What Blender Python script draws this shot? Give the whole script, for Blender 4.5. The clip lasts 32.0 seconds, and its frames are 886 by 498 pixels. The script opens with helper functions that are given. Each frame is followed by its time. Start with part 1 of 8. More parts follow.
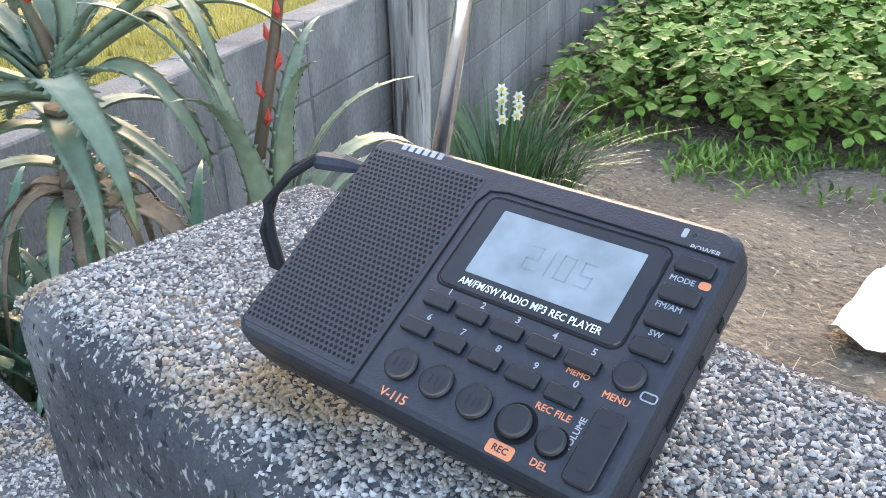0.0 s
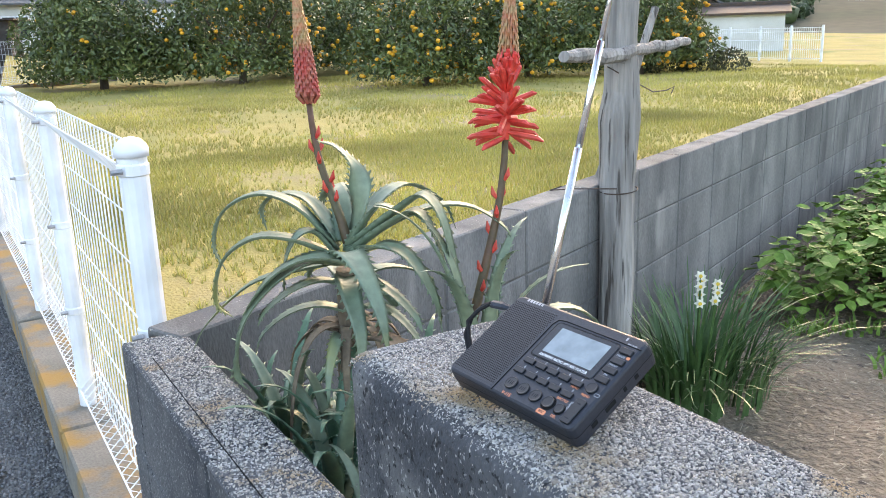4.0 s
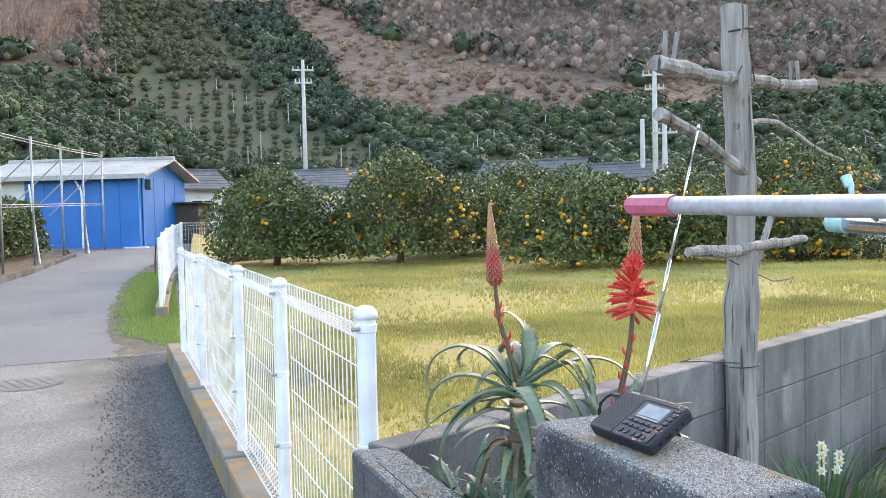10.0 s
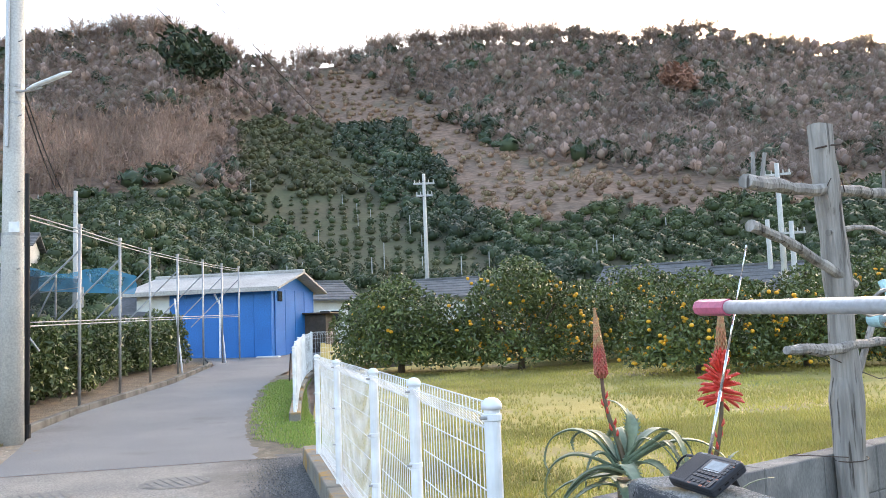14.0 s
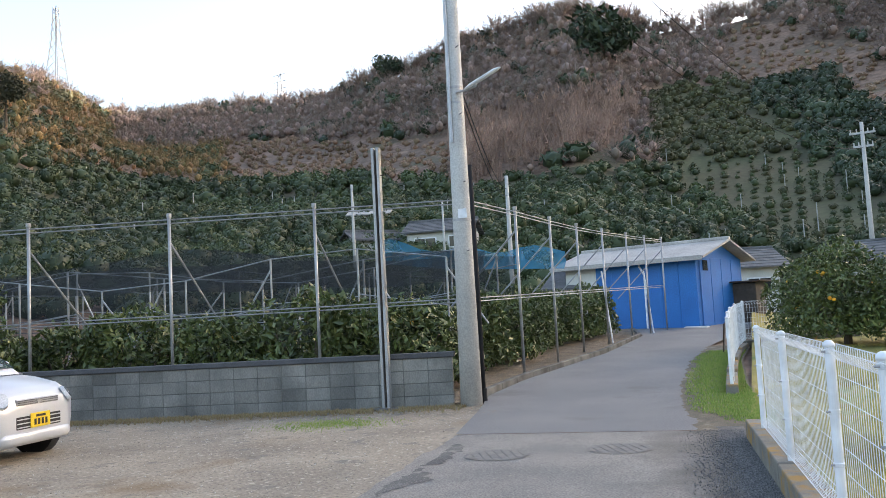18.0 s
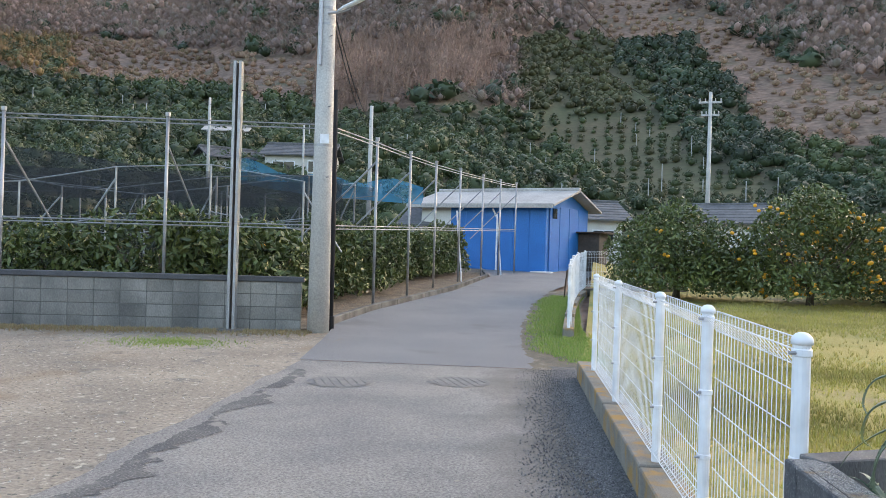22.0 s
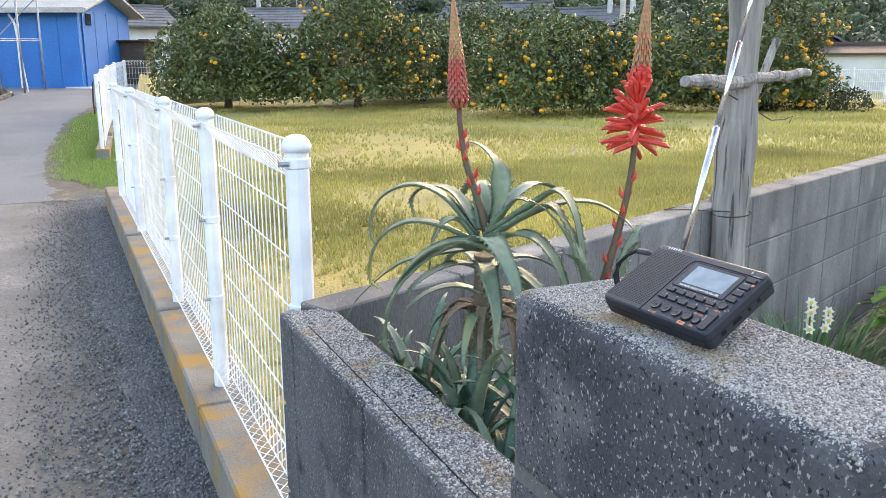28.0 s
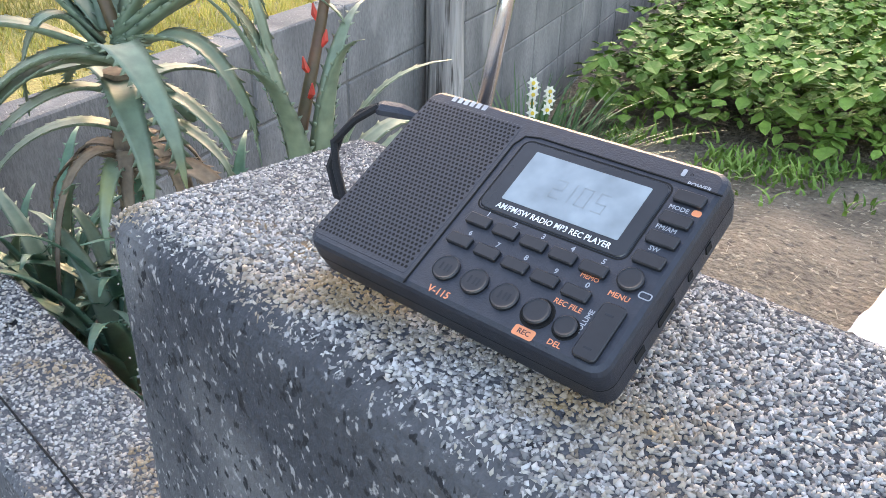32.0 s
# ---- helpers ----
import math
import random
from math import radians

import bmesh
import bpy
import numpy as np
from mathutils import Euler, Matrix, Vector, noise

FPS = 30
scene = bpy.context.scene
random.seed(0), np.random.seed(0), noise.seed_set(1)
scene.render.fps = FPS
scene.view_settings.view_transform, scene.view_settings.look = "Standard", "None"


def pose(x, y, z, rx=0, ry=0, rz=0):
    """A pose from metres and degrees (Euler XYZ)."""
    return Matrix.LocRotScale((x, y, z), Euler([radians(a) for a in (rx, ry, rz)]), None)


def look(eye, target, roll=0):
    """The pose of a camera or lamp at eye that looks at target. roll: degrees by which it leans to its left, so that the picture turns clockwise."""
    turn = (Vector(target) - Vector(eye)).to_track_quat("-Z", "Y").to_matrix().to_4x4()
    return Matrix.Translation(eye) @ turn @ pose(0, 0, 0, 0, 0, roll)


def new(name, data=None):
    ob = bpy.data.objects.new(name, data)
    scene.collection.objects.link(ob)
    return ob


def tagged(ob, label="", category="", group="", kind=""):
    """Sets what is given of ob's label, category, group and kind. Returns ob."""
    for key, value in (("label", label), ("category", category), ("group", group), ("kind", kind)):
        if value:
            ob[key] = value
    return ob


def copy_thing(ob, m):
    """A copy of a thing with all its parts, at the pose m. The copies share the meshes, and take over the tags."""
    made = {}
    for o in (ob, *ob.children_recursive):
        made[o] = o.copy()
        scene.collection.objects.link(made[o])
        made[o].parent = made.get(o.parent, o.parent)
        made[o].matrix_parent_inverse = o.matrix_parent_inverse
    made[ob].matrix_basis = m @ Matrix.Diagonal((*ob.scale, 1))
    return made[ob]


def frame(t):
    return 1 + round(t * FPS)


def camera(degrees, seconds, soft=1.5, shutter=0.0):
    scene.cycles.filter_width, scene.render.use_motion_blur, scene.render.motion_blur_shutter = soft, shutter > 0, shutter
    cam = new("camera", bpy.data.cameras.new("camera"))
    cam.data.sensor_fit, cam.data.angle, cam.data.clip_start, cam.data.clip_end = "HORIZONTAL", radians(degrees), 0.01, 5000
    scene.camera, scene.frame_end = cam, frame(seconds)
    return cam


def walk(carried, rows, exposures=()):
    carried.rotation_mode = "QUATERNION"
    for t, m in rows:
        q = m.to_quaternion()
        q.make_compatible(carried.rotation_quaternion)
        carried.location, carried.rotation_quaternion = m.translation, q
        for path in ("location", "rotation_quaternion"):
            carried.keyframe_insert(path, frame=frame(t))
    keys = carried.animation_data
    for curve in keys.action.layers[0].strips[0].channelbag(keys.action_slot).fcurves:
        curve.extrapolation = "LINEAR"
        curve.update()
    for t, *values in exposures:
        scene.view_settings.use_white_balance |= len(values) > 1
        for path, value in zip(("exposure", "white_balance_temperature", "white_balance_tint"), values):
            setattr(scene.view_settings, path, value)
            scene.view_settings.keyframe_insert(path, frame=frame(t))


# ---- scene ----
cam = camera(55.5, 32.0, 0.8)
PATH = [
    (0, (0.302, 0.459, 1.228), (-0.923, 1.758, 0.328), -1.1),
    (0.5, (0.333, 0.439, 1.235), (-0.945, 1.694, 0.344), -1.5),
    (1, (0.361, 0.422, 1.242), (-1.01, 1.61, 0.4), -2.0),
    (1.5, (0.392, 0.402, 1.252), (-1.038, 1.555, 0.462), -2.2),
    (2, (0.431, 0.372, 1.274), (-1.032, 1.519, 0.537), -1.8),
    (2.5, (0.471, 0.347, 1.289), (-1.053, 1.458, 0.623), -1.5),
    (3, (0.513, 0.323, 1.306), (-1.067, 1.395, 0.71), -1.7),
    (3.5, (0.547, 0.305, 1.316), (-1.076, 1.344, 0.78), -1.9),
    (5.5, (0.7, 0.247, 1.346), (-1.062, 1.099, 0.933), -1.0),
    (6, (0.766, 0.24, 1.352), (-1.04, 1.025, 1.002), -0.6),
    (6.5, (0.813, 0.239, 1.365), (-1.02, 0.981, 1.069), -0.7),
    (7, (0.834, 0.229, 1.372), (-1.018, 0.943, 1.123), -0.6),
    (7.5, (0.856, 0.215, 1.38), (-1.007, 0.909, 1.165), -0.6),
    (8, (0.868, 0.215, 1.379), (-0.997, 0.91, 1.179), -0.7),
    (8.5, (0.883, 0.184, 1.378), (-0.97, 0.91, 1.182), -0.7),
    (9, (0.968, 0.081, 1.381), (-0.876, 0.835, 1.202), -0.7),
    (9.5, (1.055, 0.007, 1.378), (-0.791, 0.764, 1.243), -1.1),
    (10, (1.075, -0.016, 1.378), (-0.782, 0.723, 1.305), -1.3),
    (10.5, (1.095, -0.035, 1.379), (-0.768, 0.691, 1.371), -1.5),
    (11, (1.125, -0.037, 1.382), (-0.737, 0.694, 1.41), -1.5),
    (11.5, (1.139, -0.038, 1.372), (-0.723, 0.689, 1.416), -1.6),
    (12, (1.16, -0.041, 1.369), (-0.707, 0.675, 1.41), -1.4),
    (12.5, (1.278, -0.08, 1.366), (-0.601, 0.604, 1.42), -1.4),
    (13, (1.42, -0.149, 1.369), (-0.482, 0.462, 1.462), -1.7),
    (13.5, (1.467, -0.145, 1.373), (-0.454, 0.39, 1.53), -2.1),
    (15.5, (1.448, -0.153, 1.345), (-0.534, 0.081, 1.467), -1.6),
    (16, (1.477, -0.172, 1.35), (-0.519, -0.085, 1.445), -1.9),
    (16.5, (1.54, -0.215, 1.361), (-0.457, -0.27, 1.46), -2.3),
    (17, (1.568, -0.228, 1.376), (-0.418, -0.432, 1.498), -3.0),
    (17.5, (1.543, -0.229, 1.376), (-0.421, -0.576, 1.524), -3.1),
    (18, (1.523, -0.244, 1.384), (-0.409, -0.738, 1.548), -3.0),
    (18.5, (1.526, -0.233, 1.429), (-0.366, -0.858, 1.603), -2.9),
    (19, (1.532, -0.232, 1.466), (-0.329, -0.938, 1.659), -2.8),
    (19.5, (1.539, -0.244, 1.471), (-0.311, -0.972, 1.683), -2.2),
    (20, (1.519, -0.265, 1.462), (-0.328, -1.004, 1.664), -1.7),
    (20.5, (1.509, -0.261, 1.432), (-0.353, -0.976, 1.581), -0.9),
    (21, (1.494, -0.286, 1.431), (-0.413, -0.882, 1.507), -0.3),
    (21.5, (1.51, -0.274, 1.381), (-0.448, -0.678, 1.409), 0.9),
    (22, (1.514, -0.258, 1.37), (-0.48, -0.419, 1.369), 1.7),
    (22.5, (1.472, -0.209, 1.367), (-0.527, -0.184, 1.327), 1.8),
    (23, (1.45, -0.18, 1.36), (-0.542, -0.033, 1.27), 1.6),
    (23.5, (1.385, -0.153, 1.344), (-0.595, 0.089, 1.207), 1.7),
    (24, (1.334, -0.126, 1.343), (-0.633, 0.195, 1.18), 1.6),
    (24.5, (1.283, -0.103, 1.34), (-0.667, 0.309, 1.174), 1.6),
    (25, (1.213, -0.085, 1.328), (-0.713, 0.43, 1.161), 1.8),
    (25.5, (1.096, -0.055, 1.333), (-0.79, 0.581, 1.139), 1.5),
    (27.5, (0.804, 0.07, 1.303), (-1.001, 0.839, 0.914), -0.3),
    (28, (0.698, 0.154, 1.297), (-1.082, 0.959, 0.868), -0.3),
    (28.5, (0.635, 0.196, 1.283), (-1.112, 1.049, 0.811), -0.2),
    (29, (0.571, 0.229, 1.274), (-1.121, 1.155, 0.744), 0.1),
    (29.5, (0.5, 0.272, 1.261), (-1.119, 1.278, 0.654), 0.3),
    (30, (0.448, 0.307, 1.25), (-1.055, 1.436, 0.569), -0.0),
    (30.5, (0.401, 0.329, 1.243), (-1.007, 1.541, 0.502), 0.1),
    (31, (0.379, 0.356, 1.232), (-0.959, 1.632, 0.469), 0.7),
    (31.5, (0.354, 0.385, 1.229), (-0.954, 1.681, 0.448), 0.9),
    (32, (0.334, 0.417, 1.231), (-0.924, 1.676, 0.318), 1.3),
]
EXPOSURES = [(0, 3.2, 7000, 17), (3, 3.08, 7200, 17), (6, 3.0, 7200, 18), (11, 3.0, 7100, 17), (13, 2.92, 7100, 17), (16, 2.62, 6900, 16), (17.5, 2.35, 6900, 16), (19, 1.85, 6600, 15), (20, 1.2, 6800, 15), (21, 1.45, 6800, 15), (22, 2.48, 6900, 16), (23, 2.8, 6900, 16), (25, 2.92, 7100, 17), (30, 3.05, 7300, 19), (32, 3.2, 7300, 20)]
walk(cam, [(t, look(eye, target, roll)) for t, eye, target, roll in PATH], EXPOSURES)

# ---- world, sun, exposure ----
SUN_YAW, SUN_ELEV = 41.0, 12.0
world = bpy.data.worlds.new("sky")
scene.world = world
world.use_nodes = True
wn = world.node_tree.nodes
sky = wn.new("ShaderNodeTexSky")
sky.sky_type = 'NISHITA'
sky.sun_disc = False
sky.sun_elevation = radians(SUN_ELEV)
sky.sun_rotation = radians(-SUN_YAW)
sky.dust_density = 3.0
sky.air_density = 1.0
wn["Background"].inputs["Strength"].default_value = 0.15
world.node_tree.links.new(sky.outputs[0], wn["Background"].inputs["Color"])
sun_data = bpy.data.lights.new("sun", 'SUN')
sun_data.energy = 3.0
sun_data.angle = radians(0.5)
sun_data.color = (1.0, 0.86, 0.68)
sun = new("sun", sun_data)
sun_dir = Vector((-math.sin(radians(SUN_YAW)) * math.cos(radians(SUN_ELEV)), math.cos(radians(SUN_YAW)) * math.cos(radians(SUN_ELEV)), math.sin(radians(SUN_ELEV))))
sun.matrix_world = look(sun_dir * 100, (0, 0, 0))

# ---- materials ----
def mat(name, base, rough=0.6, metal=0.0, var=None, scale=8.0, fine=90.0, bump=0.0, bump_scale=60.0, spots=None, rnd=0.0, spec=0.5, stretch=None, world=False, grain=(0.8, 1.15)):
    """base colour; var: second colour mixed in by coarse noise; fine: grain scale; spots: (colour, scale, threshold); rnd: change from piece to piece."""
    m = bpy.data.materials.new(name)
    m.use_nodes = True
    nt = m.node_tree
    n, lk = nt.nodes, nt.links
    b = n["Principled BSDF"]
    b.inputs["Roughness"].default_value = rough
    b.inputs["Metallic"].default_value = metal
    b.inputs["Specular IOR Level"].default_value = spec
    co = n.new("ShaderNodeTexCoord")
    src = n.new("ShaderNodeNewGeometry").outputs["Position"] if world else co.outputs["Object"]
    if stretch:
        mp = n.new("ShaderNodeMapping")
        mp.inputs["Scale"].default_value = stretch
        lk.new(src, mp.inputs["Vector"])
        src = mp.outputs["Vector"]

    def noise_fac(sc, detail=4.0, lo=0.35, hi=0.65):
        t = n.new("ShaderNodeTexNoise")
        t.inputs["Scale"].default_value = sc
        t.inputs["Detail"].default_value = detail
        lk.new(src, t.inputs["Vector"])
        r = n.new("ShaderNodeMapRange")
        r.inputs["From Min"].default_value, r.inputs["From Max"].default_value = lo, hi
        lk.new(t.outputs["Fac"], r.inputs["Value"])
        return r.outputs["Result"]

    def mix(a, c, fac, mode='MIX'):
        x = n.new("ShaderNodeMix")
        x.data_type, x.blend_type = 'RGBA', mode
        for sock, v in ((x.inputs[6], a), (x.inputs[7], c), (x.inputs[0], fac)):
            if isinstance(v, (tuple, list)):
                sock.default_value = (*v, 1.0)
            elif isinstance(v, float):
                sock.default_value = v
            else:
                lk.new(v, sock)
        return x.outputs[2]

    col = mix(base, var if var else tuple(c * 0.8 for c in base), noise_fac(scale))
    g = noise_fac(fine, 3.0, 0.3, 0.7)
    gr = n.new("ShaderNodeMapRange")
    gr.inputs["To Min"].default_value, gr.inputs["To Max"].default_value = grain
    lk.new(g, gr.inputs["Value"])
    cmb = n.new("ShaderNodeCombineColor")
    for i in range(3):
        lk.new(gr.outputs["Result"], cmb.inputs[i])
    col = mix(col, cmb.outputs[0], 1.0, 'MULTIPLY')
    for sp in (spots or ()):
        col = mix(col, sp[0], noise_fac(sp[1], 5.0, sp[2], sp[2] + (sp[3] if len(sp) > 3 else 0.08)))
    if rnd:
        oi = n.new("ShaderNodeObjectInfo")
        rr = n.new("ShaderNodeMapRange")
        rr.inputs["To Min"].default_value, rr.inputs["To Max"].default_value = 1 - rnd, 1 + rnd
        lk.new(oi.outputs["Random"], rr.inputs["Value"])
        hv = n.new("ShaderNodeHueSaturation")
        lk.new(rr.outputs["Result"], hv.inputs["Value"])
        lk.new(col, hv.inputs["Color"])
        col = hv.outputs["Color"]
    lk.new(col, b.inputs["Base Color"])
    if bump:
        bt = n.new("ShaderNodeTexNoise")
        bt.inputs["Scale"].default_value = bump_scale
        bt.inputs["Detail"].default_value = 5.0
        lk.new(src, bt.inputs["Vector"])
        bn = n.new("ShaderNodeBump")
        bn.inputs["Strength"].default_value = 0.8
        bn.inputs["Distance"].default_value = bump
        lk.new(bt.outputs["Fac"], bn.inputs["Height"])
        lk.new(bn.outputs["Normal"], b.inputs["Normal"])
    return m


M_ASPHALT = mat("asphalt", (0.165, 0.165, 0.168), 0.88, var=(0.20, 0.198, 0.193), scale=0.6, fine=50, grain=(0.72, 1.22), bump=0.004, bump_scale=180, spots=(((0.13, 0.125, 0.12), 0.9, 0.62, 0.15),))
M_GRAVEL = mat("gravel_dirt", (0.34, 0.285, 0.215), 0.95, var=(0.235, 0.20, 0.155), scale=0.7, fine=30, bump=0.03, bump_scale=28, spots=(((0.17, 0.155, 0.13), 2.5, 0.58, 0.12), ((0.44, 0.39, 0.31), 14, 0.6, 0.07), ((0.12, 0.11, 0.09), 26, 0.62, 0.05), ((0.20, 0.14, 0.08), 0.5, 0.6, 0.12)))
M_SOIL = mat("soil", (0.25, 0.195, 0.135), 0.95, var=(0.15, 0.12, 0.085), scale=3, fine=50, bump=0.05, bump_scale=35, spots=(((0.36, 0.30, 0.21), 38, 0.6, 0.06), ((0.085, 0.066, 0.048), 24, 0.62, 0.08)))
M_LAWN = mat("lawn", (0.42, 0.325, 0.10), 0.9, var=(0.30, 0.265, 0.07), scale=0.7, fine=60, bump=0.03, bump_scale=50, spots=(((0.33, 0.25, 0.13), 0.5, 0.56, 0.12), ((0.14, 0.19, 0.05), 0.35, 0.6, 0.1)))
M_CONCRETE = mat("concrete_block", (0.22, 0.215, 0.205), 0.9, var=(0.11, 0.11, 0.11), scale=5, fine=160, bump=0.003, bump_scale=250, spots=(((0.07, 0.07, 0.075), 3.5, 0.6, 0.12), ((0.30, 0.29, 0.27), 6, 0.6, 0.12)), rnd=0.10, stretch=(1, 1, 0.4), world=True)
M_MORTAR = mat("mortar", (0.13, 0.127, 0.12), 0.95, bump=0.002)
M_WHITE = mat("white_coated_steel", (0.8, 0.82, 0.84), 0.4, var=(0.785, 0.805, 0.83), scale=3, fine=6)
M_KERB = mat("kerb_concrete", (0.24, 0.22, 0.185), 0.9, var=(0.17, 0.155, 0.13), scale=4, fine=120, bump=0.003, bump_scale=150, spots=(((0.33, 0.19, 0.05), 5, 0.49, 0.15),))
M_BLACK = mat("black_plastic", (0.023, 0.027, 0.038), 0.45, fine=400, bump=0.0002, bump_scale=1500)
M_LCD = mat("lcd_grey", (0.27, 0.31, 0.33), 0.18, var=(0.25, 0.29, 0.31))
M_BLUE = mat("blue_sheet_metal", (0.009, 0.165, 0.50), 0.55, var=(0.008, 0.14, 0.44), scale=1.2, fine=20)
M_ROOF = mat("pale_sheet_roof", (0.47, 0.445, 0.415), 0.75, var=(0.38, 0.355, 0.33), scale=1, fine=14, spec=0.25)
M_WOOD = mat("weathered_wood", (0.38, 0.35, 0.32), 0.85, var=(0.20, 0.185, 0.17), scale=22, fine=90, bump=0.02, bump_scale=60, spots=(((0.07, 0.06, 0.052), 48, 0.6, 0.06), ((0.46, 0.43, 0.40), 12, 0.62, 0.1)), stretch=(1, 1, 0.07))
M_POLE = mat("pole_concrete", (0.52, 0.51, 0.48), 0.8, var=(0.44, 0.43, 0.41), scale=2, fine=40, bump=0.002)
M_STEEL = mat("galvanised_steel", (0.42, 0.43, 0.44), 0.5, 0.6, var=(0.34, 0.33, 0.32), scale=5)
M_LEAF = mat("citrus_leaf", (0.05, 0.085, 0.022), 0.5, var=(0.08, 0.12, 0.03), scale=2, fine=20, rnd=0.1)
M_BARK = mat("bark", (0.12, 0.09, 0.065), 0.9, bump=0.01)
M_HILL = mat("hill_ground", (0.225, 0.14, 0.098), 0.95, var=(0.15, 0.105, 0.075), scale=0.09, fine=0.9, grain=(0.6, 1.3), bump=0.6, bump_scale=0.7, spots=(((0.11, 0.10, 0.055), 0.05, 0.58, 0.12), ((0.29, 0.19, 0.13), 0.3, 0.6, 0.1)))
M_TERRACE = mat("terrace_grass", (0.07, 0.08, 0.034), 0.95, var=(0.085, 0.074, 0.038), scale=0.08, fine=1.2)
M_UNDER = mat("orchard_undergrowth", (0.05, 0.055, 0.025), 0.95, var=(0.08, 0.07, 0.04), scale=0.1, fine=1.2)
M_VAN = mat("white_paint", (0.78, 0.79, 0.8), 0.3, var=(0.76, 0.77, 0.785), scale=1.5, grain=(0.98, 1.02))


def stone_mat(name, cols, rough=0.8, scale=None, patch=None):
    """Loose stones or leaves: each island takes a tone of the ramp."""
    m = bpy.data.materials.new(name)
    m.use_nodes = True
    n, lk = m.node_tree.nodes, m.node_tree.links
    b = n["Principled BSDF"]
    b.inputs["Roughness"].default_value = rough
    g = n.new("ShaderNodeNewGeometry")
    r = n.new("ShaderNodeValToRGB")
    r.color_ramp.elements.remove(r.color_ramp.elements[0])
    for i, c in enumerate(cols):
        e = r.color_ramp.elements[0] if i == 0 else r.color_ramp.elements.new(i / (len(cols) - 1))
        e.position = i / (len(cols) - 1)
        e.color = (*c, 1)
    lk.new(g.outputs["Random Per Island"], r.inputs["Fac"])
    out = r.outputs["Color"]
    if scale:
        t = n.new("ShaderNodeTexNoise")
        t.inputs["Scale"].default_value = scale
        t.inputs["Detail"].default_value = 3
        co = n.new("ShaderNodeTexCoord")
        lk.new(co.outputs["Object"], t.inputs["Vector"])
        mr = n.new("ShaderNodeMapRange")
        mr.inputs["From Min"].default_value, mr.inputs["From Max"].default_value = 0.3, 0.7
        mr.inputs["To Min"].default_value, mr.inputs["To Max"].default_value = 0.6, 1.35
        lk.new(t.outputs["Fac"], mr.inputs["Value"])
        hv = n.new("ShaderNodeHueSaturation")
        lk.new(mr.outputs["Result"], hv.inputs["Value"])
        lk.new(out, hv.inputs["Color"])
        out = hv.outputs["Color"]
    if patch:
        t2 = n.new("ShaderNodeTexNoise")
        t2.inputs["Scale"].default_value, t2.inputs["Detail"].default_value = patch[1], 5
        c2 = n.new("ShaderNodeTexCoord")
        lk.new(c2.outputs["Object"], t2.inputs["Vector"])
        m2 = n.new("ShaderNodeMapRange")
        m2.inputs["From Min"].default_value, m2.inputs["From Max"].default_value = patch[2], patch[2] + 0.12
        m2.inputs["To Max"].default_value = 0.65
        lk.new(t2.outputs["Fac"], m2.inputs["Value"])
        x2 = n.new("ShaderNodeMix")
        x2.data_type = 'RGBA'
        lk.new(m2.outputs["Result"], x2.inputs[0])
        lk.new(out, x2.inputs[6])
        x2.inputs[7].default_value = (*patch[0], 1)
        out = x2.outputs[2]
    lk.new(out, b.inputs["Base Color"])
    return m


M_AGGREGATE = stone_mat("washed_aggregate", [(0.07, 0.07, 0.072), (0.27, 0.263, 0.255), (0.13, 0.127, 0.122), (0.54, 0.515, 0.475), (0.37, 0.335, 0.275), (0.20, 0.195, 0.19), (0.42, 0.40, 0.38), (0.52, 0.51, 0.49)], 0.75, None, ((0.34, 0.21, 0.075), 13, 0.55))
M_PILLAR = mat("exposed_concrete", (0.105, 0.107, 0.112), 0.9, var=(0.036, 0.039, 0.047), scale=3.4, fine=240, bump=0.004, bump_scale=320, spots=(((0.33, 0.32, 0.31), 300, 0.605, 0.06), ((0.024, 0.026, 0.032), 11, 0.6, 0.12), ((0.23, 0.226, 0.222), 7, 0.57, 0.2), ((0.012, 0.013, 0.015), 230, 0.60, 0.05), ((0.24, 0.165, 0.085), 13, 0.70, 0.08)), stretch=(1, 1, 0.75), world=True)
M_PATCH = mat("broken_asphalt", (0.135, 0.128, 0.118), 0.94, var=(0.085, 0.083, 0.08), scale=2.2, fine=60, grain=(0.6, 1.35), bump=0.006, bump_scale=120, spots=(((0.24, 0.222, 0.195), 5.5, 0.56, 0.08), ((0.25, 0.23, 0.20), 60, 0.6, 0.06)))
M_OLDROAD = mat("old_pale_paving", (0.265, 0.245, 0.215), 0.92, var=(0.18, 0.172, 0.16), scale=0.8, fine=55, grain=(0.62, 1.32), bump=0.004, bump_scale=160, spots=(((0.12, 0.118, 0.115), 0.55, 0.56, 0.16), ((0.30, 0.27, 0.22), 14, 0.64, 0.1), ((0.10, 0.098, 0.095), 70, 0.6, 0.08), ((0.38, 0.36, 0.32), 95, 0.64, 0.06)))
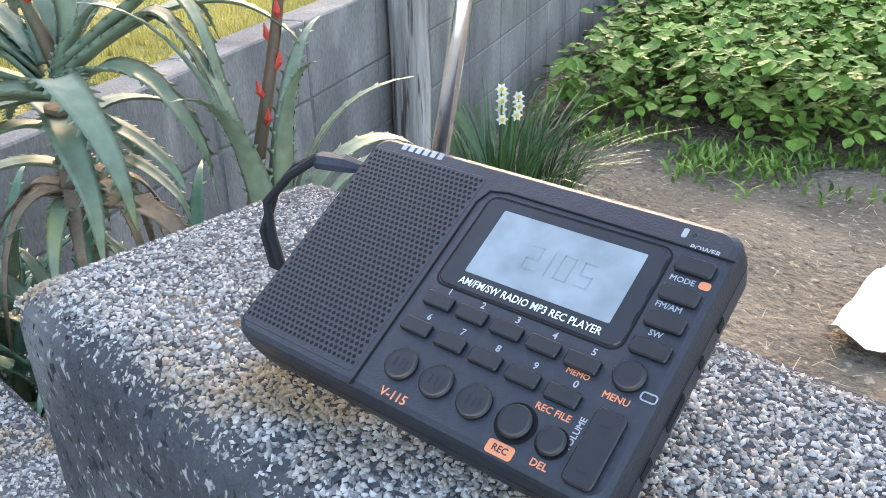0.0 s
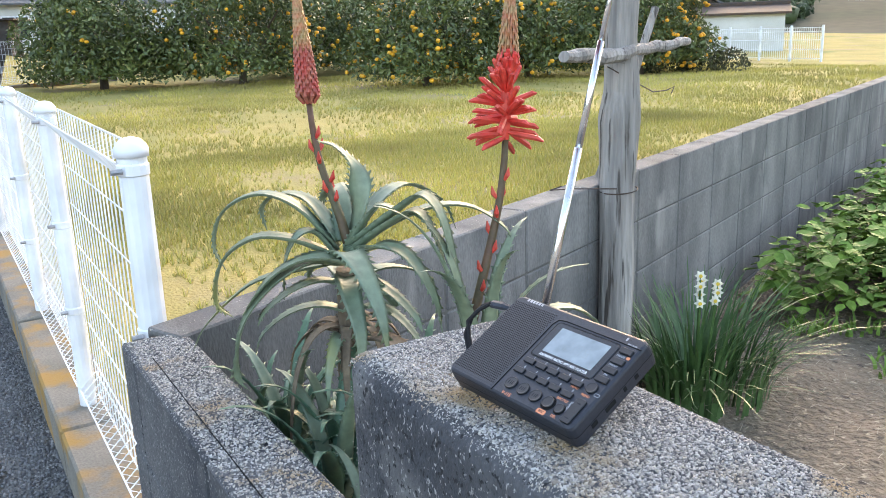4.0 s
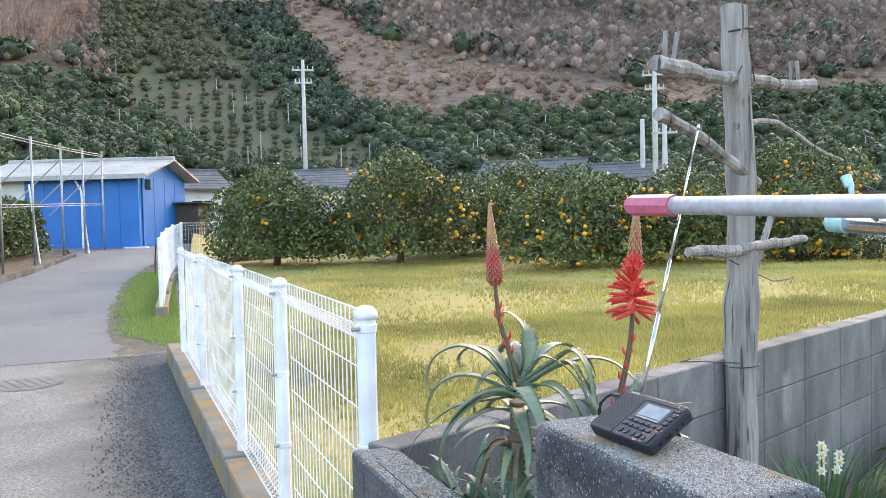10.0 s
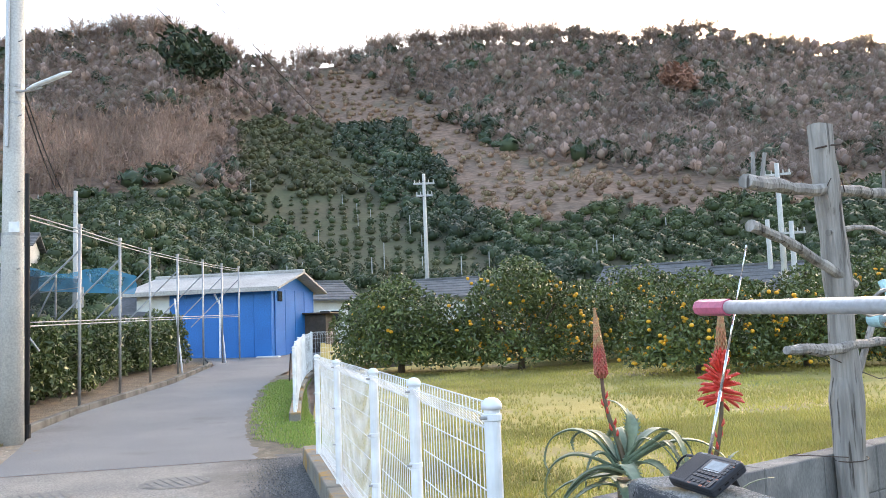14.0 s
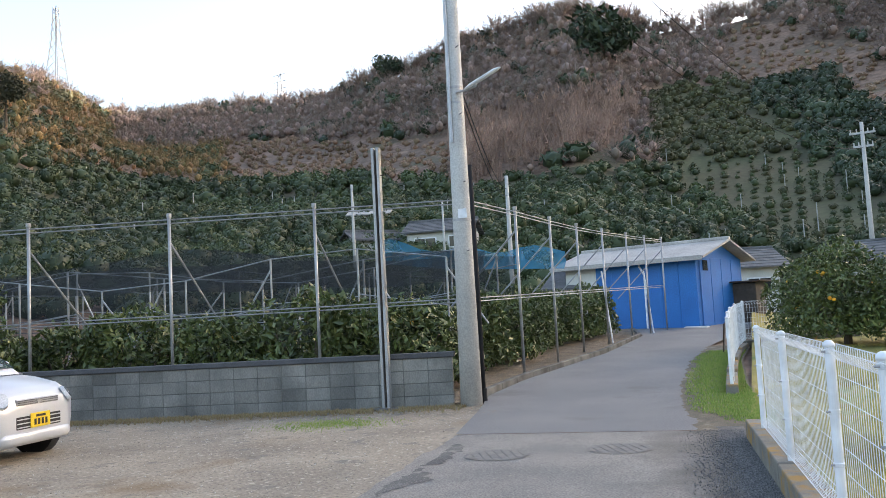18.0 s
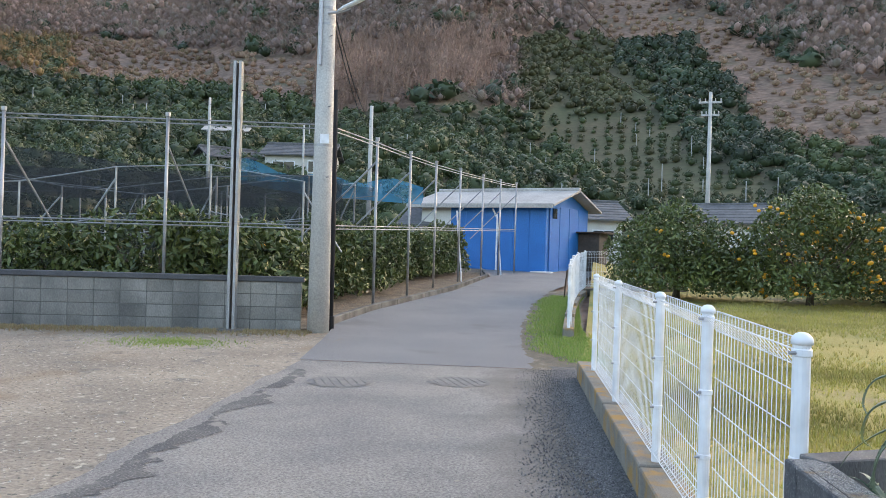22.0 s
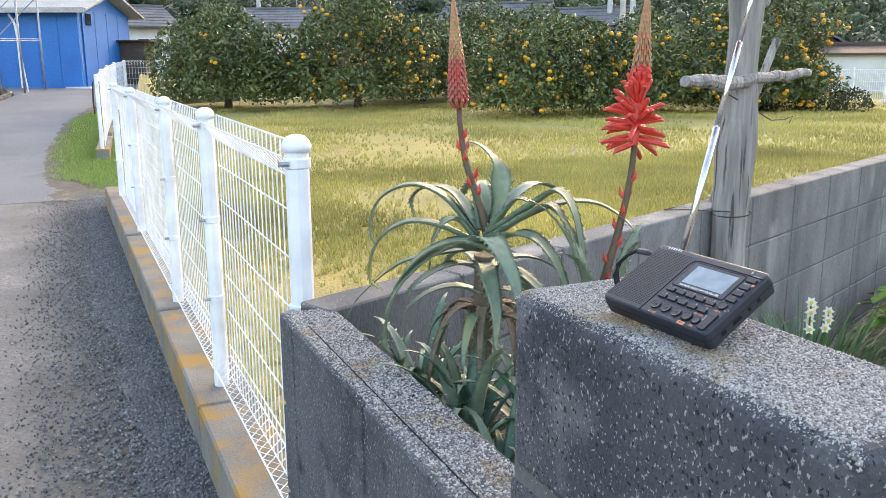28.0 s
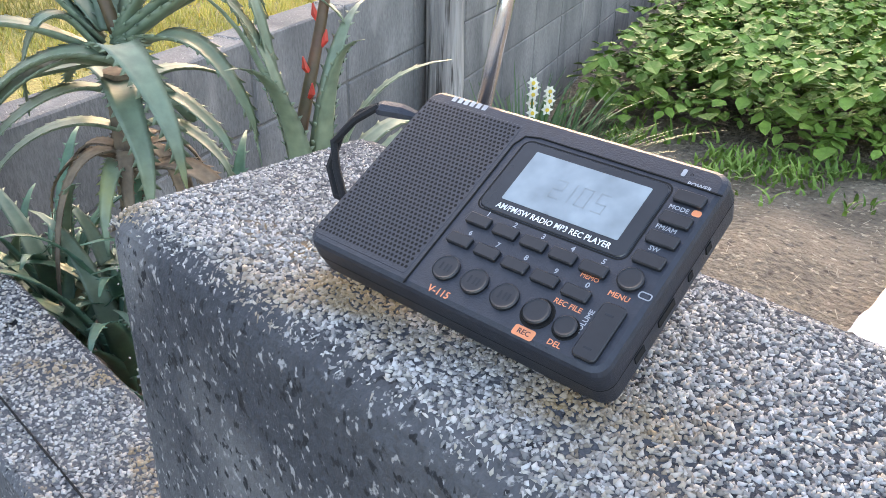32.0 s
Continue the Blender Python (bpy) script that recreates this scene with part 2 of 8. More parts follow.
def add_edge_dirt(m, colour, y0, y1):
    """Brown silt that thickens towards the kerb, with a ragged edge."""
    n, lk = m.node_tree.nodes, m.node_tree.links
    b = n["Principled BSDF"]
    old = b.inputs["Base Color"].links[0].from_socket
    pos = n.new("ShaderNodeNewGeometry").outputs["Position"]
    sep = n.new("ShaderNodeSeparateXYZ")
    lk.new(pos, sep.inputs[0])
    ns = n.new("ShaderNodeTexNoise")
    ns.inputs["Scale"].default_value, ns.inputs["Detail"].default_value = 1.6, 7.0
    lk.new(pos, ns.inputs["Vector"])
    ad = n.new("ShaderNodeMath")
    ad.operation = 'MULTIPLY_ADD'
    lk.new(ns.outputs["Fac"], ad.inputs[0])
    ad.inputs[1].default_value = 1.3
    lk.new(sep.outputs["Y"], ad.inputs[2])
    mr = n.new("ShaderNodeMapRange")
    mr.inputs["From Min"].default_value, mr.inputs["From Max"].default_value = y0 + 0.65, y1 + 0.65
    mr.inputs["To Max"].default_value = 0.85
    lk.new(ad.outputs[0], mr.inputs["Value"])
    mx = n.new("ShaderNodeMix")
    mx.data_type = 'RGBA'
    lk.new(mr.outputs["Result"], mx.inputs[0])
    lk.new(old, mx.inputs[6])
    mx.inputs[7].default_value = (*colour, 1)
    lk.new(mx.outputs[2], b.inputs["Base Color"])


add_edge_dirt(M_OLDROAD, (0.105, 0.093, 0.076), -0.55, 0.15)
M_CHIPS = stone_mat("dark_chippings", [(0.06, 0.06, 0.065), (0.12, 0.12, 0.125), (0.2, 0.2, 0.2), (0.09, 0.09, 0.09), (0.28, 0.27, 0.26)], 0.9)
M_PEBBLE = stone_mat("lot_pebbles", [(0.3, 0.25, 0.18), (0.22, 0.19, 0.15), (0.42, 0.38, 0.32), (0.5, 0.48, 0.45)], 0.9)
M_GREYTEXT = mat("grey_print", (0.42, 0.43, 0.45), 0.5)
M_WHITETEXT = mat("white_print", (0.72, 0.73, 0.74), 0.5)
M_ORANGETEXT = mat("orange_print", (0.85, 0.28, 0.12), 0.5)
M_BUTTON = mat("button_rubber", (0.014, 0.015, 0.018), 0.38, fine=500)
M_BEZEL = mat("display_bezel", (0.02, 0.022, 0.026), 0.22)
M_HOLE = mat("grille_hole", (0.002, 0.002, 0.002), 0.9)
M_CHROME = mat("chrome_tube", (0.86, 0.87, 0.88), 0.22, 1.0)
M_CORD = mat("black_cord", (0.012, 0.012, 0.014), 0.85, bump=0.0006, bump_scale=1200)
M_DARKMETAL = mat("rusty_dark_steel", (0.06, 0.05, 0.045), 0.7, 0.3, var=(0.1, 0.06, 0.04), scale=9)
M_PINK = mat("pink_plastic", (0.62, 0.13, 0.22), 0.4, var=(0.55, 0.12, 0.2), scale=20)
M_AQUA = mat("aqua_plastic", (0.42, 0.66, 0.68), 0.45, var=(0.36, 0.58, 0.6), scale=20)
M_GREYTUBE = mat("grey_painted_tube", (0.55, 0.57, 0.60), 0.35, var=(0.48, 0.5, 0.53), scale=5)
M_OLDKERB = mat("mossy_kerb", (0.17, 0.165, 0.15), 0.95, var=(0.07, 0.07, 0.06), scale=2.2, fine=60, bump=0.004, rnd=0.2)
M_LOTMORTAR = mat("lot_mortar", (0.17, 0.165, 0.15), 0.95, var=(0.09, 0.09, 0.085), scale=2)
M_LOTBLOCK = mat("lot_block", (0.27, 0.258, 0.23), 0.92, var=(0.15, 0.146, 0.133), scale=2, fine=60, bump=0.003, bump_scale=120, spots=(((0.06, 0.06, 0.058), 1.1, 0.58, 0.12),), rnd=0.2, stretch=(1, 1, 0.5), world=True)
M_RAILSTEEL = mat("dull_grey_pipe", (0.36, 0.37, 0.38), 0.55, 0.2, var=(0.27, 0.265, 0.26), scale=3)
M_CAPSTONE = mat("dark_capstone", (0.10, 0.10, 0.105), 0.9, var=(0.075, 0.075, 0.08), scale=3, fine=60)
M_YELLOW = mat("yellow_guard", (0.62, 0.5, 0.12), 0.6)

# ---- building helpers ----
def finish(bm, name, material, parent=None, label="", smooth=False):
    me = bpy.data.meshes.new(name)
    bm.normal_update()
    bm.to_mesh(me)
    bm.free()
    for mm in (material if isinstance(material, (list, tuple)) else (material,)):
        me.materials.append(mm)
    if smooth:
        me.shade_smooth()
    ob = new(name, me)
    if parent:
        ob.parent = parent
    if label:
        ob["label"] = label
    return ob


def part(name, bm, material, parent, label="", smooth=False):
    return finish(bm, name, material, parent, label, smooth)


def thing(name, m, label, category, group="", kind=""):
    """An empty at a thing's base, which its parts hang from."""
    ob = new(name)
    ob.empty_display_size = 0.1
    ob.matrix_basis = m
    return tagged(ob, label, category, group, kind)


def add_box(bm, lo, hi, bevel=0.0, m=None, seg=1):
    v = [bm.verts.new((x, y, z)) for x in (lo[0], hi[0]) for y in (lo[1], hi[1]) for z in (lo[2], hi[2])]
    fs = [bm.faces.new([v[i] for i in f]) for f in ((0, 1, 3, 2), (4, 6, 7, 5), (0, 4, 5, 1), (2, 3, 7, 6), (0, 2, 6, 4), (1, 5, 7, 3))]
    if bevel:
        es = list({e for f in fs for e in f.edges})
        r = bmesh.ops.bevel(bm, geom=es, offset=bevel, segments=seg, affect='EDGES', profile=0.5)
        v = list({w for f in r["faces"] for w in f.verts} | {w for w in v if w.is_valid})
    if m:
        bmesh.ops.transform(bm, matrix=m, verts=v)
    return v


def box(lo, hi, bevel=0.0, m=None, seg=1):
    bm = bmesh.new()
    add_box(bm, lo, hi, bevel, m, seg)
    return bm


def add_tube(bm, pts, radii, sides=8, caps=True, squash=1.0):
    """A tube along points with a radius at each."""
    pts = [Vector(p) for p in pts]
    if not hasattr(radii, "__len__"):
        radii = [radii] * len(pts)
    rings, ref = [], None
    for i, p in enumerate(pts):
        d = (pts[min(i + 1, len(pts) - 1)] - pts[max(i - 1, 0)]).normalized()
        if ref is None:
            ref = d.cross(Vector((0, 0, 1)) if abs(d.z) < 0.9 else Vector((1, 0, 0))).normalized()
        ref = (ref - d * ref.dot(d)).normalized()
        u = d.cross(ref)
        rings.append([bm.verts.new(p + (ref * math.cos(a) + u * math.sin(a) * squash) * radii[i]) for a in (2 * math.pi * k / sides for k in range(sides))])
    for a, b in zip(rings, rings[1:]):
        for k in range(sides):
            bm.faces.new((a[k], a[(k + 1) % sides], b[(k + 1) % sides], b[k]))
    if caps:
        bm.faces.new(rings[0][::-1])
        bm.faces.new(rings[-1])
    return rings


def tube(pts, radii, sides=8, squash=1.0):
    bm = bmesh.new()
    add_tube(bm, pts, radii, sides, True, squash)
    return bm


def sheet(name, xs, ys, zf, material, label, category="ground"):
    """A grid over xs, ys with the height zf(x, y)."""
    bm = bmesh.new()
    g = [[bm.verts.new((x, y, zf(x, y))) for y in ys] for x in xs]
    for i in range(len(xs) - 1):
        for j in range(len(ys) - 1):
            bm.faces.new((g[i][j], g[i + 1][j], g[i + 1][j + 1], g[i][j + 1]))
    return tagged(finish(bm, name, material, smooth=True), label, category, kind="structure")


def from_arrays(name, verts, faces, material, smooth=False):
    me = bpy.data.meshes.new(name)
    me.from_pydata(verts, [], faces)
    for mm in (material if isinstance(material, (list, tuple)) else (material,)):
        me.materials.append(mm)
    if smooth:
        me.shade_smooth()
    me.update()
    return new(name, me)


def rise(x):
    """The road climbs gently towards the shed."""
    return 0.026 * max(0.0, -11.0 - x)

# ---- ground ----
ICO = bmesh.new()
bmesh.ops.create_icosphere(ICO, subdivisions=1, radius=1.0)
ICO_V = np.array([v.co[:] for v in ICO.verts])
ICO_F = np.array([[v.index for v in f.verts] for f in ICO.faces])
ICO.free()
RNG = np.random.default_rng(7)
CHIP_V = ICO_V * RNG.uniform(0.7, 1.25, (len(ICO_V), 1))


def turns(n, rng):
    """n random rotations."""
    q = rng.normal(size=(n, 4))
    q /= np.linalg.norm(q, axis=1)[:, None]
    w, x, y, z = q.T
    return np.stack([np.stack([1 - 2 * (y * y + z * z), 2 * (x * y - z * w), 2 * (x * z + y * w)], -1),
                     np.stack([2 * (x * y + z * w), 1 - 2 * (x * x + z * z), 2 * (y * z - x * w)], -1),
                     np.stack([2 * (x * z - y * w), 2 * (y * z + x * w), 1 - 2 * (x * x + y * y)], -1)], 1)


def scatter(name, proto_v, proto_f, places, sizes, material, rng, rot=None, smooth=False):
    """Many small copies of one little shape, joined into one mesh."""
    n = len(places)
    R = turns(n, rng) if rot is None else rot
    s = np.asarray(sizes, float)
    s = s[:, None] * np.ones(3) if s.ndim == 1 else s
    v = np.einsum("nij,nkj->nki", R, proto_v[None] * s[:, None, :]) + np.asarray(places)[:, None, :]
    k = len(proto_v)
    f = (proto_f[None] + (np.arange(n) * k)[:, None, None]).reshape(-1, proto_f.shape[1])
    me = bpy.data.meshes.new(name)
    me.vertices.add(n * k)
    me.vertices.foreach_set("co", v.reshape(-1))
    m = proto_f.shape[1]
    me.loops.add(len(f) * m)
    me.loops.foreach_set("vertex_index", f.reshape(-1).astype(np.int32))
    me.polygons.add(len(f))
    me.polygons.foreach_set("loop_start", np.arange(len(f), dtype=np.int32) * m)
    me.update(calc_edges=True)
    me.materials.append(material)
    if smooth:
        me.shade_smooth()
    return new(name, me)


def stuff(ob, label, category, parent=None):
    if parent:
        ob.parent = parent
    return tagged(ob, label, category, kind="stuff")


def table(tab, x):
    """Straight lines between the rows of a table, held at both ends."""
    if x <= tab[0][0]:
        return tab[0][1]
    for (a, u), (b, v) in zip(tab, tab[1:]):
        if x <= b:
            return u + (v - u) * (x - a) / (b - a)
    return tab[-1][1]


def smoothstep(a, b, x):
    t = min(1.0, max(0.0, (x - a) / (b - a)))
    return t * t * (3 - 2 * t)


# skyline of the valley: bearing in degrees (left of +y), elevation in degrees
M_DIRT = mat("sandy_dirt", (0.20, 0.172, 0.135), 0.95, var=(0.13, 0.12, 0.105), scale=2.5, fine=90, bump=0.006, bump_scale=120)
M_GRIT = mat("dark_grit", (0.15, 0.145, 0.135), 0.95, var=(0.085, 0.085, 0.085), scale=7, fine=150, bump=0.008, bump_scale=170, spots=(((0.24, 0.215, 0.175), 2.2, 0.58, 0.16), ((0.045, 0.045, 0.048), 150, 0.58, 0.05)))
M_VERGE_SOIL = mat("verge_soil", (0.15, 0.122, 0.085), 0.95, var=(0.095, 0.085, 0.06), scale=3, fine=70, grain=(0.65, 1.3), bump=0.008, bump_scale=90, spots=(((0.24, 0.21, 0.165), 4.0, 0.57, 0.12), ((0.08, 0.10, 0.035), 9, 0.62, 0.1)))
RIDGE = [(-180, 6), (-60, 6), (10, 13), (41, 14.3), (46, 15.6), (51, 16.4), (55, 17.4), (57.5, 18.5), (60, 18.7), (63, 18.4), (65.4, 19.2), (69, 19.4), (77, 19.4), (82.6, 18.6), (87, 17.8), (90, 18.4), (92.2, 19.5), (95, 19.9), (97.4, 19.3), (99.8, 18.8), (102.5, 18.2), (104.5, 17.5), (106.8, 16.9), (108.5, 16.8), (111, 15.4), (114, 14.8), (121, 14.4), (124.5, 13.8), (126.3, 14.1), (128.5, 15.2), (130.3, 16.0), (133.4, 16.5), (137, 17.2), (140, 17.6), (150, 17.5), (180, 6)]
RIDGE_R = [(-180, 250), (41, 290), (66, 250), (84, 235), (95, 215), (107, 260), (118, 330), (124, 320), (132, 190), (150, 170), (180, 250)]
FOOT_R = [(-180, 90), (30, 60), (60, 62), (88, 56), (100, 48), (115, 34), (128, 24), (140, 20), (160, 30), (180, 90)]


def polar(x, y):
    return math.hypot(x, y), math.degrees(math.atan2(-x, y))


def ground_z(x, y):
    r, yaw = polar(x, y)
    base = -0.06 + rise(max(x, -45))
    r0, r1 = table(FOOT_R, yaw), table(RIDGE_R, yaw)
    top = r1 * math.tan(radians(table(RIDGE, yaw)))
    s = (r - r0) / (r1 - r0)
    if s <= 0:
        return base
    bumps = 5.0 * noise.noise((x * 0.013, y * 0.013, 3.1)) + 1.8 * noise.noise((x * 0.045, y * 0.045, 7.7))
    if s < 1:
        z = top * (0.62 * s + 0.38 * s * s) + bumps * min(1, s * 3) * (1 - s) * 2
    else:
        z = top - 0.25 * (r - r1)
    return max(base, base + z)


rings = [0.6, 3, 6, 10, 14, 18, 22, 26, 30, 35, 40, 46, 52, 58, 65, 72, 80, 90, 100, 110, 120, 132, 144, 156, 168, 180, 192, 204, 216, 228, 240, 252, 266, 280, 295, 310, 330, 350, 400, 700, 3000]
NA = 360
bm = bmesh.new()
grid = []
for r in rings:
    grid.append([])
    for k in range(NA):
        a = 2 * math.pi * k / NA
        x, y = -r * math.sin(a), r * math.cos(a)
        grid[-1].append(bm.verts.new((x, y, ground_z(x, y) if r < 500 else -2.0)))
for a, b in zip(grid, grid[1:]):
    for k in range(NA):
        bm.faces.new((a[k], a[(k + 1) % NA], b[(k + 1) % NA], b[k]))
bm.faces.new(grid[0][::-1])
def hill_zone(x, y, z):
    """What grows at a place: told by its bearing and its height over the valley floor."""
    r, a = polar(x, y)
    e = math.degrees(math.atan2(z - 1.3, r))
    a += 0.9 * noise.noise((x * 0.06, y * 0.06, 1.0))
    e += 0.5 * noise.noise((x * 0.05, y * 0.05, 9.0))
    left = table([(4, 82.5), (5.2, 84.3), (8.4, 88.9), (14, 90.5)], e)
    right = table([(4, 72), (5.3, 75.2), (7.2, 78.7), (14.6, 84.5)], e)
    if right < a < left and 3.0 < e < 14.3:
        return "terrace" if e < 9.6 else "shrub"
    if 91.2 < a < 103.5 and table([(91, 10.4), (103, 8.7)], a) < e < 13.7:
        return "brush"
    if right - 5.5 < a <= right and e < 14:
        return "evergreen"
    if a <= right:
        if e < 7.4 + 0.5 * math.sin(a * 0.7):
            return "citrus"
        if e < table([(50, 8.2), (61.4, 9.4), (65.4, 10.8), (67.4, 10.4), (74, 12.9), (78, 15.8), (82.7, 17.4)], a):
            return "dry"
        return "woods"
    if a < 104:
        return "citrus" if e < 9.3 else ("dry" if e < 13.0 and a > 100 else "woods")
    if a < 119:
        return "citrus" if e < 9.9 else ("dry" if e < 12.4 else "woods")
    if e < table([(119, 9.4), (128, 10.4), (140, 12.3)], a):
        return "citrus"
    if a < 126:
        return "autumn" if e < 11.9 else "woods"
    return "autumn" if e < 14.3 else "lit"


bm.normal_update()
for fc in bm.faces:
    c = fc.calc_center_median()
    if 40 < c.xy.length < 380:
        zn = hill_zone(c.x, c.y, c.z)
        fc.material_index = 1 if zn in ("terrace", "shrub") else (2 if zn in ("citrus", "evergreen") else 0)
tagged(finish(bm, "ground", (M_HILL, M_TERRACE, M_UNDER), smooth=True), "valley floor rising into steep winter hillsides", "ground", kind="structure")

ROAD_L = [(-33, -1.4), (-28, -0.95), (-21, -1.75), (-15, -2.95), (-12.6, -3.2), (-11, -3.0), (-8, -2.7), (6, -2.85)]
ROAD_R = [(-33, 3.6), (-28, 2.2), (-22, 0.9), (-17.5, 0.28), (-13, -0.02), (-10.5, 0.0), (-9, 0.1), (6, 0.1)]


def strip(name, x0, x1, step, left, right, dz, material, label, category, n=8):
    """A long sheet that follows the lane between two tables of y."""
    bm = bmesh.new()
    m = max(1, round((x1 - x0) / step))
    rows = []
    for i in range(m + 1):
        x = x0 + (x1 - x0) * i / m
        a, b = left(x), right(x)
        rows.append([bm.verts.new((x, a + (b - a) * j / n, rise(x) + dz)) for j in range(n + 1)])
    for p, q in zip(rows, rows[1:]):
        for j in range(n):
            bm.faces.new((p[j], q[j], q[j + 1], p[j + 1]))
    return tagged(finish(bm, name, material, smooth=True), label, category, kind="structure")


def seam(y):
    return -8.35


strip("road_asphalt", -34, -8.36, 0.6, lambda x: table(ROAD_L, x), lambda x: table(ROAD_R, x), 0.0, M_ASPHALT, "smooth grey asphalt lane climbing to the shed", "road")
strip("road_old", -8.355, 8, 0.12, lambda x: table(ROAD_L, x) + 0.10 * noise.noise((x * 1.1, 3.0, 0)) + 0.06 * noise.noise((x * 4.5, 1.0, 0)), lambda x: 0.55, -0.004, M_OLDROAD, "worn pale paving with dark patches", "road")
def patch_left(x):
    return table(ROAD_L, x) + 0.16 + 0.10 * noise.noise((x * 1.4, 8.0, 0)) + 0.05 * noise.noise((x * 6.0, 2.0, 0)) + 0.04 * noise.noise((x * 15.0, 2.0, 0))


strip("road_patch", -7.6, 6, 0.04, patch_left, lambda x: patch_left(x) + max(0.004, 0.16 + 0.26 * noise.noise((x * 1.7, 5.0, 0)) + 0.12 * noise.noise((x * 6.0, 5.0, 0)) + 0.07 * noise.noise((x * 17.0, 5.0, 0))), 0.0, M_PATCH, "dark broken asphalt along the edge of the paving", "road", 3)
strip("gravel_strip", -8.6, 8, 0.12, lambda x: 0.27 + 0.04 * math.sin(x * 1.7) + 0.03 * math.sin(x * 5.1) + 0.02 * math.sin(x * 13.3), lambda x: 0.54, 0.004, M_GRIT, "strip of dark chippings beside the kerb", "gravel", 3)
strip("parking_ground", -11.5, 8, 0.7, lambda x: -30, lambda x: table(ROAD_L, x) + 0.1, -0.012, M_GRAVEL, "bare beige gravel parking ground", "ground", 30)
strip("orchard_floor", -33, -11.6, 1.0, lambda x: -30, lambda x: table(ROAD_L, x) - 0.12, 0.02, M_SOIL, "leaf-strewn orchard soil", "ground", 12)
strip("verge_dirt", -12, -8.3, 0.08, lambda x: table(ROAD_R, x) - 0.06 + 0.10 * noise.noise((x * 1.9, 4.0, 0)) + 0.05 * noise.noise((x * 7.0, 4.0, 0)), lambda x: 1.6, 0.002, M_VERGE_SOIL, "bare brown dirt where the lane meets the fence", "dirt", 6)
strip("verge", -22, -8.6, 0.1, lambda x: table(ROAD_R, x) - 0.03 + 0.08 * noise.noise((x * 2.3, 6.0, 0)) + 0.04 * noise.noise((x * 8.0, 6.0, 0)) + 0.75 * max(0.0, 1 - (-8.6 - x) / 1.6), lambda x: 1.05 + table(ROAD_R, x), 0.005, M_VERGE_SOIL, "bare dirt verge under thin grass", "verge", 3)

# chippings, pebbles
n = 26000
OCT_V = np.array([[1, 0, 0], [-0.9, 0.2, 0], [0, 0.8, 0.1], [0.1, -0.9, 0], [0, 0, 0.6], [0, 0, -0.5]])
OCT_F = np.array([[0, 2, 4], [2, 1, 4], [1, 3, 4], [3, 0, 4], [2, 0, 5], [1, 2, 5], [3, 1, 5], [0, 3, 5]])
px, py = 0.5 - 8.9 * RNG.beta(1.0, 1.5, n), -0.22 + 0.74 * RNG.beta(2.6, 1.0, n)
stuff(scatter("chippings", OCT_V, OCT_F, np.stack([px, py, np.full(n, 0.005)], 1), RNG.uniform(0.0035, 0.0105, n), M_CHIPS, RNG), "loose dark stone chippings along the kerb", "gravel")
n = 5000
px, py = RNG.uniform(-11.2, -3, n), RNG.uniform(-11, -2.9, n)
stuff(scatter("pebbles", OCT_V * np.array([1, 1, 0.5]), OCT_F, np.stack([px, py, np.full(n, -0.010)], 1), RNG.uniform(0.004, 0.013, n), M_PEBBLE, RNG), "scattered pebbles on the parking ground", "gravel")

# manhole covers, set in the old paving
def manhole(x, y):
    ob = thing("manhole_cover", pose(x, y, 0, 0, 0, 20), "round iron manhole cover worn flush with the paving", "manhole cover", "manhole covers")
    bm = bmesh.new()
    for r0, r1, z in ((0.30, 0.33, 0.003), (0.0, 0.292, 0.002)):
        a = [bm.verts.new((r1 * math.cos(t), r1 * math.sin(t), z)) for t in np.linspace(0, 2 * math.pi, 40, endpoint=False)]
        if r0:
            b = [bm.verts.new((r0 * math.cos(t), r0 * math.sin(t), z)) for t in np.linspace(0, 2 * math.pi, 40, endpoint=False)]
            for i in range(40):
                bm.faces.new((a[i], a[(i + 1) % 40], b[(i + 1) % 40], b[i]))
        else:
            bm.faces.new(a)
        if r0:
            part("rim", bm, M_RIM, ob)
            bm = bmesh.new()
    part("lid", bm, M_IRON, ob)
    for i in range(-3, 4):
        for j in range(-3, 4):
            if math.hypot(i, j) * 0.08 < 0.26:
                tr = new("tread", TREAD)
                tr.parent = ob
                tr.location = (i * 0.08, j * 0.08, 0)


M_IRON = mat("worn_iron", (0.215, 0.20, 0.18), 0.85, 0.0, var=(0.15, 0.143, 0.132), scale=9, fine=60)
M_RIM = mat("dusty_iron_rim", (0.15, 0.143, 0.135), 0.85, var=(0.24, 0.225, 0.20), scale=6)
TREAD = bpy.data.meshes.new("tread")
tb = box((-0.028, -0.01, 0.001), (0.028, 0.01, 0.006))
tb.to_mesh(TREAD)
tb.free()
TREAD.materials.append(M_IRON)
manhole(-6.86, -1.94)
manhole(-7.17, -0.75)

# lawn: one sheet from the block wall to the citrus trees
WALL_P, WALL_D = Vector((-0.832, 0.522, 0)), Vector((-0.41, 1.0, 0)).normalized()
WALL_N = Vector((WALL_D.y, -WALL_D.x, 0))
LAWN_Z = 0.16


def lawn_z(x, y):
    edge = 1.0 if x > -7.4 else 0.12 + 0.88 * smoothstep(0.0, 1.3, y - 0.66 - 0.10 * max(0.0, -9 - x)) * 1.0
    edge = max(edge, smoothstep(-8.4, -7.4, x))
    return LAWN_Z * edge + rise(x) * (1 - edge) + 0.02 * noise.noise((x * 0.5, y * 0.5, 0)) + 0.022 * max(0.0, -16.0 - x)


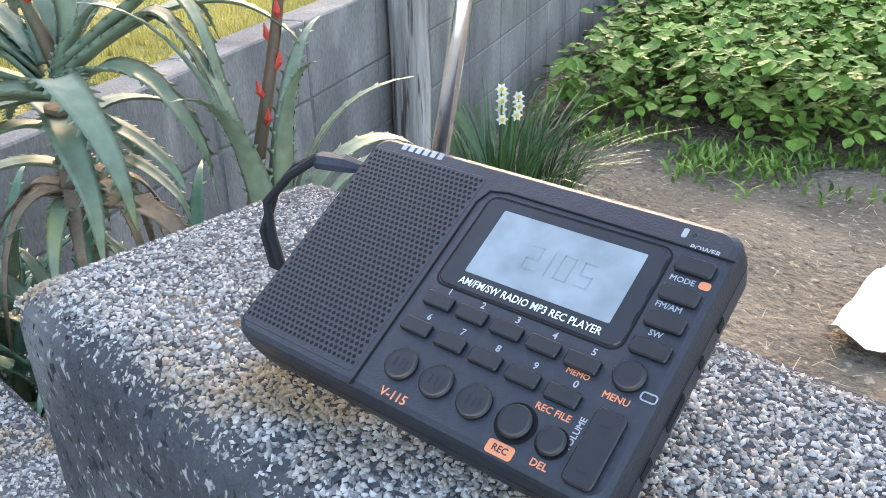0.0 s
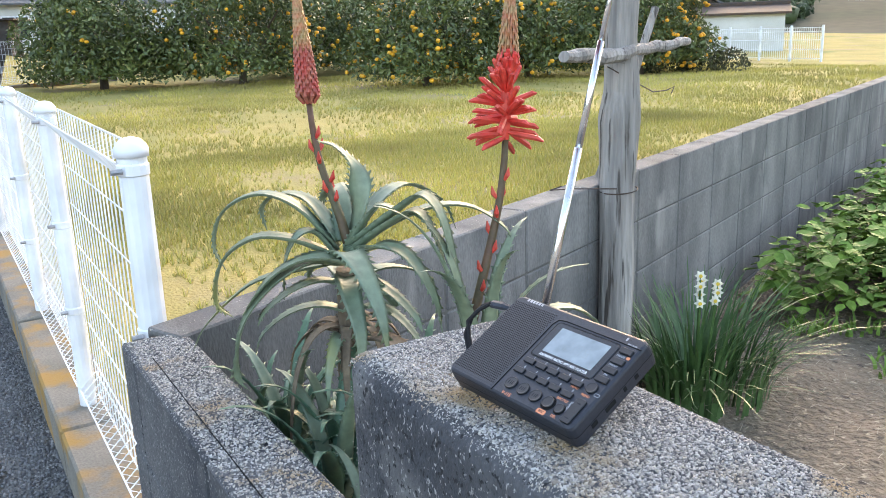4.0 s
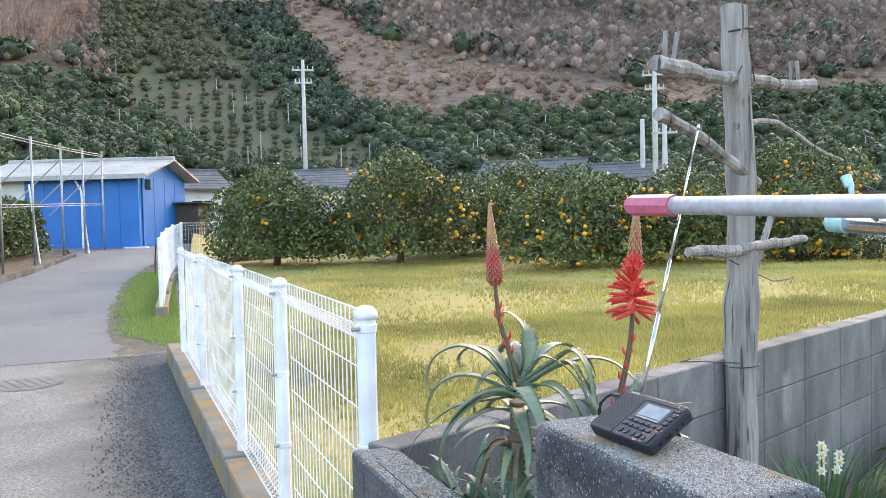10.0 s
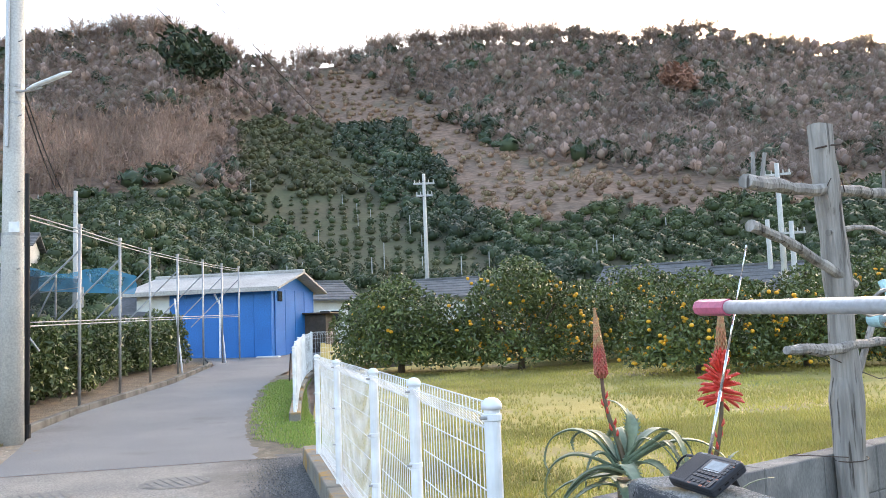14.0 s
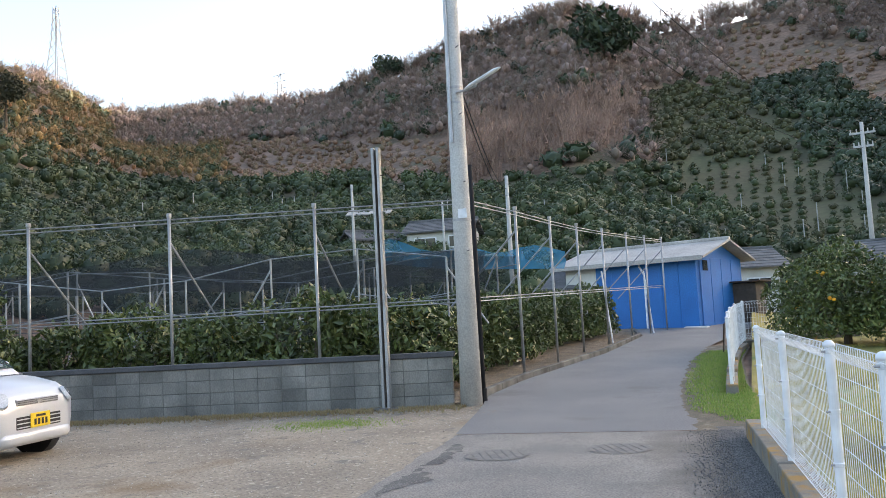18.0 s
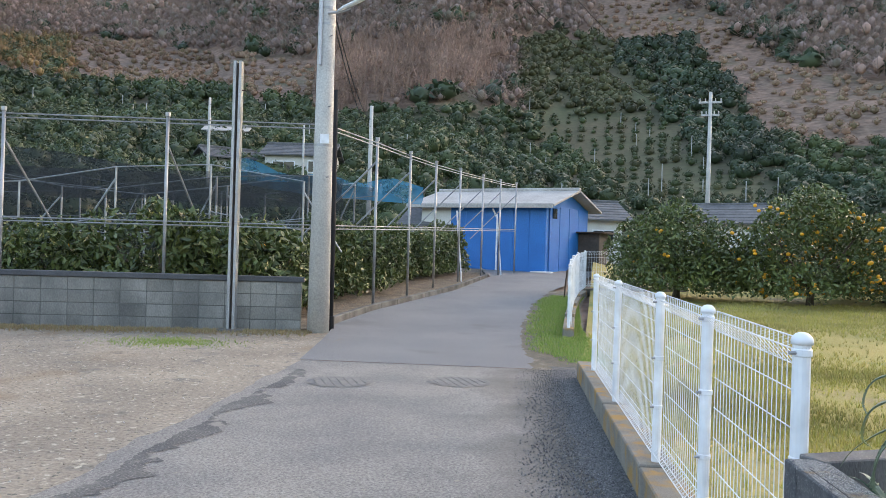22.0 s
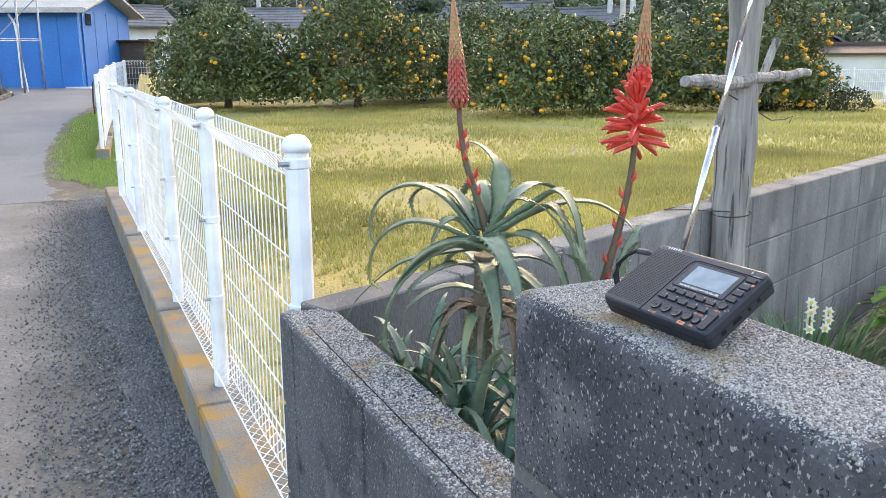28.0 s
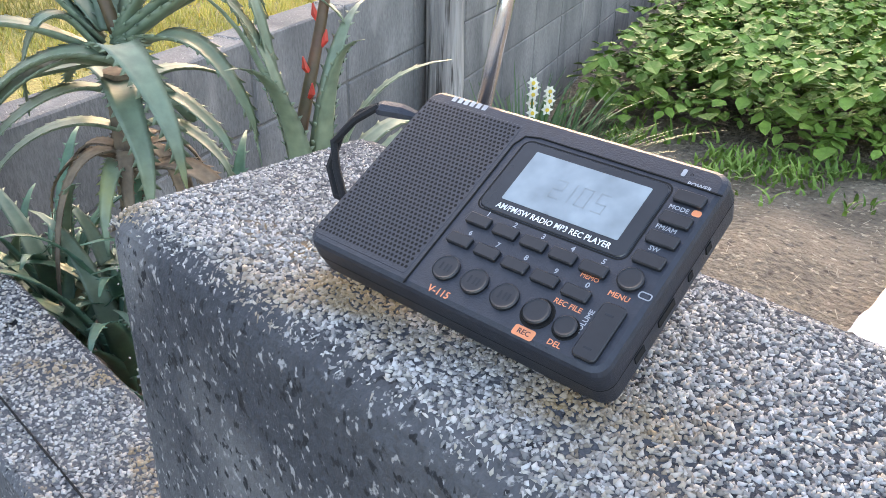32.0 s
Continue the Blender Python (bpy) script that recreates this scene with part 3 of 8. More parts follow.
bm = bmesh.new()
NX, NY = 60, 44
rows = []
for i in range(NX + 1):
    f = i / NX
    row = []
    for j in range(NY + 1):
        g = j / NY
        y = 0.66 + 45 * g ** 1.5
        xr = WALL_P.x - 0.10 + (WALL_D.x / WALL_D.y) * (y - WALL_P.y)
        xl = min(-42.0, xr - 5)
        x = xr + (xl - xr) * f ** 1.4
        yy = y + 0.10 * max(0.0, -9 - x) if y < 8 else y + 0.10 * max(0.0, -9 - x) * max(0, 1 - (y - 8) / 8)
        row.append(bm.verts.new((x, yy, lawn_z(x, yy))))
    rows.append(row)
for p, q in zip(rows, rows[1:]):
    for j in range(NY):
        bm.faces.new((p[j], p[j + 1], q[j + 1], q[j]))
bmesh.ops.recalc_face_normals(bm, faces=bm.faces)
for fc in bm.faces:
    if fc.normal.z < 0:
        fc.normal_flip()
tagged(finish(bm, "lawn", M_LAWN, smooth=True), "rough yellow-green winter lawn with thin patches", "lawn", kind="structure")

# garden soil on the near side of the block wall
bm = bmesh.new()
rows = []
for i in range(41):
    row = []
    for j in range(31):
        p = Vector((0.25, 0.6, 0)) + WALL_D * (15.0 * (i / 40) ** 1.3) + WALL_N * (7 * (j / 30) - 1.15)
        z = 0.03 + 0.05 * noise.noise((p.x * 1.3, p.y * 1.3, 5)) + 0.03 * noise.noise((p.x * 5, p.y * 5, 5))
        row.append(bm.verts.new((p.x, p.y, z)))
    rows.append(row)
for p, q in zip(rows, rows[1:]):
    for j in range(30):
        bm.faces.new((p[j], q[j], q[j + 1], p[j + 1]))
bmesh.ops.recalc_face_normals(bm, faces=bm.faces)
for fc in bm.faces:
    if fc.normal.z < 0:
        fc.normal_flip()
tagged(finish(bm, "garden_soil", M_SOIL, smooth=True), "crumbly brown vegetable-bed soil", "soil", kind="structure")

# ---- gate pillar, planter and block wall ----
BLOCKS = {}


def block(parent, lx, ly, lz, m, material=None, bevel=0.005):
    """One concrete block; alike sizes share one mesh."""
    key = (round(lx, 3), round(ly, 3), round(lz, 3), (material or M_CONCRETE).name)
    if key not in BLOCKS:
        me = bpy.data.meshes.new("block")
        b = box((0, 0, 0), (lx, ly, lz), bevel)
        b.to_mesh(me)
        b.free()
        me.materials.append(material or M_CONCRETE)
        BLOCKS[key] = me
    ob = new("block", BLOCKS[key])
    ob.parent = parent
    ob.matrix_basis = m
    return ob


def structure(name, label, category, m=None):
    ob = new(name)
    ob.matrix_basis = m or Matrix.Identity(4)
    return tagged(ob, label, category, kind="structure")


def aggregate_top(parent, name, u0, u1, v0, v1, z, count, size, rng, m=None, round_edge=0.012, label="washed stone aggregate"):
    """Stones that stand proud of a weathered top, sinking a little towards its worn edges."""
    u, v = rng.uniform(u0, u1, count), rng.uniform(v0, v1, count)
    d = np.minimum(np.minimum(u - u0, u1 - u), np.minimum(v - v0, v1 - v))
    zz = z - np.where(d < round_edge, (round_edge - np.sqrt(np.maximum(0, round_edge ** 2 - (round_edge - d) ** 2))), 0) * 0.9
    s = size * rng.uniform(0.55, 1.35, count)
    p = np.stack([u, v, zz - s * 0.45], 1)
    if m:
        mm = np.array(m)
        p = p @ mm[:3, :3].T + mm[:3, 3]
    ob = scatter(name, OCT_V, OCT_F, p, s[:, None] * rng.uniform(0.75, 1.15, (count, 3)), M_AGGREGATE, rng)
    ob.parent = parent
    ob["label"] = label
    ob["kind"] = "stuff"
    return ob


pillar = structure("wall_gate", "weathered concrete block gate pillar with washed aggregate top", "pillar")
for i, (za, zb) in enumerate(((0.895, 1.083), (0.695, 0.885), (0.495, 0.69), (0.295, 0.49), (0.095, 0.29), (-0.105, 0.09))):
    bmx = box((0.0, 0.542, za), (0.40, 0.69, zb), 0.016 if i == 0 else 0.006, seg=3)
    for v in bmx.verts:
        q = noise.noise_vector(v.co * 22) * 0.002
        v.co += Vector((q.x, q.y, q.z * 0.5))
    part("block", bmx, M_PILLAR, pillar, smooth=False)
part("mortar", box((0.006, 0.546, -0.1), (0.394, 0.684, 1.068)), M_MORTAR, pillar)
aggregate_top(pillar, "aggregate", 0.003, 0.397, 0.5445, 0.687, 1.0835, 30000, 0.0018, RNG, round_edge=0.016)
n = 700
u, zz = RNG.uniform(0.004, 0.396, n), RNG.uniform(0.895, 1.06, n)
stone_face = scatter("aggregate", OCT_V, OCT_F, np.stack([u, np.full(n, 0.5432), zz], 1), RNG.uniform(0.0005, 0.0011, n), M_AGGREGATE, RNG)
stone_face.parent = pillar
tagged(stone_face, "small stones in the pillar's front face", kind="stuff")
n = 400
v, zz = RNG.uniform(0.546, 0.684, n), RNG.uniform(0.895, 1.06, n)
stone_face = scatter("aggregate", OCT_V, OCT_F, np.stack([np.full(n, 0.0013), v, zz], 1), RNG.uniform(0.0005, 0.0011, n), M_AGGREGATE, RNG)
stone_face.parent = pillar
tagged(stone_face, "small stones in the pillar's end face", kind="stuff")

planter = structure("wall_planter", "low concrete block planter wall, cracked along its top", "wall")
COURSES = ((0.625, 0.812), (0.43, 0.62), (0.235, 0.425), (0.04, 0.23), (-0.155, 0.035))
for za, zb in COURSES:
    block(planter, 0.40, 0.112, zb - za, pose(-0.402, 0.522, za), M_PILLAR)
    block(planter, 0.405, 0.112, zb - za, pose(-0.812, 0.522, za), M_PILLAR)
    block(planter, 0.098, 0.112, zb - za, pose(-0.915, 0.522, za), M_PILLAR)
part("mortar", box((-0.90, 0.529, -0.15), (-0.01, 0.627, 0.8)), M_MORTAR, planter)
aggregate_top(planter, "aggregate", -0.912, -0.004, 0.524, 0.632, 0.813, 10000, 0.003, RNG, round_edge=0.008)
part("crack", box((-0.80, 0.5503, 0.8125), (-0.02, 0.5515, 0.8142)), M_HOLE, planter, "dark crack along the top")

wall = structure("wall_blocks", "long grey concrete block garden wall with stained faces", "wall", Matrix.Translation(WALL_P) @ Matrix(((WALL_D.x, -WALL_D.y, 0, 0), (WALL_D.y, WALL_D.x, 0, 0), (0, 0, 1, 0), (0, 0, 0, 1))))
for i in range(38):
    for za, zb in COURSES:
        block(wall, 0.392, 0.10, zb - za, Matrix.Translation((0.10 + i * 0.40, 0.0, za + 0.004)), M_CONCRETE, 0.004)
part("mortar", box((0.1, 0.004, -0.15), (15.2, 0.094, 0.806)), M_MORTAR, wall)
aggregate_top(wall, "aggregate", 0.1, 3.5, 0.002, 0.098, 0.8155, 7000, 0.0031, RNG, round_edge=0.006)

# kerb under the fence
kerb = structure("kerb", "low concrete fence footing with rust-coloured lichen on top", "kerb")
for a, b, top in ((-2.06, -0.93, 0.175), (-3.3, -2.07, 0.175), (-5.2, -3.31, 0.185), (-7.7, -5.21, 0.195)):
    part("block", box((a, 0.495, -0.15), (b, 0.70, top), 0.008), M_KERB, kerb)

# ---- white mesh fence ----
def fence_post(parent, x, y, z0, z1, r=0.026):
    bm = bmesh.new()
    add_tube(bm, [(x, y, z0), (x, y, z1 - 0.03)], r, 14)
    p = part("post", bm, M_WHITE, parent, smooth=False)
    bm = bmesh.new()
    prof = [(r * 1.22, 0), (r * 1.25, 0.014), (r * 1.1, 0.022), (r * 0.75, 0.032), (r * 0.3, 0.036)]
    add_tube(bm, [(x, y, z1 - 0.036 + h) for _, h in prof], [q for q, _ in prof], 14)
    part("cap", bm, M_WHITE, p, smooth=True)
    for h in (0.94, 0.62, 0.34):
        zz = z0 + (z1 - z0) * h
        part("band", tube([(x, y, zz - 0.012), (x, y, zz - 0.009), (x, y, zz + 0.009), (x, y, zz + 0.012)], [r * 1.02, r * 1.15, r * 1.15, r * 1.02], 14), M_WHITE, p)
        bm = bmesh.new()
        add_tube(bm, [(x + 0.02, y - r * 0.9, zz), (x + 0.02, y - r * 1.7, zz)], 0.006, 6)
        part("bolt", bm, M_STEEL, p)
    return p


def mesh_panel(parent, a, b, z0a, z0b, h, out, pitch=0.05, wire=0.0019):
    """Welded wire panel between a and b (x, y); its top and bottom roll into triangles towards out."""
    a, b = Vector((*a, 0)), Vector((*b, 0))
    n = max(2, round((b - a).length / pitch))
    o = Vector((*out, 0))
    bm = bmesh.new()
    levels = [0.0, 0.13, 0.27, 0.41, 0.55, 0.69, 0.82]

    def at(f, zz, d=0.0):
        return a.lerp(b, f) + o * d + Vector((0, 0, z0a + (z0b - z0a) * f + zz))

    top, low = h, 0.03
    for i in range(n + 1):
        f = i / n
        path = [at(f, low + 0.03, 0.055), at(f, low, 0.0), at(f, top, 0.0), at(f, top - 0.02, 0.055), at(f, top - 0.085, 0.0)]
        add_tube(bm, path, wire, 4, caps=False)
        add_tube(bm, [at(f, low + 0.03, 0.055), at(f, low + 0.08, 0.0)], wire, 4, caps=False)
    for zz, d, r in [(low + (top - low) * lv, 0.002, 0.0024) for lv in levels] + [(top, 0.0, 0.0026), (top - 0.02, 0.055, 0.0026), (top - 0.085, 0.0, 0.0024), (low + 0.03, 0.055, 0.0026), (low + 0.08, 0.0, 0.0024)]:
        add_tube(bm, [at(0, zz, d), at(1, zz, d)], r, 5, caps=False)
    return part("mesh_panel", bm, M_WHITE, parent)


fence = thing("mesh_fence", Matrix.Identity(4), "white coated welded-mesh fence on a low concrete footing", "fence")
POSTS = [(-1.045, 1.155), (-2.235, 1.16), (-3.405, 1.16), (-5.29, 1.16), (-7.03, 1.165)]
for x, z in POSTS:
    fence_post(fence, x, 0.605, 0.16, z)
for (xa, za), (xb, zb) in zip(POSTS, POSTS[1:]):
    mesh_panel(fence, (xa - 0.03, 0.637), (xb + 0.03, 0.637), 0.17, 0.18, za - 0.20, (0, -1))

far_fence = thing("mesh_fence", Matrix.Identity(4), "white coated mesh fence bending round the lawn's far corner", "fence")
FAR = [(-11.85, 0.68), (-14.2, 0.86), (-16.6, 1.08), (-19.0, 1.36), (-21.2, 1.72), (-22.6, 3.2), (-23.6, 4.9)]
for x, y in FAR:
    fence_post(far_fence, x, y, rise(x) + 0.05, rise(x) + 1.17)
for (xa, ya), (xb, yb) in zip(FAR, FAR[1:]):
    mesh_panel(far_fence, (xa, ya + 0.04), (xb, yb + 0.04), rise(xa) + 0.17, rise(xb) + 0.17, 0.98, (0, -1), 0.10, 0.003)
for (xa, ya), (xb, yb) in zip(FAR, FAR[1:]):
    bm = bmesh.new()
    d = Vector((xb - xa, yb - ya, 0))
    m = Matrix.Translation((xa, ya, rise(xa))) @ Matrix.Rotation(math.atan2(d.y, d.x), 4, 'Z')
    add_box(bm, (-0.08, -0.09, -0.15), (d.length - 0.085, 0.09, 0.16), 0.01, m)
    part("footing", bm, M_KERB, far_fence, "grey concrete footing")
bm = bmesh.new()
add_tube(bm, [(-11.83, 0.63, 1.08), (-12.2, 0.63, 0.80), (-12.8, 0.66, 0.62), (-13.4, 0.72, 0.75), (-14.1, 0.80, 1.05)], 0.012, 5)
part("chain", bm, M_DARKMETAL, far_fence, "dark sagging chain")

# ---- portable radio on the pillar ----
RADIO = pose(0.1131, 0.6322, 1.1408, 30.2, 0.80, 4.5) @ Matrix.Scale(1.013, 4)
radio = thing("portable_radio", RADIO, "black plastic portable radio propped on the pillar, antenna raised", "radio")
RW, RH, RT = 0.117, 0.076, 0.0185


def rounded(x0, y0, x1, y1, r, z, n=5):
    pts = []
    for cx, cy, a0 in ((x1 - r, y1 - r, 0), (x0 + r, y1 - r, 90), (x0 + r, y0 + r, 180), (x1 - r, y0 + r, 270)):
        for i in range(n + 1):
            a = radians(a0 + 90 * i / n)
            pts.append((cx + r * math.cos(a), cy + r * math.sin(a), z))
    return pts


def loft(rings, cap_lo=True, cap_hi=True):
    bm = bmesh.new()
    vs = [[bm.verts.new(p) for p in ring] for ring in rings]
    for a, b in zip(vs, vs[1:]):
        for k in range(len(a)):
            bm.faces.new((a[k], a[(k + 1) % len(a)], b[(k + 1) % len(b)], b[k]))
    if cap_lo:
        bm.faces.new(vs[0][::-1])
    if cap_hi:
        bm.faces.new(vs[-1])
    return bm


def pad(u0, v0, u1, v1, h, r=1.0, z=0.0, edge=0.35):
    """A raised pad on the radio's face, in millimetres from its back left corner."""
    k = 0.001
    return loft([rounded(u0 * k, -v1 * k, u1 * k, -v0 * k, r * k, z * k), rounded(u0 * k, -v1 * k, u1 * k, -v0 * k, r * k, (z + h - edge) * k),
                 rounded((u0 + edge) * k, -(v1 - edge) * k, (u1 - edge) * k, -(v0 + edge) * k, max(0.1, r - edge) * k, (z + h) * k)], cap_lo=False)


def disc(u, v, r, h, edge=0.4, z=0.0):
    k = 0.001
    ring = lambda rr, zz: [((u + rr * math.cos(a)) * k, (-v + rr * math.sin(a)) * k, zz * k) for a in np.linspace(0, 2 * math.pi, 28, endpoint=False)]
    return loft([ring(r, z), ring(r, z + h - edge), ring(r - edge, z + h), ring(r - edge - 0.6, z + h - 0.15)], cap_lo=False)


def ring_inset(u0, v0, u1, v1, r, w, depth=0.35, z=0.0):
    """A narrow dark groove drawn as a low frame."""
    k = 0.001
    return loft([rounded(u0 * k, -v1 * k, u1 * k, -v0 * k, r * k, (z + 0.02) * k), rounded((u0 + w) * k, -(v1 - w) * k, (u1 - w) * k, -(v0 + w) * k, (r - w) * k, (z + 0.03) * k)], False, False)


e = 0.0022
part("case", loft([rounded(e, -RH + e, RW - e, -e, 0.004, -RT), rounded(0, -RH, RW, 0, 0.005, -RT + e), rounded(-0.0004, -RH - 0.0004, RW + 0.0004, 0.0004, 0.005, -0.008),
                   rounded(0, -RH, RW, 0, 0.005, -0.0022), rounded(0.0006, -RH + 0.0006, RW - 0.0006, -0.0006, 0.0048, -0.0008), rounded(0.002, -RH + 0.002, RW - 0.002, -0.002, 0.004, 0)]), M_BLACK, radio, "matt black plastic case")
# seam round the case
part("seam", loft([rounded(-0.0005, -RH - 0.0005, RW + 0.0005, 0.0005, 0.005, -0.0085), rounded(-0.0005, -RH - 0.0005, RW + 0.0005, 0.0005, 0.005, -0.0080)], False, False), M_HOLE, radio)
# loudspeaker grille: rows of holes
grille = part("speaker_grille", pad(1.5, 5.2, 44.2, 72.8, 0.12, 1.5), M_BLACK, radio, "perforated speaker grille")
bm = bmesh.new()
for i in range(25):
    for j in range(39):
        u = 2.9 + i * 1.66 + (0.83 if j % 2 else 0.0)
        v = 6.9 + j * 1.665
        if u > 43:
            continue
        c = [bm.verts.new(((u + 0.6 * math.cos(a)) * 0.001, (-v + 0.6 * math.sin(a)) * 0.001, 0.00016)) for a in np.linspace(0, 2 * math.pi, 7, endpoint=False)]
        bm.faces.new(c)
tagged(part("perforation", bm, M_HOLE, grille, "hundreds of dark round holes"), kind="stuff")
# raised control panel and display
bm = bmesh.new()
for q in (((45.8, 75.4), (45.8, 40), (45.6, 14), (47.5, 9.3), (53, 8.2), (101, 8.6), (117, 9.0)),):
    pts = [Vector((u * 0.001, -v * 0.001, 0.0001)) for u, v in q]
    add_tube(bm, pts, 0.00035, 6)
part("panel_line", bm, M_HOLE, radio, "fine groove round the control panel")
display = part("display_frame", pad(49.4, 10.8, 102.6, 40.4, 0.5, 3.0), M_BEZEL, radio, "glossy dark display frame")
part("frame_groove", ring_inset(48.6, 10.0, 103.4, 41.2, 3.4, 0.6), M_HOLE, display)
part("display", pad(55.6, 14.1, 97.8, 35.2, 0.1, 0.5, 0.5, 0.05), M_LCD, display, "pale blue-grey liquid crystal display")
M_SEG = mat("lcd_segments", (0.235, 0.27, 0.285), 0.3)
SEG = {"0": "abcdef", "2": "abged", "5": "afgcd", "1": "bc", ":": ""}


def segments(bm, ch, u, v, w, h):
    t = 0.45
    for s in SEG[ch]:
        x0, y0, x1, y1 = {"a": (0, 0, w, t), "g": (0, h / 2, w, h / 2 + t), "d": (0, h - t, w, h), "f": (0, 0, t, h / 2), "b": (w - t, 0, w, h / 2), "e": (0, h / 2, t, h), "c": (w - t, h / 2, w, h)}[s]
        add_box(bm, ((u + x0) * 0.001, -(v + y1) * 0.001, 0.00060), ((u + x1) * 0.001, -(v + y0) * 0.001, 0.000625))


for ch, u in (("2", 69.0), ("1", 72.5), ("0", 78.5), ("5", 84.5)):
    bm = bmesh.new()
    segments(bm, ch, u, 21.5, 3.8, 7.5)
    part("digit", bm, M_SEG, display, "faint display digit")


def text_mesh(body, size, m, material, parent, align='LEFT', name="lettering", label=""):
    cu = bpy.data.curves.new(name, 'FONT')
    cu.body, cu.size, cu.align_x, cu.align_y, cu.resolution_u = body, size, align, 'CENTER', 2
    cu.offset = 0.0004 * size / 0.02
    tmp = bpy.data.objects.new(name, cu)
    scene.collection.objects.link(tmp)
    me = bpy.data.meshes.new_from_object(tmp.evaluated_get(bpy.context.evaluated_depsgraph_get()))
    bpy.data.objects.remove(tmp)
    bpy.data.curves.remove(cu)
    me.name = name
    me.materials.clear()
    me.materials.append(material)
    ob = new(name, me)
    ob.parent = parent
    ob.matrix_basis = m
    if label:
        ob["label"] = label
    return ob


def print_on(body, u, v, size, material, align='CENTER', z=0.06, turn=0, width=None):
    ob = text_mesh(body, size * 0.001, pose(u * 0.001, -v * 0.001, z * 0.001, 0, 0, turn), material, radio, align)
    if width:
        w = max(c.co.x for c in ob.data.vertices) - min(c.co.x for c in ob.data.vertices)
        ob.scale = (width * 0.001 / w, 1, 1)
    return ob


print_on("AM/FM/SW RADIO MP3 REC PLAYER", 55.8, 37.9, 3.0, M_WHITETEXT, 'LEFT', 0.56, 0, 41.5)
for i, ch in enumerate("12345"):
    part("number_button", pad(54.4 + 10.65 * i - 4.3, 43.8 + 0.25 * i, 54.4 + 10.65 * i + 4.3, 47.9 + 0.25 * i, 1.5, 0.7), M_BUTTON, radio)
    print_on(ch, 55.4 + 10.65 * i, 42.1 + 0.25 * i, 2.6, M_GREYTEXT)
for i, ch in enumerate("67890"):
    part("number_button", pad(53.2 + 10.9 * i - 4.3, 52.6 + 0.35 * i, 53.2 + 10.9 * i + 4.3, 56.7 + 0.35 * i, 1.5, 0.7), M_BUTTON, radio)
    print_on(ch, 54.4 + 10.9 * i, 50.7 + 0.35 * i, 2.6, M_GREYTEXT)
print_on("MEMO", 97.2, 49.6, 2.1, M_ORANGETEXT)
print_on("REC FILE", 96.6, 60.3, 2.4, M_ORANGETEXT)
for u, v in ((55.6, 65.2), (66.9, 65.5), (78.5, 66.0)):
    b = part("transport_button", disc(u, v, 4.5, 1.3), M_BUTTON, radio, "round playback button")
    bm = bmesh.new()
    for dx in (-1.6, 0.2, 1.6):
        add_box(bm, ((u + dx - 0.25) * 0.001, (-v - 1.3) * 0.001, 0.00114), ((u + dx + 0.25) * 0.001, (-v + 1.3) * 0.001, 0.00126))
    part("symbol", bm, M_BEZEL, b)
part("record_ring", disc(90.2, 66.3, 5.2, 0.25, 0.2), M_HOLE, radio)
part("record_button", disc(90.2, 66.3, 4.2, 1.8), M_BUTTON, radio, "round record button")
part("delete_ring", disc(100.0, 66.8, 4.0, 0.22, 0.15), M_HOLE, radio)
part("delete_button", disc(100.0, 66.8, 3.5, 1.5), M_BUTTON, radio)
part("menu_button", disc(108.2, 45.6, 3.9, 1.5), M_BUTTON, radio)
for v in (13.8, 22.3, 30.0, 37.7):
    part("side_button", pad(109.5 - 4.7, v - 2.2, 109.5 + 4.7, v + 2.2, 1.5, 0.8), M_BUTTON, radio)
print_on("POWER", 109.4, 8.2, 2.2, M_GREYTEXT)
print_on("MODE", 108.0, 17.8, 2.2, M_GREYTEXT)
print_on("FM/AM", 108.2, 25.7, 2.2, M_GREYTEXT)
print_on("SW", 108.6, 33.4, 2.2, M_GREYTEXT)
print_on("MENU", 107.8, 51.6, 2.4, M_ORANGETEXT)
print_on("DEL", 99.8, 72.5, 2.5, M_ORANGETEXT)
print_on("V-115", 54.4, 73.2, 3.4, M_ORANGETEXT, 'LEFT')
print_on("VOLUME", 103.7, 62.8, 2.2, M_GREYTEXT, 'CENTER', 0.06, 88)
part("record_label", pad(86.6, 71.6, 93.6, 75.0, 0.08, 0.8, 0, 0.02), M_ORANGETEXT, radio, "orange label plate")
print_on("REC", 90.1, 73.3, 2.3, M_BEZEL, 'CENTER', 0.1)
part("volume_rocker", pad(105.6, 54.8, 113.0, 73.4, 1.4, 1.6), M_BUTTON, radio, "long volume rocker button")
part("plus_mark", box((0.1080, -0.0590, 0.0014), (0.1106, -0.0584, 0.00146)), M_BEZEL, radio)
part("minus_mark", box((0.1080, -0.0704, 0.0014), (0.1106, -0.0698, 0.00146)), M_BEZEL, radio)
part("microphone_hole", disc(105.4, 4.8, 0.5, 0.04, 0.02), M_HOLE, radio)
part("microphone_mark", pad(102.2, 3.4, 103.6, 6.2, 0.06, 0.5, 0, 0.02), M_GREYTEXT, radio)
part("lock_mark", pad(112.0, 16.4, 114.8, 18.6, 0.06, 0.8, 0, 0.02), M_ORANGETEXT, radio)
part("battery_mark", ring_inset(112.2, 47.2, 116.2, 49.6, 0.9, 0.4), M_GREYTEXT, radio)
# maker's mark as plain bars
for i in range(6):
    part("maker_mark", box(((10.6 + i * 2.75) * 0.001, -0.0038, 0.00002), ((12.4 + i * 2.75) * 0.001, -0.0014, 0.00008)), M_GREYTEXT, radio, "grey bar of the maker's mark")
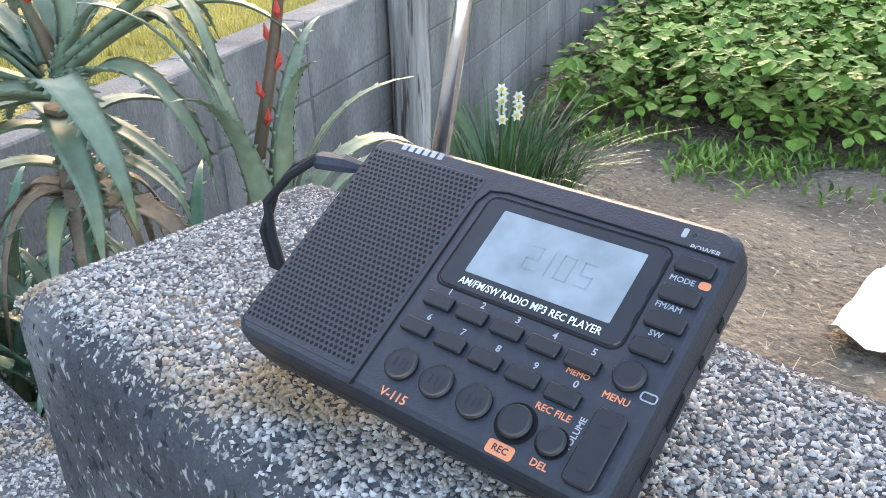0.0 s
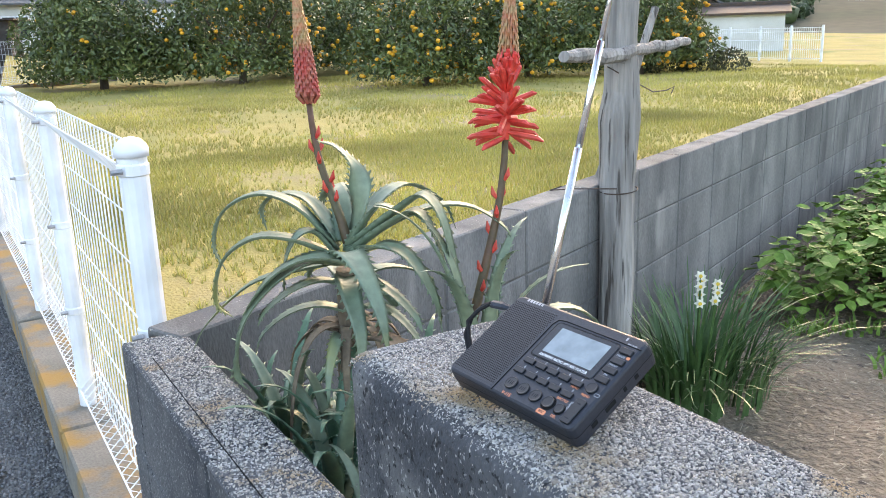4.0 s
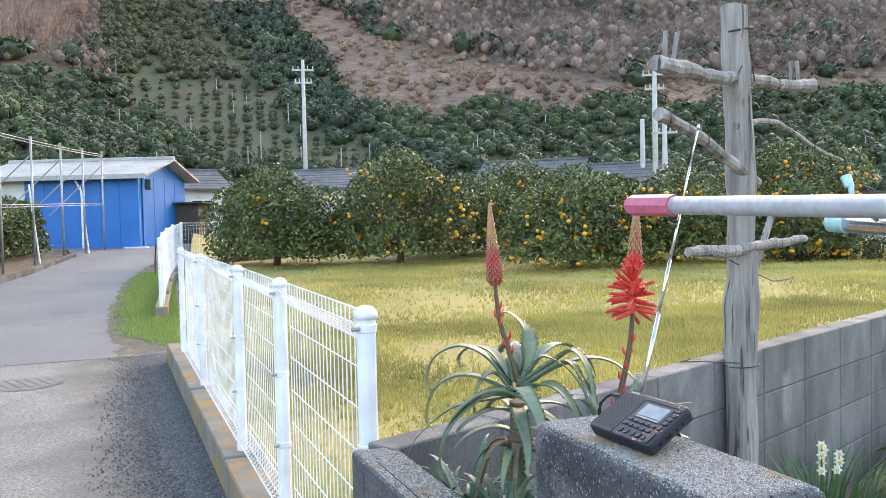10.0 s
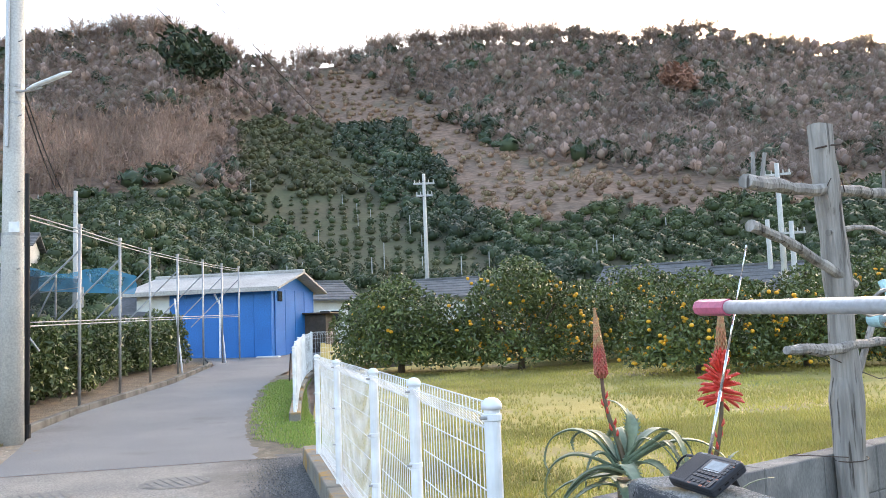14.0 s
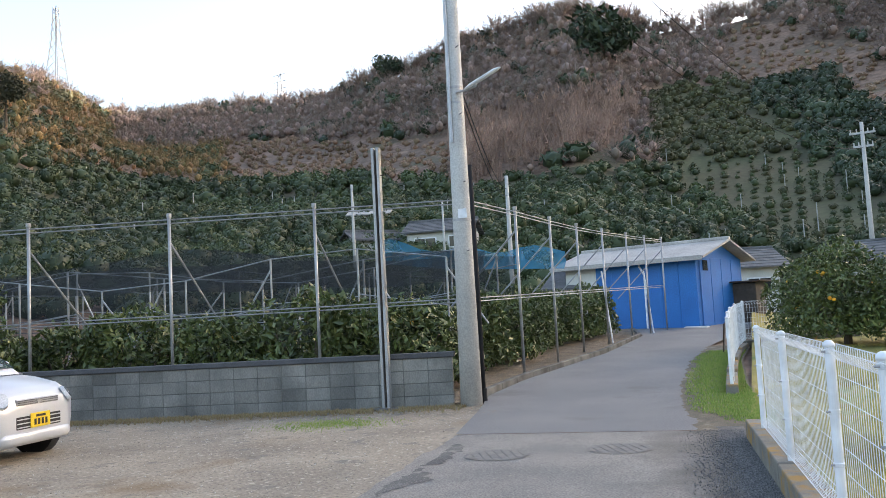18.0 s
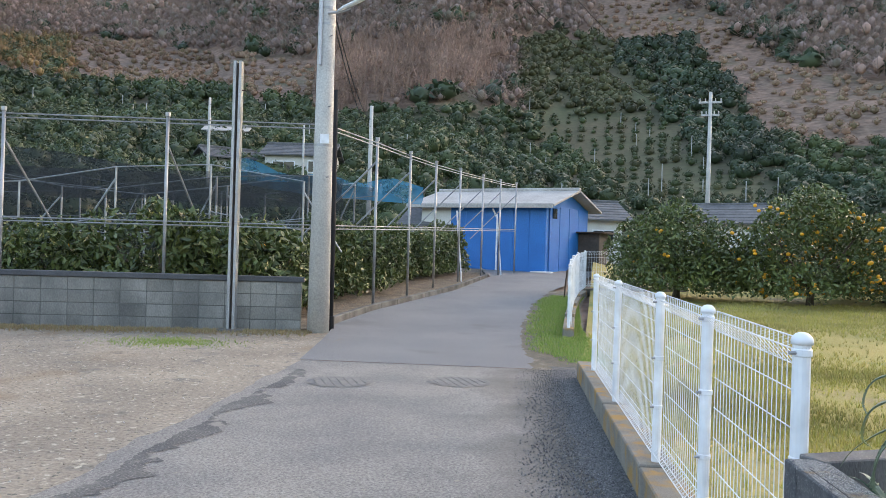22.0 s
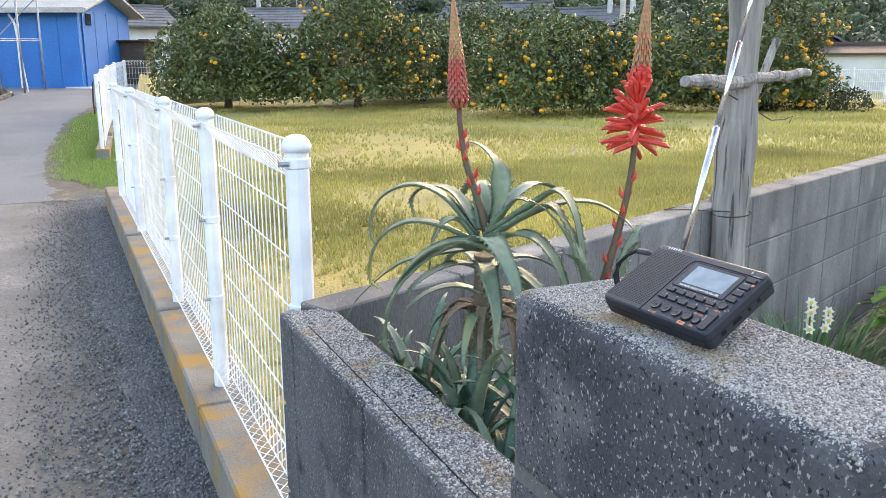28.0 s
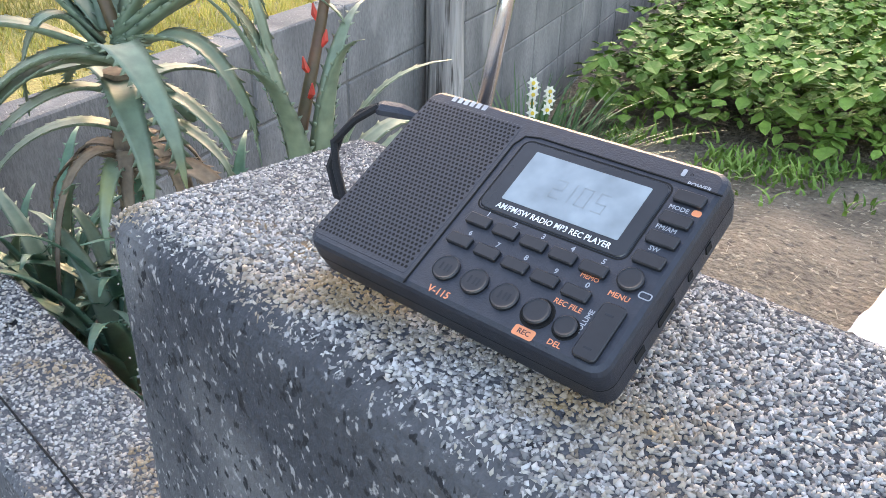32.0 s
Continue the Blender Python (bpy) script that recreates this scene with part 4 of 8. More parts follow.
# sockets along the right side
bm = bmesh.new()
for v, w in ((20, 3.0), (31, 2.4), (45, 9.0), (60, 5.0)):
    add_box(bm, (RW - 0.0002, -(v + w / 2) * 0.001, -0.0125), (RW + 0.0007, -(v - w / 2) * 0.001, -0.0095))
part("sockets", bm, M_HOLE, radio, "dark sockets in the side")
# telescopic antenna from the back left, leaning back
A0, A1 = Vector((0.1291, 0.6371, 1.1177)), Vector((0.1169, 0.7507, 1.4953))
inv = RADIO.inverted()
ant = None
secs = [(0.0, 0.33, 0.0030), (0.33, 0.52, 0.0025), (0.52, 0.70, 0.0020), (0.70, 0.86, 0.0016), (0.86, 1.0, 0.0012)]
for a, b, r in secs:
    s = part("antenna_section", tube([inv @ A0.lerp(A1, a), inv @ A0.lerp(A1, b)], r, 20), M_CHROME, radio, "chrome telescopic antenna section", smooth=True)
part("antenna_tip", tube([inv @ A0.lerp(A1, 0.995), inv @ A0.lerp(A1, 1.0), inv @ A0.lerp(A1, 1.012)], [0.0018, 0.0024, 0.0018], 12), M_CHROME, radio)
part("antenna_hinge", tube([inv @ A0.lerp(A1, -0.012), inv @ A0.lerp(A1, 0.02)], 0.0042, 10), M_BLACK, radio)
# folding stand that carries the back edge
part("kickstand", box((0.035, -0.010, -0.050), (0.082, -0.007, -RT + 0.002), 0.0008), M_BLACK, radio)
# wrist strap with its clip
clip = part("strap_clip", tube([(-0.0015, -0.012, -0.004), (-0.007, -0.0135, -0.002), (-0.015, -0.0155, -0.001), (-0.0165, -0.016, -0.001)], [0.0022, 0.0036, 0.0036, 0.0028], 8, 0.6), M_BLACK, radio, "smooth plastic strap clip")
for off in (0.0, 0.004):
    pts = [(-0.016, -0.016, 0.0), (-0.023, -0.020 - off, -0.002), (-0.029, -0.029 - off, -0.007), (-0.029 + off, -0.040, -0.014), (-0.022 + off, -0.047, -0.020), (-0.010, -0.046 - off, -0.022), (0.004, -0.040, -0.020)]
    bm = bmesh.new()
    add_tube(bm, pts, 0.0016, 7)
    part("strap_cord", bm, M_CORD, radio, "braided black wrist strap")

# ---- aloes in the planter ----
M_ALOE = mat("aloe_leaf", (0.215, 0.26, 0.165), 0.45, var=(0.14, 0.195, 0.13), scale=9, fine=70, spots=(((0.26, 0.27, 0.10), 6, 0.62, 0.1),))
M_ALOE_DARK = mat("young_aloe_leaf", (0.07, 0.15, 0.105), 0.42, var=(0.11, 0.20, 0.10), scale=14, fine=90)
M_DEAD = mat("withered_leaf", (0.23, 0.175, 0.12), 0.85, var=(0.12, 0.09, 0.065), scale=20, fine=120)
M_STALK = mat("flower_stalk", (0.12, 0.055, 0.03), 0.6, var=(0.085, 0.075, 0.03), scale=15)
M_RED = mat("aloe_flower", (0.62, 0.04, 0.03), 0.45, var=(0.62, 0.08, 0.05), scale=40)
M_BUDRED = mat("red_aloe_bud", (0.42, 0.06, 0.045), 0.5, var=(0.36, 0.12, 0.07), scale=50)
M_BUD = mat("aloe_bud", (0.45, 0.15, 0.07), 0.5, var=(0.36, 0.24, 0.10), scale=60)
M_PLANTER_SOIL = mat("planter_soil", (0.09, 0.07, 0.05), 0.95, bump=0.01)


def bezier(p0, p1, p2, p3, n):
    out = []
    for i in range(n + 1):
        t = i / n
        out.append(p0 * (1 - t) ** 3 + p1 * 3 * t * (1 - t) ** 2 + p2 * 3 * t * t * (1 - t) + p3 * t ** 3)
    return out


def spline(pts, n):
    """A smooth line through the given points."""
    q = [Vector(p) for p in pts]
    q = [q[0] * 2 - q[1]] + q + [q[-1] * 2 - q[-2]]
    out = []
    for a, b, c, d in zip(q, q[1:], q[2:], q[3:]):
        for k in range(n):
            t = k / n
            out.append(b + (c - a) * (t * 0.5) + (a * 2 - b * 5 + c * 4 - d) * (t * t * 0.5) + (b * 3 - a - c * 3 + d) * (t ** 3 * 0.5))
    return out + [q[-2]]


def aloe_leaf(parent, p0, p1, p2, p3, width, material, curl=0.0, rng=random, name="leaf", n=14):
    pts = bezier(Vector(p0), Vector(p1), Vector(p2), Vector(p3), n)
    if curl:
        d = (pts[-1] - pts[-2]).normalized()
        for k in range(4):
            d = (d + Vector((0, 0, -1)) * curl).normalized()
            pts.append(pts[-1] + d * (0.018 - 0.003 * k))
    return fleshy(parent, pts, width, material, name)


def fleshy(parent, pts, width, material, name="leaf"):
    """A fleshy leaf along a curve: hollow above, round below, with teeth along both edges."""
    bm = bmesh.new()
    rings, side = [], None
    m = len(pts) - 1
    for i, p in enumerate(pts):
        d = (pts[min(i + 1, m)] - pts[max(i - 1, 0)]).normalized()
        s = d.cross(Vector((0, 0, 1)))
        s = s.normalized() if s.length > 0.05 else side
        if side is not None and s.dot(side) < 0:
            s = -s
        side = s if side is None else (side * 0.5 + s * 0.5).normalized()
        up = side.cross(d).normalized()
        f = i / m
        w = width * 0.74 * (1 - f) ** 0.85 * (0.82 + 0.18 * min(1, f * 6)) * 0.5 + 0.0012
        th = w * (0.42 - 0.15 * f)
        rings.append([p + side * (w * a) + up * (th * b) for a, b in ((-1, 0.35), (-0.55, -0.05), (0, -0.22), (0.55, -0.05), (1, 0.35), (0.6, -0.62), (0, -0.95), (-0.6, -0.62))])
        if 0 < i < m - 1:
            for sgn in (-1, 1):
                q = p + side * (w * sgn) + up * (th * 0.35)
                h = width * 0.085
                a, b = bm.verts.new(q - d * h * 0.8), bm.verts.new(q + d * h * 0.6)
                c, e2 = bm.verts.new(q + side * sgn * h * 1.2 + d * h * 0.9), bm.verts.new(q - up * h * 0.5)
                for tri in ((a, b, c), (a, c, e2), (b, e2, c)):
                    bm.faces.new(tri)
    vs = [[bm.verts.new(q) for q in r] for r in rings]
    for a, b in zip(vs, vs[1:]):
        for k in range(8):
            bm.faces.new((a[k], a[(k + 1) % 8], b[(k + 1) % 8], b[k]))
    bm.faces.new(vs[0][::-1])
    bm.faces.new(vs[-1])
    bmesh.ops.recalc_face_normals(bm, faces=bm.faces)
    return part(name, bm, material, parent, smooth=True)


VR, VL, VC = Vector((0.60, 0.80, 0)), Vector((-0.60, -0.80, 0)), Vector((0.80, -0.60, 0))
UP = Vector((0, 0, 1))


def arch(parent, base, out, reach, peak, drop, width, material, curl=0.0, name="leaf"):
    """A leaf that leaves its base, rises by peak, and bends over to end drop below the base at the distance reach."""
    o = Vector(out).normalized()
    b = Vector(base)
    return aloe_leaf(parent, b, b + o * reach * 0.30 + UP * peak * 1.15, b + o * reach * 0.85 + UP * peak * 1.15, b + o * reach - UP * drop, width, material, curl, name=name)


big = thing("aloe_plant", Matrix.Identity(4), "large aloe with toothed arching leaves and a red flower spike", "aloe plant", "aloe plants")
C1 = Vector((-0.595, 0.82, 0.937))
part("stem", tube([(-0.60, 0.83, 0.45), (-0.605, 0.82, 0.75), C1 + UP * 0.03], [0.016, 0.018, 0.02], 8), M_DEAD, big, "stem wrapped in withered leaf bases")
# each leaf: width, then steps of (aside, up, forward) in centimetres from the heart of the rosette
for w, line in (
        (4.0, ((-1, 2, 0), (-7, 9, 1), (-13, 11, 1), (-18.5, 8.5, 2), (-20.5, 3, 2), (-19, -1, 2))),
        (3.6, ((-1, 3, -1), (-6, 9, -3), (-11, 10, -4), (-14.5, 7.5, -5), (-14, 3.5, -5))),
        (4.4, ((-1, 1, 1), (-7, 4.5, 4), (-13, 5, 5), (-18, 1.5, 6), (-19.5, -5, 6), (-17, -7.5, 6))),
        (4.6, ((-1, 0, 1), (-5, 1.5, 6), (-10, -1.5, 9), (-14, -7, 11), (-15.5, -15, 11), (-14, -18, 10))),
        (3.4, ((-1, 0, 0), (-8, -1, 2), (-15, -3, 3), (-22, -9, 4), (-25, -14, 4))),
        (5.4, ((0, 1, 2), (2, 3.5, 8), (5, 2, 13), (8, -3, 17), (9, -9, 18))),
        (5.0, ((1, 1, 1), (6, 4, 6), (11, 3, 9), (15, -3, 11), (16, -10, 11))),
        (4.4, ((1, 2, 0), (7, 6, 1), (14, 8.5, 0), (20, 8, -1), (25, 4.5, -1), (26, 1, -1))),
        (4.6, ((1, 2, 1), (8, 7, 3), (12, 8.5, 4), (15, 4, 5), (17, -5, 5))),
        (4.8, ((1, 3, 1), (9, 9, 3), (13, 11, 4), (16, 7, 5), (18, -3, 6), (19, -9, 6))),
        (4.2, ((0, 3, -1), (5, 9, -6), (9, 10, -11), (14, 6, -15), (16, 1, -16))),
        (4.0, ((0, 3, -1), (-2, 9, -7), (-4, 10, -12), (-7, 7, -16), (-8, 2, -17))),
        (5.0, ((1, 2, 0), (2.5, 9, -1), (2, 14, -2), (-1, 17.5, -2), (-4, 18.5, -2))),
        (4.2, ((1, 2, 1), (3, 6, 2), (5.5, 9, 2), (8, 8.5, 2), (9, 6.5, 2))),
        (3.8, ((-1, 1, 1), (-4, 5, 2), (-6.5, 5, 4), (-8.5, 1, 5), (-9, -5, 5))),
        (5.6, ((8, -6, 3), (3.5, 0, 5), (-2.5, 2.5, 7), (-8, 1, 8), (-12.3, -3, 9), (-15, -8.4, 9), (-16, -12, 9))),
        (4.4, ((0, -2, 1), (2, -3, 8), (4, -8, 12), (4, -15, 13)))):
    pts = [C1 + UP * 0.045 + (VR * a + UP * u + VC * c) * 0.01 for a, u, c in line]
    fleshy(big, spline(pts, 5), w * 0.0132, M_ALOE)
# lower rings of older leaves that hide the short stem
for ring, (count, depth, reach, drop) in enumerate(((4, 4.0, 1.1, 0.35), (3, 8.5, 0.9, 0.55), (4, 13, 0.6, 0.8))):
    for k in range(count):
        a = k * 6.283 / count + ring * 0.4 + random.uniform(-0.2, 0.2)
        o = Vector((math.cos(a), math.sin(a), 0))
        s = reach * random.uniform(0.8, 1.15)
        h = C1 + UP * (0.045 - 0.01 * depth)
        pts = [h, h + o * 0.05 * s + UP * 0.018, h + o * 0.10 * s + UP * 0.012, h + o * 0.145 * s - UP * 0.03 * drop, h + o * 0.16 * s - UP * 0.09 * drop]
        fleshy(big, spline(pts, 4), 0.046, M_ALOE if ring < 2 or k % 2 else M_DEAD, "leaf" if ring < 2 or k % 2 else "withered_leaf")
for k in range(7):
    a = k * 0.9 + 0.3
    o = Vector((math.cos(a), math.sin(a), 0))
    arch(big, C1 - UP * 0.06 + o * 0.02, o, 0.06 + 0.02 * (k % 3), 0.01, 0.11 + 0.03 * (k % 3), 0.03, M_DEAD, 0.1, "withered_leaf")
arch(big, C1 + VC * 0.07 + VR * 0.03 - UP * 0.06, VR * 0.8 + VC * 0.6, 0.14, 0.02, 0.06, 0.055, M_DEAD, 0.3, "withered_leaf")


def flower_spike(parent, base, tip, opened, r):
    """A stalk with bracts and a tapering head of buds; the lowest flowers of an opened head stand out."""
    b, t = Vector(base), Vector(tip)
    d = (t - b)
    h0 = 0.58 if not opened else 0.60
    up = (d.normalized() * 0.35 + UP * 0.65).normalized()
    end = t - up * (d.length * (1 - h0))
    stalk = bezier(b, b.lerp(end, 0.35) + UP * 0.02, end - up * 0.13, end, 12)
    part("flower_stalk", tube(stalk, [0.0085 - 0.0035 * i / 12 for i in range(13)], 8), M_STALK, parent, smooth=True)
    for i in range(9):
        f = 0.35 + 0.6 * i / 9
        p = stalk[int(f * 12)]
        a = i * 2.4
        o = Vector((math.cos(a), math.sin(a), 0))
        part("bract", tube([p + o * 0.004, p + o * 0.010 + UP * 0.008, p + o * 0.012 + UP * 0.02], [0.003, 0.0042, 0.0008], 5), M_RED, parent)
    axis = t - end
    s0 = stalk[-1]
    rows = 26
    buds, reds = bmesh.new(), bmesh.new()
    for j in range(rows):
        f = j / rows
        for k in range(9):
            a = k * 2 * math.pi / 9 + j * 0.35
            o = Vector((math.cos(a), math.sin(a), 0))
            p = s0 + axis * f
            rr = r * (1 - f ** 1.4) * 0.9 + 0.002
            if opened and f < 0.40:
                if k > 6:
                    continue
                a += random.uniform(-2, 2)
                o = Vector((math.cos(a), math.sin(a), 0))
                p = p + axis * random.uniform(-0.01, 0.08)
                g = f / 0.40
                ln = (0.056 - 0.026 * g * g) * random.uniform(0.8, 1.1)
                dirn = (o * (1 - 0.6 * g) + UP * (-0.42 + 2.0 * g + random.uniform(-0.3, 0.3))).normalized()
                q = p + o * 0.005
                fl = bmesh.new()
                add_tube(fl, [q, q + dirn * ln * 0.35, q + dirn * ln * 0.85, q + dirn * ln - UP * 0.003], [0.0030, 0.0047, 0.0044, 0.0016], 6)
                part("flower", fl, M_RED, parent)
            else:
                q = p + o * rr * 0.45
                tgt = reds if (not opened and f < 0.42) or (opened and f < 0.5) else buds
                add_tube(tgt, [q, p + o * rr + axis.normalized() * 0.012, p + o * rr * 0.8 + axis.normalized() * 0.026], [0.003, 0.0036 * (1 - 0.5 * f), 0.0006], 4)
    add_tube(buds, [s0 + axis * (0.40 if opened else 0.0), s0 + axis * 0.97], [r * 0.5, 0.001], 6)
    if opened:
        add_tube(reds, [s0, s0 + axis * 0.42], [0.006, r * 0.5], 6)
    part("bud_head", reds, M_RED if opened else M_BUDRED, parent, "dense red unopened buds")
    part("bud_spike", buds, M_BUD, parent, "closed orange-green buds")


flower_spike(big, C1 + UP * 0.06 + VR * 0.005, (-0.707, 0.813, 1.393), False, 0.017)

right_aloe = thing("aloe_plant", Matrix.Identity(4), "aloe behind the pillar with an opened scarlet flower", "aloe plant", "aloe plants")
C2 = Vector((-0.40, 0.94, 0.80))
part("stem", tube([(-0.40, 0.95, 0.4), C2], [0.025, 0.028], 8), M_DEAD, right_aloe)
for out, reach, rise_, w in ((VL * 1 + VC * 0.3, 0.12, 0.30, 0.058), (VL * 1 - VC * 0.4, 0.09, 0.27, 0.05), (VL * 0.5 + VC * 1.0, 0.12, 0.23, 0.055), (VR * 0.5 + VC * 0.6, 0.07, 0.24, 0.05), (VR * 1.0, 0.12, 0.20, 0.05), (VR * 0.5 - VC * 1, 0.12, 0.24, 0.05)):
    o = Vector(out).normalized()
    aloe_leaf(right_aloe, C2 + o * 0.01, C2 + o * 0.02 + UP * rise_ * 0.45, C2 + o * reach * 0.45 + UP * rise_ * 0.95, C2 + o * reach * 1.3 + UP * rise_ * 0.98, w, M_ALOE)
for out, reach, peak, drop in ((VR * 1 + VC * 0.5, 0.20, 0.12, 0.03), (VR * 1 - VC * 0.3, 0.22, 0.14, 0.0), (VC * 1 + VR * 0.3, 0.17, 0.10, 0.05)):
    arch(right_aloe, C2, out, reach, peak, drop, 0.05, M_ALOE, 0.35)
flower_spike(right_aloe, C2 - VR * 0.03 + UP * 0.02, (-0.488, 1.066, 1.40), True, 0.023)

arch(right_aloe, (-0.14, 0.80, 0.98), VR * 1.0 + VC * 0.1, 0.10, 0.05, 0.0, 0.03, M_ALOE, 0.4)
for cx, cy, cz, sc in ((-0.68, 0.735, 0.62, 1.3), (-0.50, 0.74, 0.62, 1.35), (-0.36, 0.735, 0.60, 1.1), (-0.76, 0.70, 0.60, 0.9), (-0.20, 0.74, 0.62, 0.9), (-0.58, 0.69, 0.60, 0.9), (-0.57, 0.775, 0.64, 1.15), (-0.45, 0.85, 0.64, 1.3)):
    young = thing("young_aloe", pose(cx, cy, cz), "young aloe rosette with short dark toothed leaves", "aloe plant", "young aloes")
    for k in range(13):
        a = k * 2.4
        o = Vector((math.cos(a), math.sin(a), 0))
        ln = (0.085 + 0.04 * random.random()) * sc
        up = (0.19 - 0.009 * k) * sc
        aloe_leaf(young, o * 0.008, o * ln * 0.2 + UP * up * 0.5, o * ln * 0.6 + UP * up * 0.95, o * ln * 1.15 + UP * up * (1.0 - 0.03 * k), 0.038 * sc, M_ALOE_DARK if k % 4 else M_ALOE, n=10)
bm = bmesh.new()
bmesh.ops.create_grid(bm, x_segments=8, y_segments=8, size=1)
for v in bm.verts:
    v.co = Vector((-0.42 + v.co.x * 0.46, 0.90 + v.co.y * 0.28, 0.52 + 0.03 * noise.noise(v.co * 4)))
tagged(finish(bm, "planter_soil", M_PLANTER_SOIL, smooth=True), "dark soil in the planter", "soil", kind="structure")

# ---- weathered post with branches and drying poles ----
def driftwood(pts, radii, sides=10, rough=0.12, seed=0):
    bm = bmesh.new()
    fine, rad = [], []
    for (p, q), (a, b) in zip(zip(pts, pts[1:]), zip(radii, radii[1:])):
        for k in range(5):
            fine.append(Vector(p).lerp(Vector(q), k / 5))
            rad.append(a + (b - a) * k / 5)
    fine.append(Vector(pts[-1]))
    rad.append(radii[-1])
    add_tube(bm, fine, rad, sides)
    for v in bm.verts:
        q = noise.noise_vector(v.co * Vector((16, 16, 7)) + Vector((seed, 0, 0)))
        v.co += q * (sum(radii) / len(radii)) * rough
    return bm


post = thing("wooden_post", Matrix.Identity(4), "weathered grey wooden post with branches wired across it", "post")
part("trunk", driftwood([(-1.45, 2.19, -0.2), (-1.455, 2.195, 0.7), (-1.468, 2.21, 1.02), (-1.47, 2.215, 1.12), (-1.46, 2.205, 1.4), (-1.455, 2.2, 1.62), (-1.455, 2.195, 1.72), (-1.442, 2.17, 1.95), (-1.437, 2.16, 2.135)], [0.058, 0.055, 0.066, 0.056, 0.05, 0.057, 0.052, 0.052, 0.049], 14, 0.18), M_WOOD, post, "split grey trunk")
part("crossbar", driftwood([(-1.215, 1.655, 1.865), (-1.33, 1.93, 1.855), (-1.45, 2.2, 1.875), (-1.6, 2.56, 1.885), (-1.70, 2.80, 1.905)], [0.030, 0.026, 0.023, 0.022, 0.029], 10, 0.42, 3), M_WOOD, post)
part("crossbar", driftwood([(-1.25, 1.80, 1.245), (-1.34, 2.0, 1.235), (-1.42, 2.2, 1.24), (-1.55, 2.48, 1.25), (-1.63, 2.69, 1.262)], [0.016, 0.025, 0.02, 0.019, 0.014], 10, 0.5, 5), M_WOOD, post, "gnarled split branch")
part("branch", driftwood([(-1.225, 1.665, 1.705), (-1.30, 1.85, 1.66), (-1.39, 2.1, 1.56), (-1.455, 2.28, 1.485)], [0.022, 0.019, 0.021, 0.017], 9, 0.42, 8), M_WOOD, post, "slanting branch")
part("branch", driftwood([(-1.42, 2.15, 1.695), (-1.5, 2.34, 1.725), (-1.56, 2.48, 1.73), (-1.64, 2.66, 1.69), (-1.73, 2.88, 1.63), (-1.82, 3.1, 1.60)], [0.014, 0.012, 0.010, 0.0095, 0.009, 0.006], 8, 0.4, 11), M_WOOD, post, "thin drooping branch")
for p, q in (((-1.235, 1.70, 1.875), (-1.262, 1.725, 1.98)), ((-1.275, 1.76, 1.87), (-1.285, 1.79, 1.985)), ((-1.63, 2.62, 1.89), (-1.625, 2.615, 1.99)), ((-1.66, 2.69, 1.89), (-1.645, 2.665, 1.995))):
    part("peg", driftwood([p, q], [0.009, 0.008], 6, 0.2), M_WOOD, post)
part("prop", driftwood([(-1.60, 2.02, 0.35), (-1.62, 2.35, 1.0), (-1.63, 2.52, 1.38)], [0.016, 0.015, 0.014], 7, 0.2, 14), M_WOOD, post, "leaning prop behind the wall")
def wire(pts, r=0.0022):
    bm = bmesh.new()
    add_tube(bm, pts, r, 5)
    return bm
ringp = [(-1.455 + 0.062 * math.cos(a), 2.20 + 0.062 * math.sin(a), 0.80 + 0.005 * math.sin(a)) for a in np.linspace(0, 2 * math.pi, 17)]
part("wire_tie", wire(ringp), M_DARKMETAL, post, "dark wire round the post")
part("wire_tie", wire([(-1.41, 2.15, 0.815), (-1.47, 2.02, 0.823), (-1.50, 1.95, 0.823), (-1.53, 2.02, 0.823)]), M_DARKMETAL, post)
part("wire_tie", wire([(-1.43, 2.12, 1.20), (-1.44, 2.26, 1.14), (-1.53, 2.42, 1.10), (-1.60, 2.56, 1.095), (-1.605, 2.60, 1.105), (-1.58, 2.56, 1.085)]), M_DARKMETAL, post, "loose end of dark wire")
part("wire_tie", wire([(-1.40, 2.13, 1.86), (-1.395, 2.16, 1.91), (-1.41, 2.22, 1.915), (-1.43, 2.25, 1.86)]), M_DARKMETAL, post)
part("wire_tie", wire([(-1.395, 2.10, 2.03), (-1.39, 2.17, 2.045), (-1.40, 2.22, 2.05)], 0.004), M_DARKMETAL, post)

pole1 = thing("drying_pole", Matrix.Identity(4), "grey tubular drying pole with a pink faceted end cap", "pole", "drying poles")
D0, D1 = Vector((0.023, 0.70, 1.391)), Vector((1.75, 0.705, 1.347))
part("tube", tube([D0.lerp(D1, 0.058), D1], 0.0123, 16), M_GREYTUBE, pole1, smooth=True)
part("end_cap", tube([D0, D0.lerp(D1, 0.005), D0.lerp(D1, 0.061)], [0.0105, 0.0153, 0.0153], 8), M_PINK, pole1, "faceted pink plastic end cap")
pole2 = thing("drying_pole", Matrix.Identity(4), "stainless drying pole with an aqua plastic cap", "pole", "drying poles")
E0, E1 = Vector((0.044, 1.067, 1.358)), Vector((1.80, 1.067, 1.245))
part("tube", tube([E0.lerp(E1, 0.012), E1], 0.0150, 20), M_CHROME, pole2, smooth=True)
part("end_cap", tube([E0, E0.lerp(E1, 0.0015), E0.lerp(E1, 0.020), E0.lerp(E1, 0.0205)], [0.0135, 0.0162, 0.0162, 0.015], 20), M_AQUA, pole2, "pale aqua cap")
hook = thing("pole_hook", Matrix.Identity(4), "bent steel hook holding the two drying poles together", "hook")
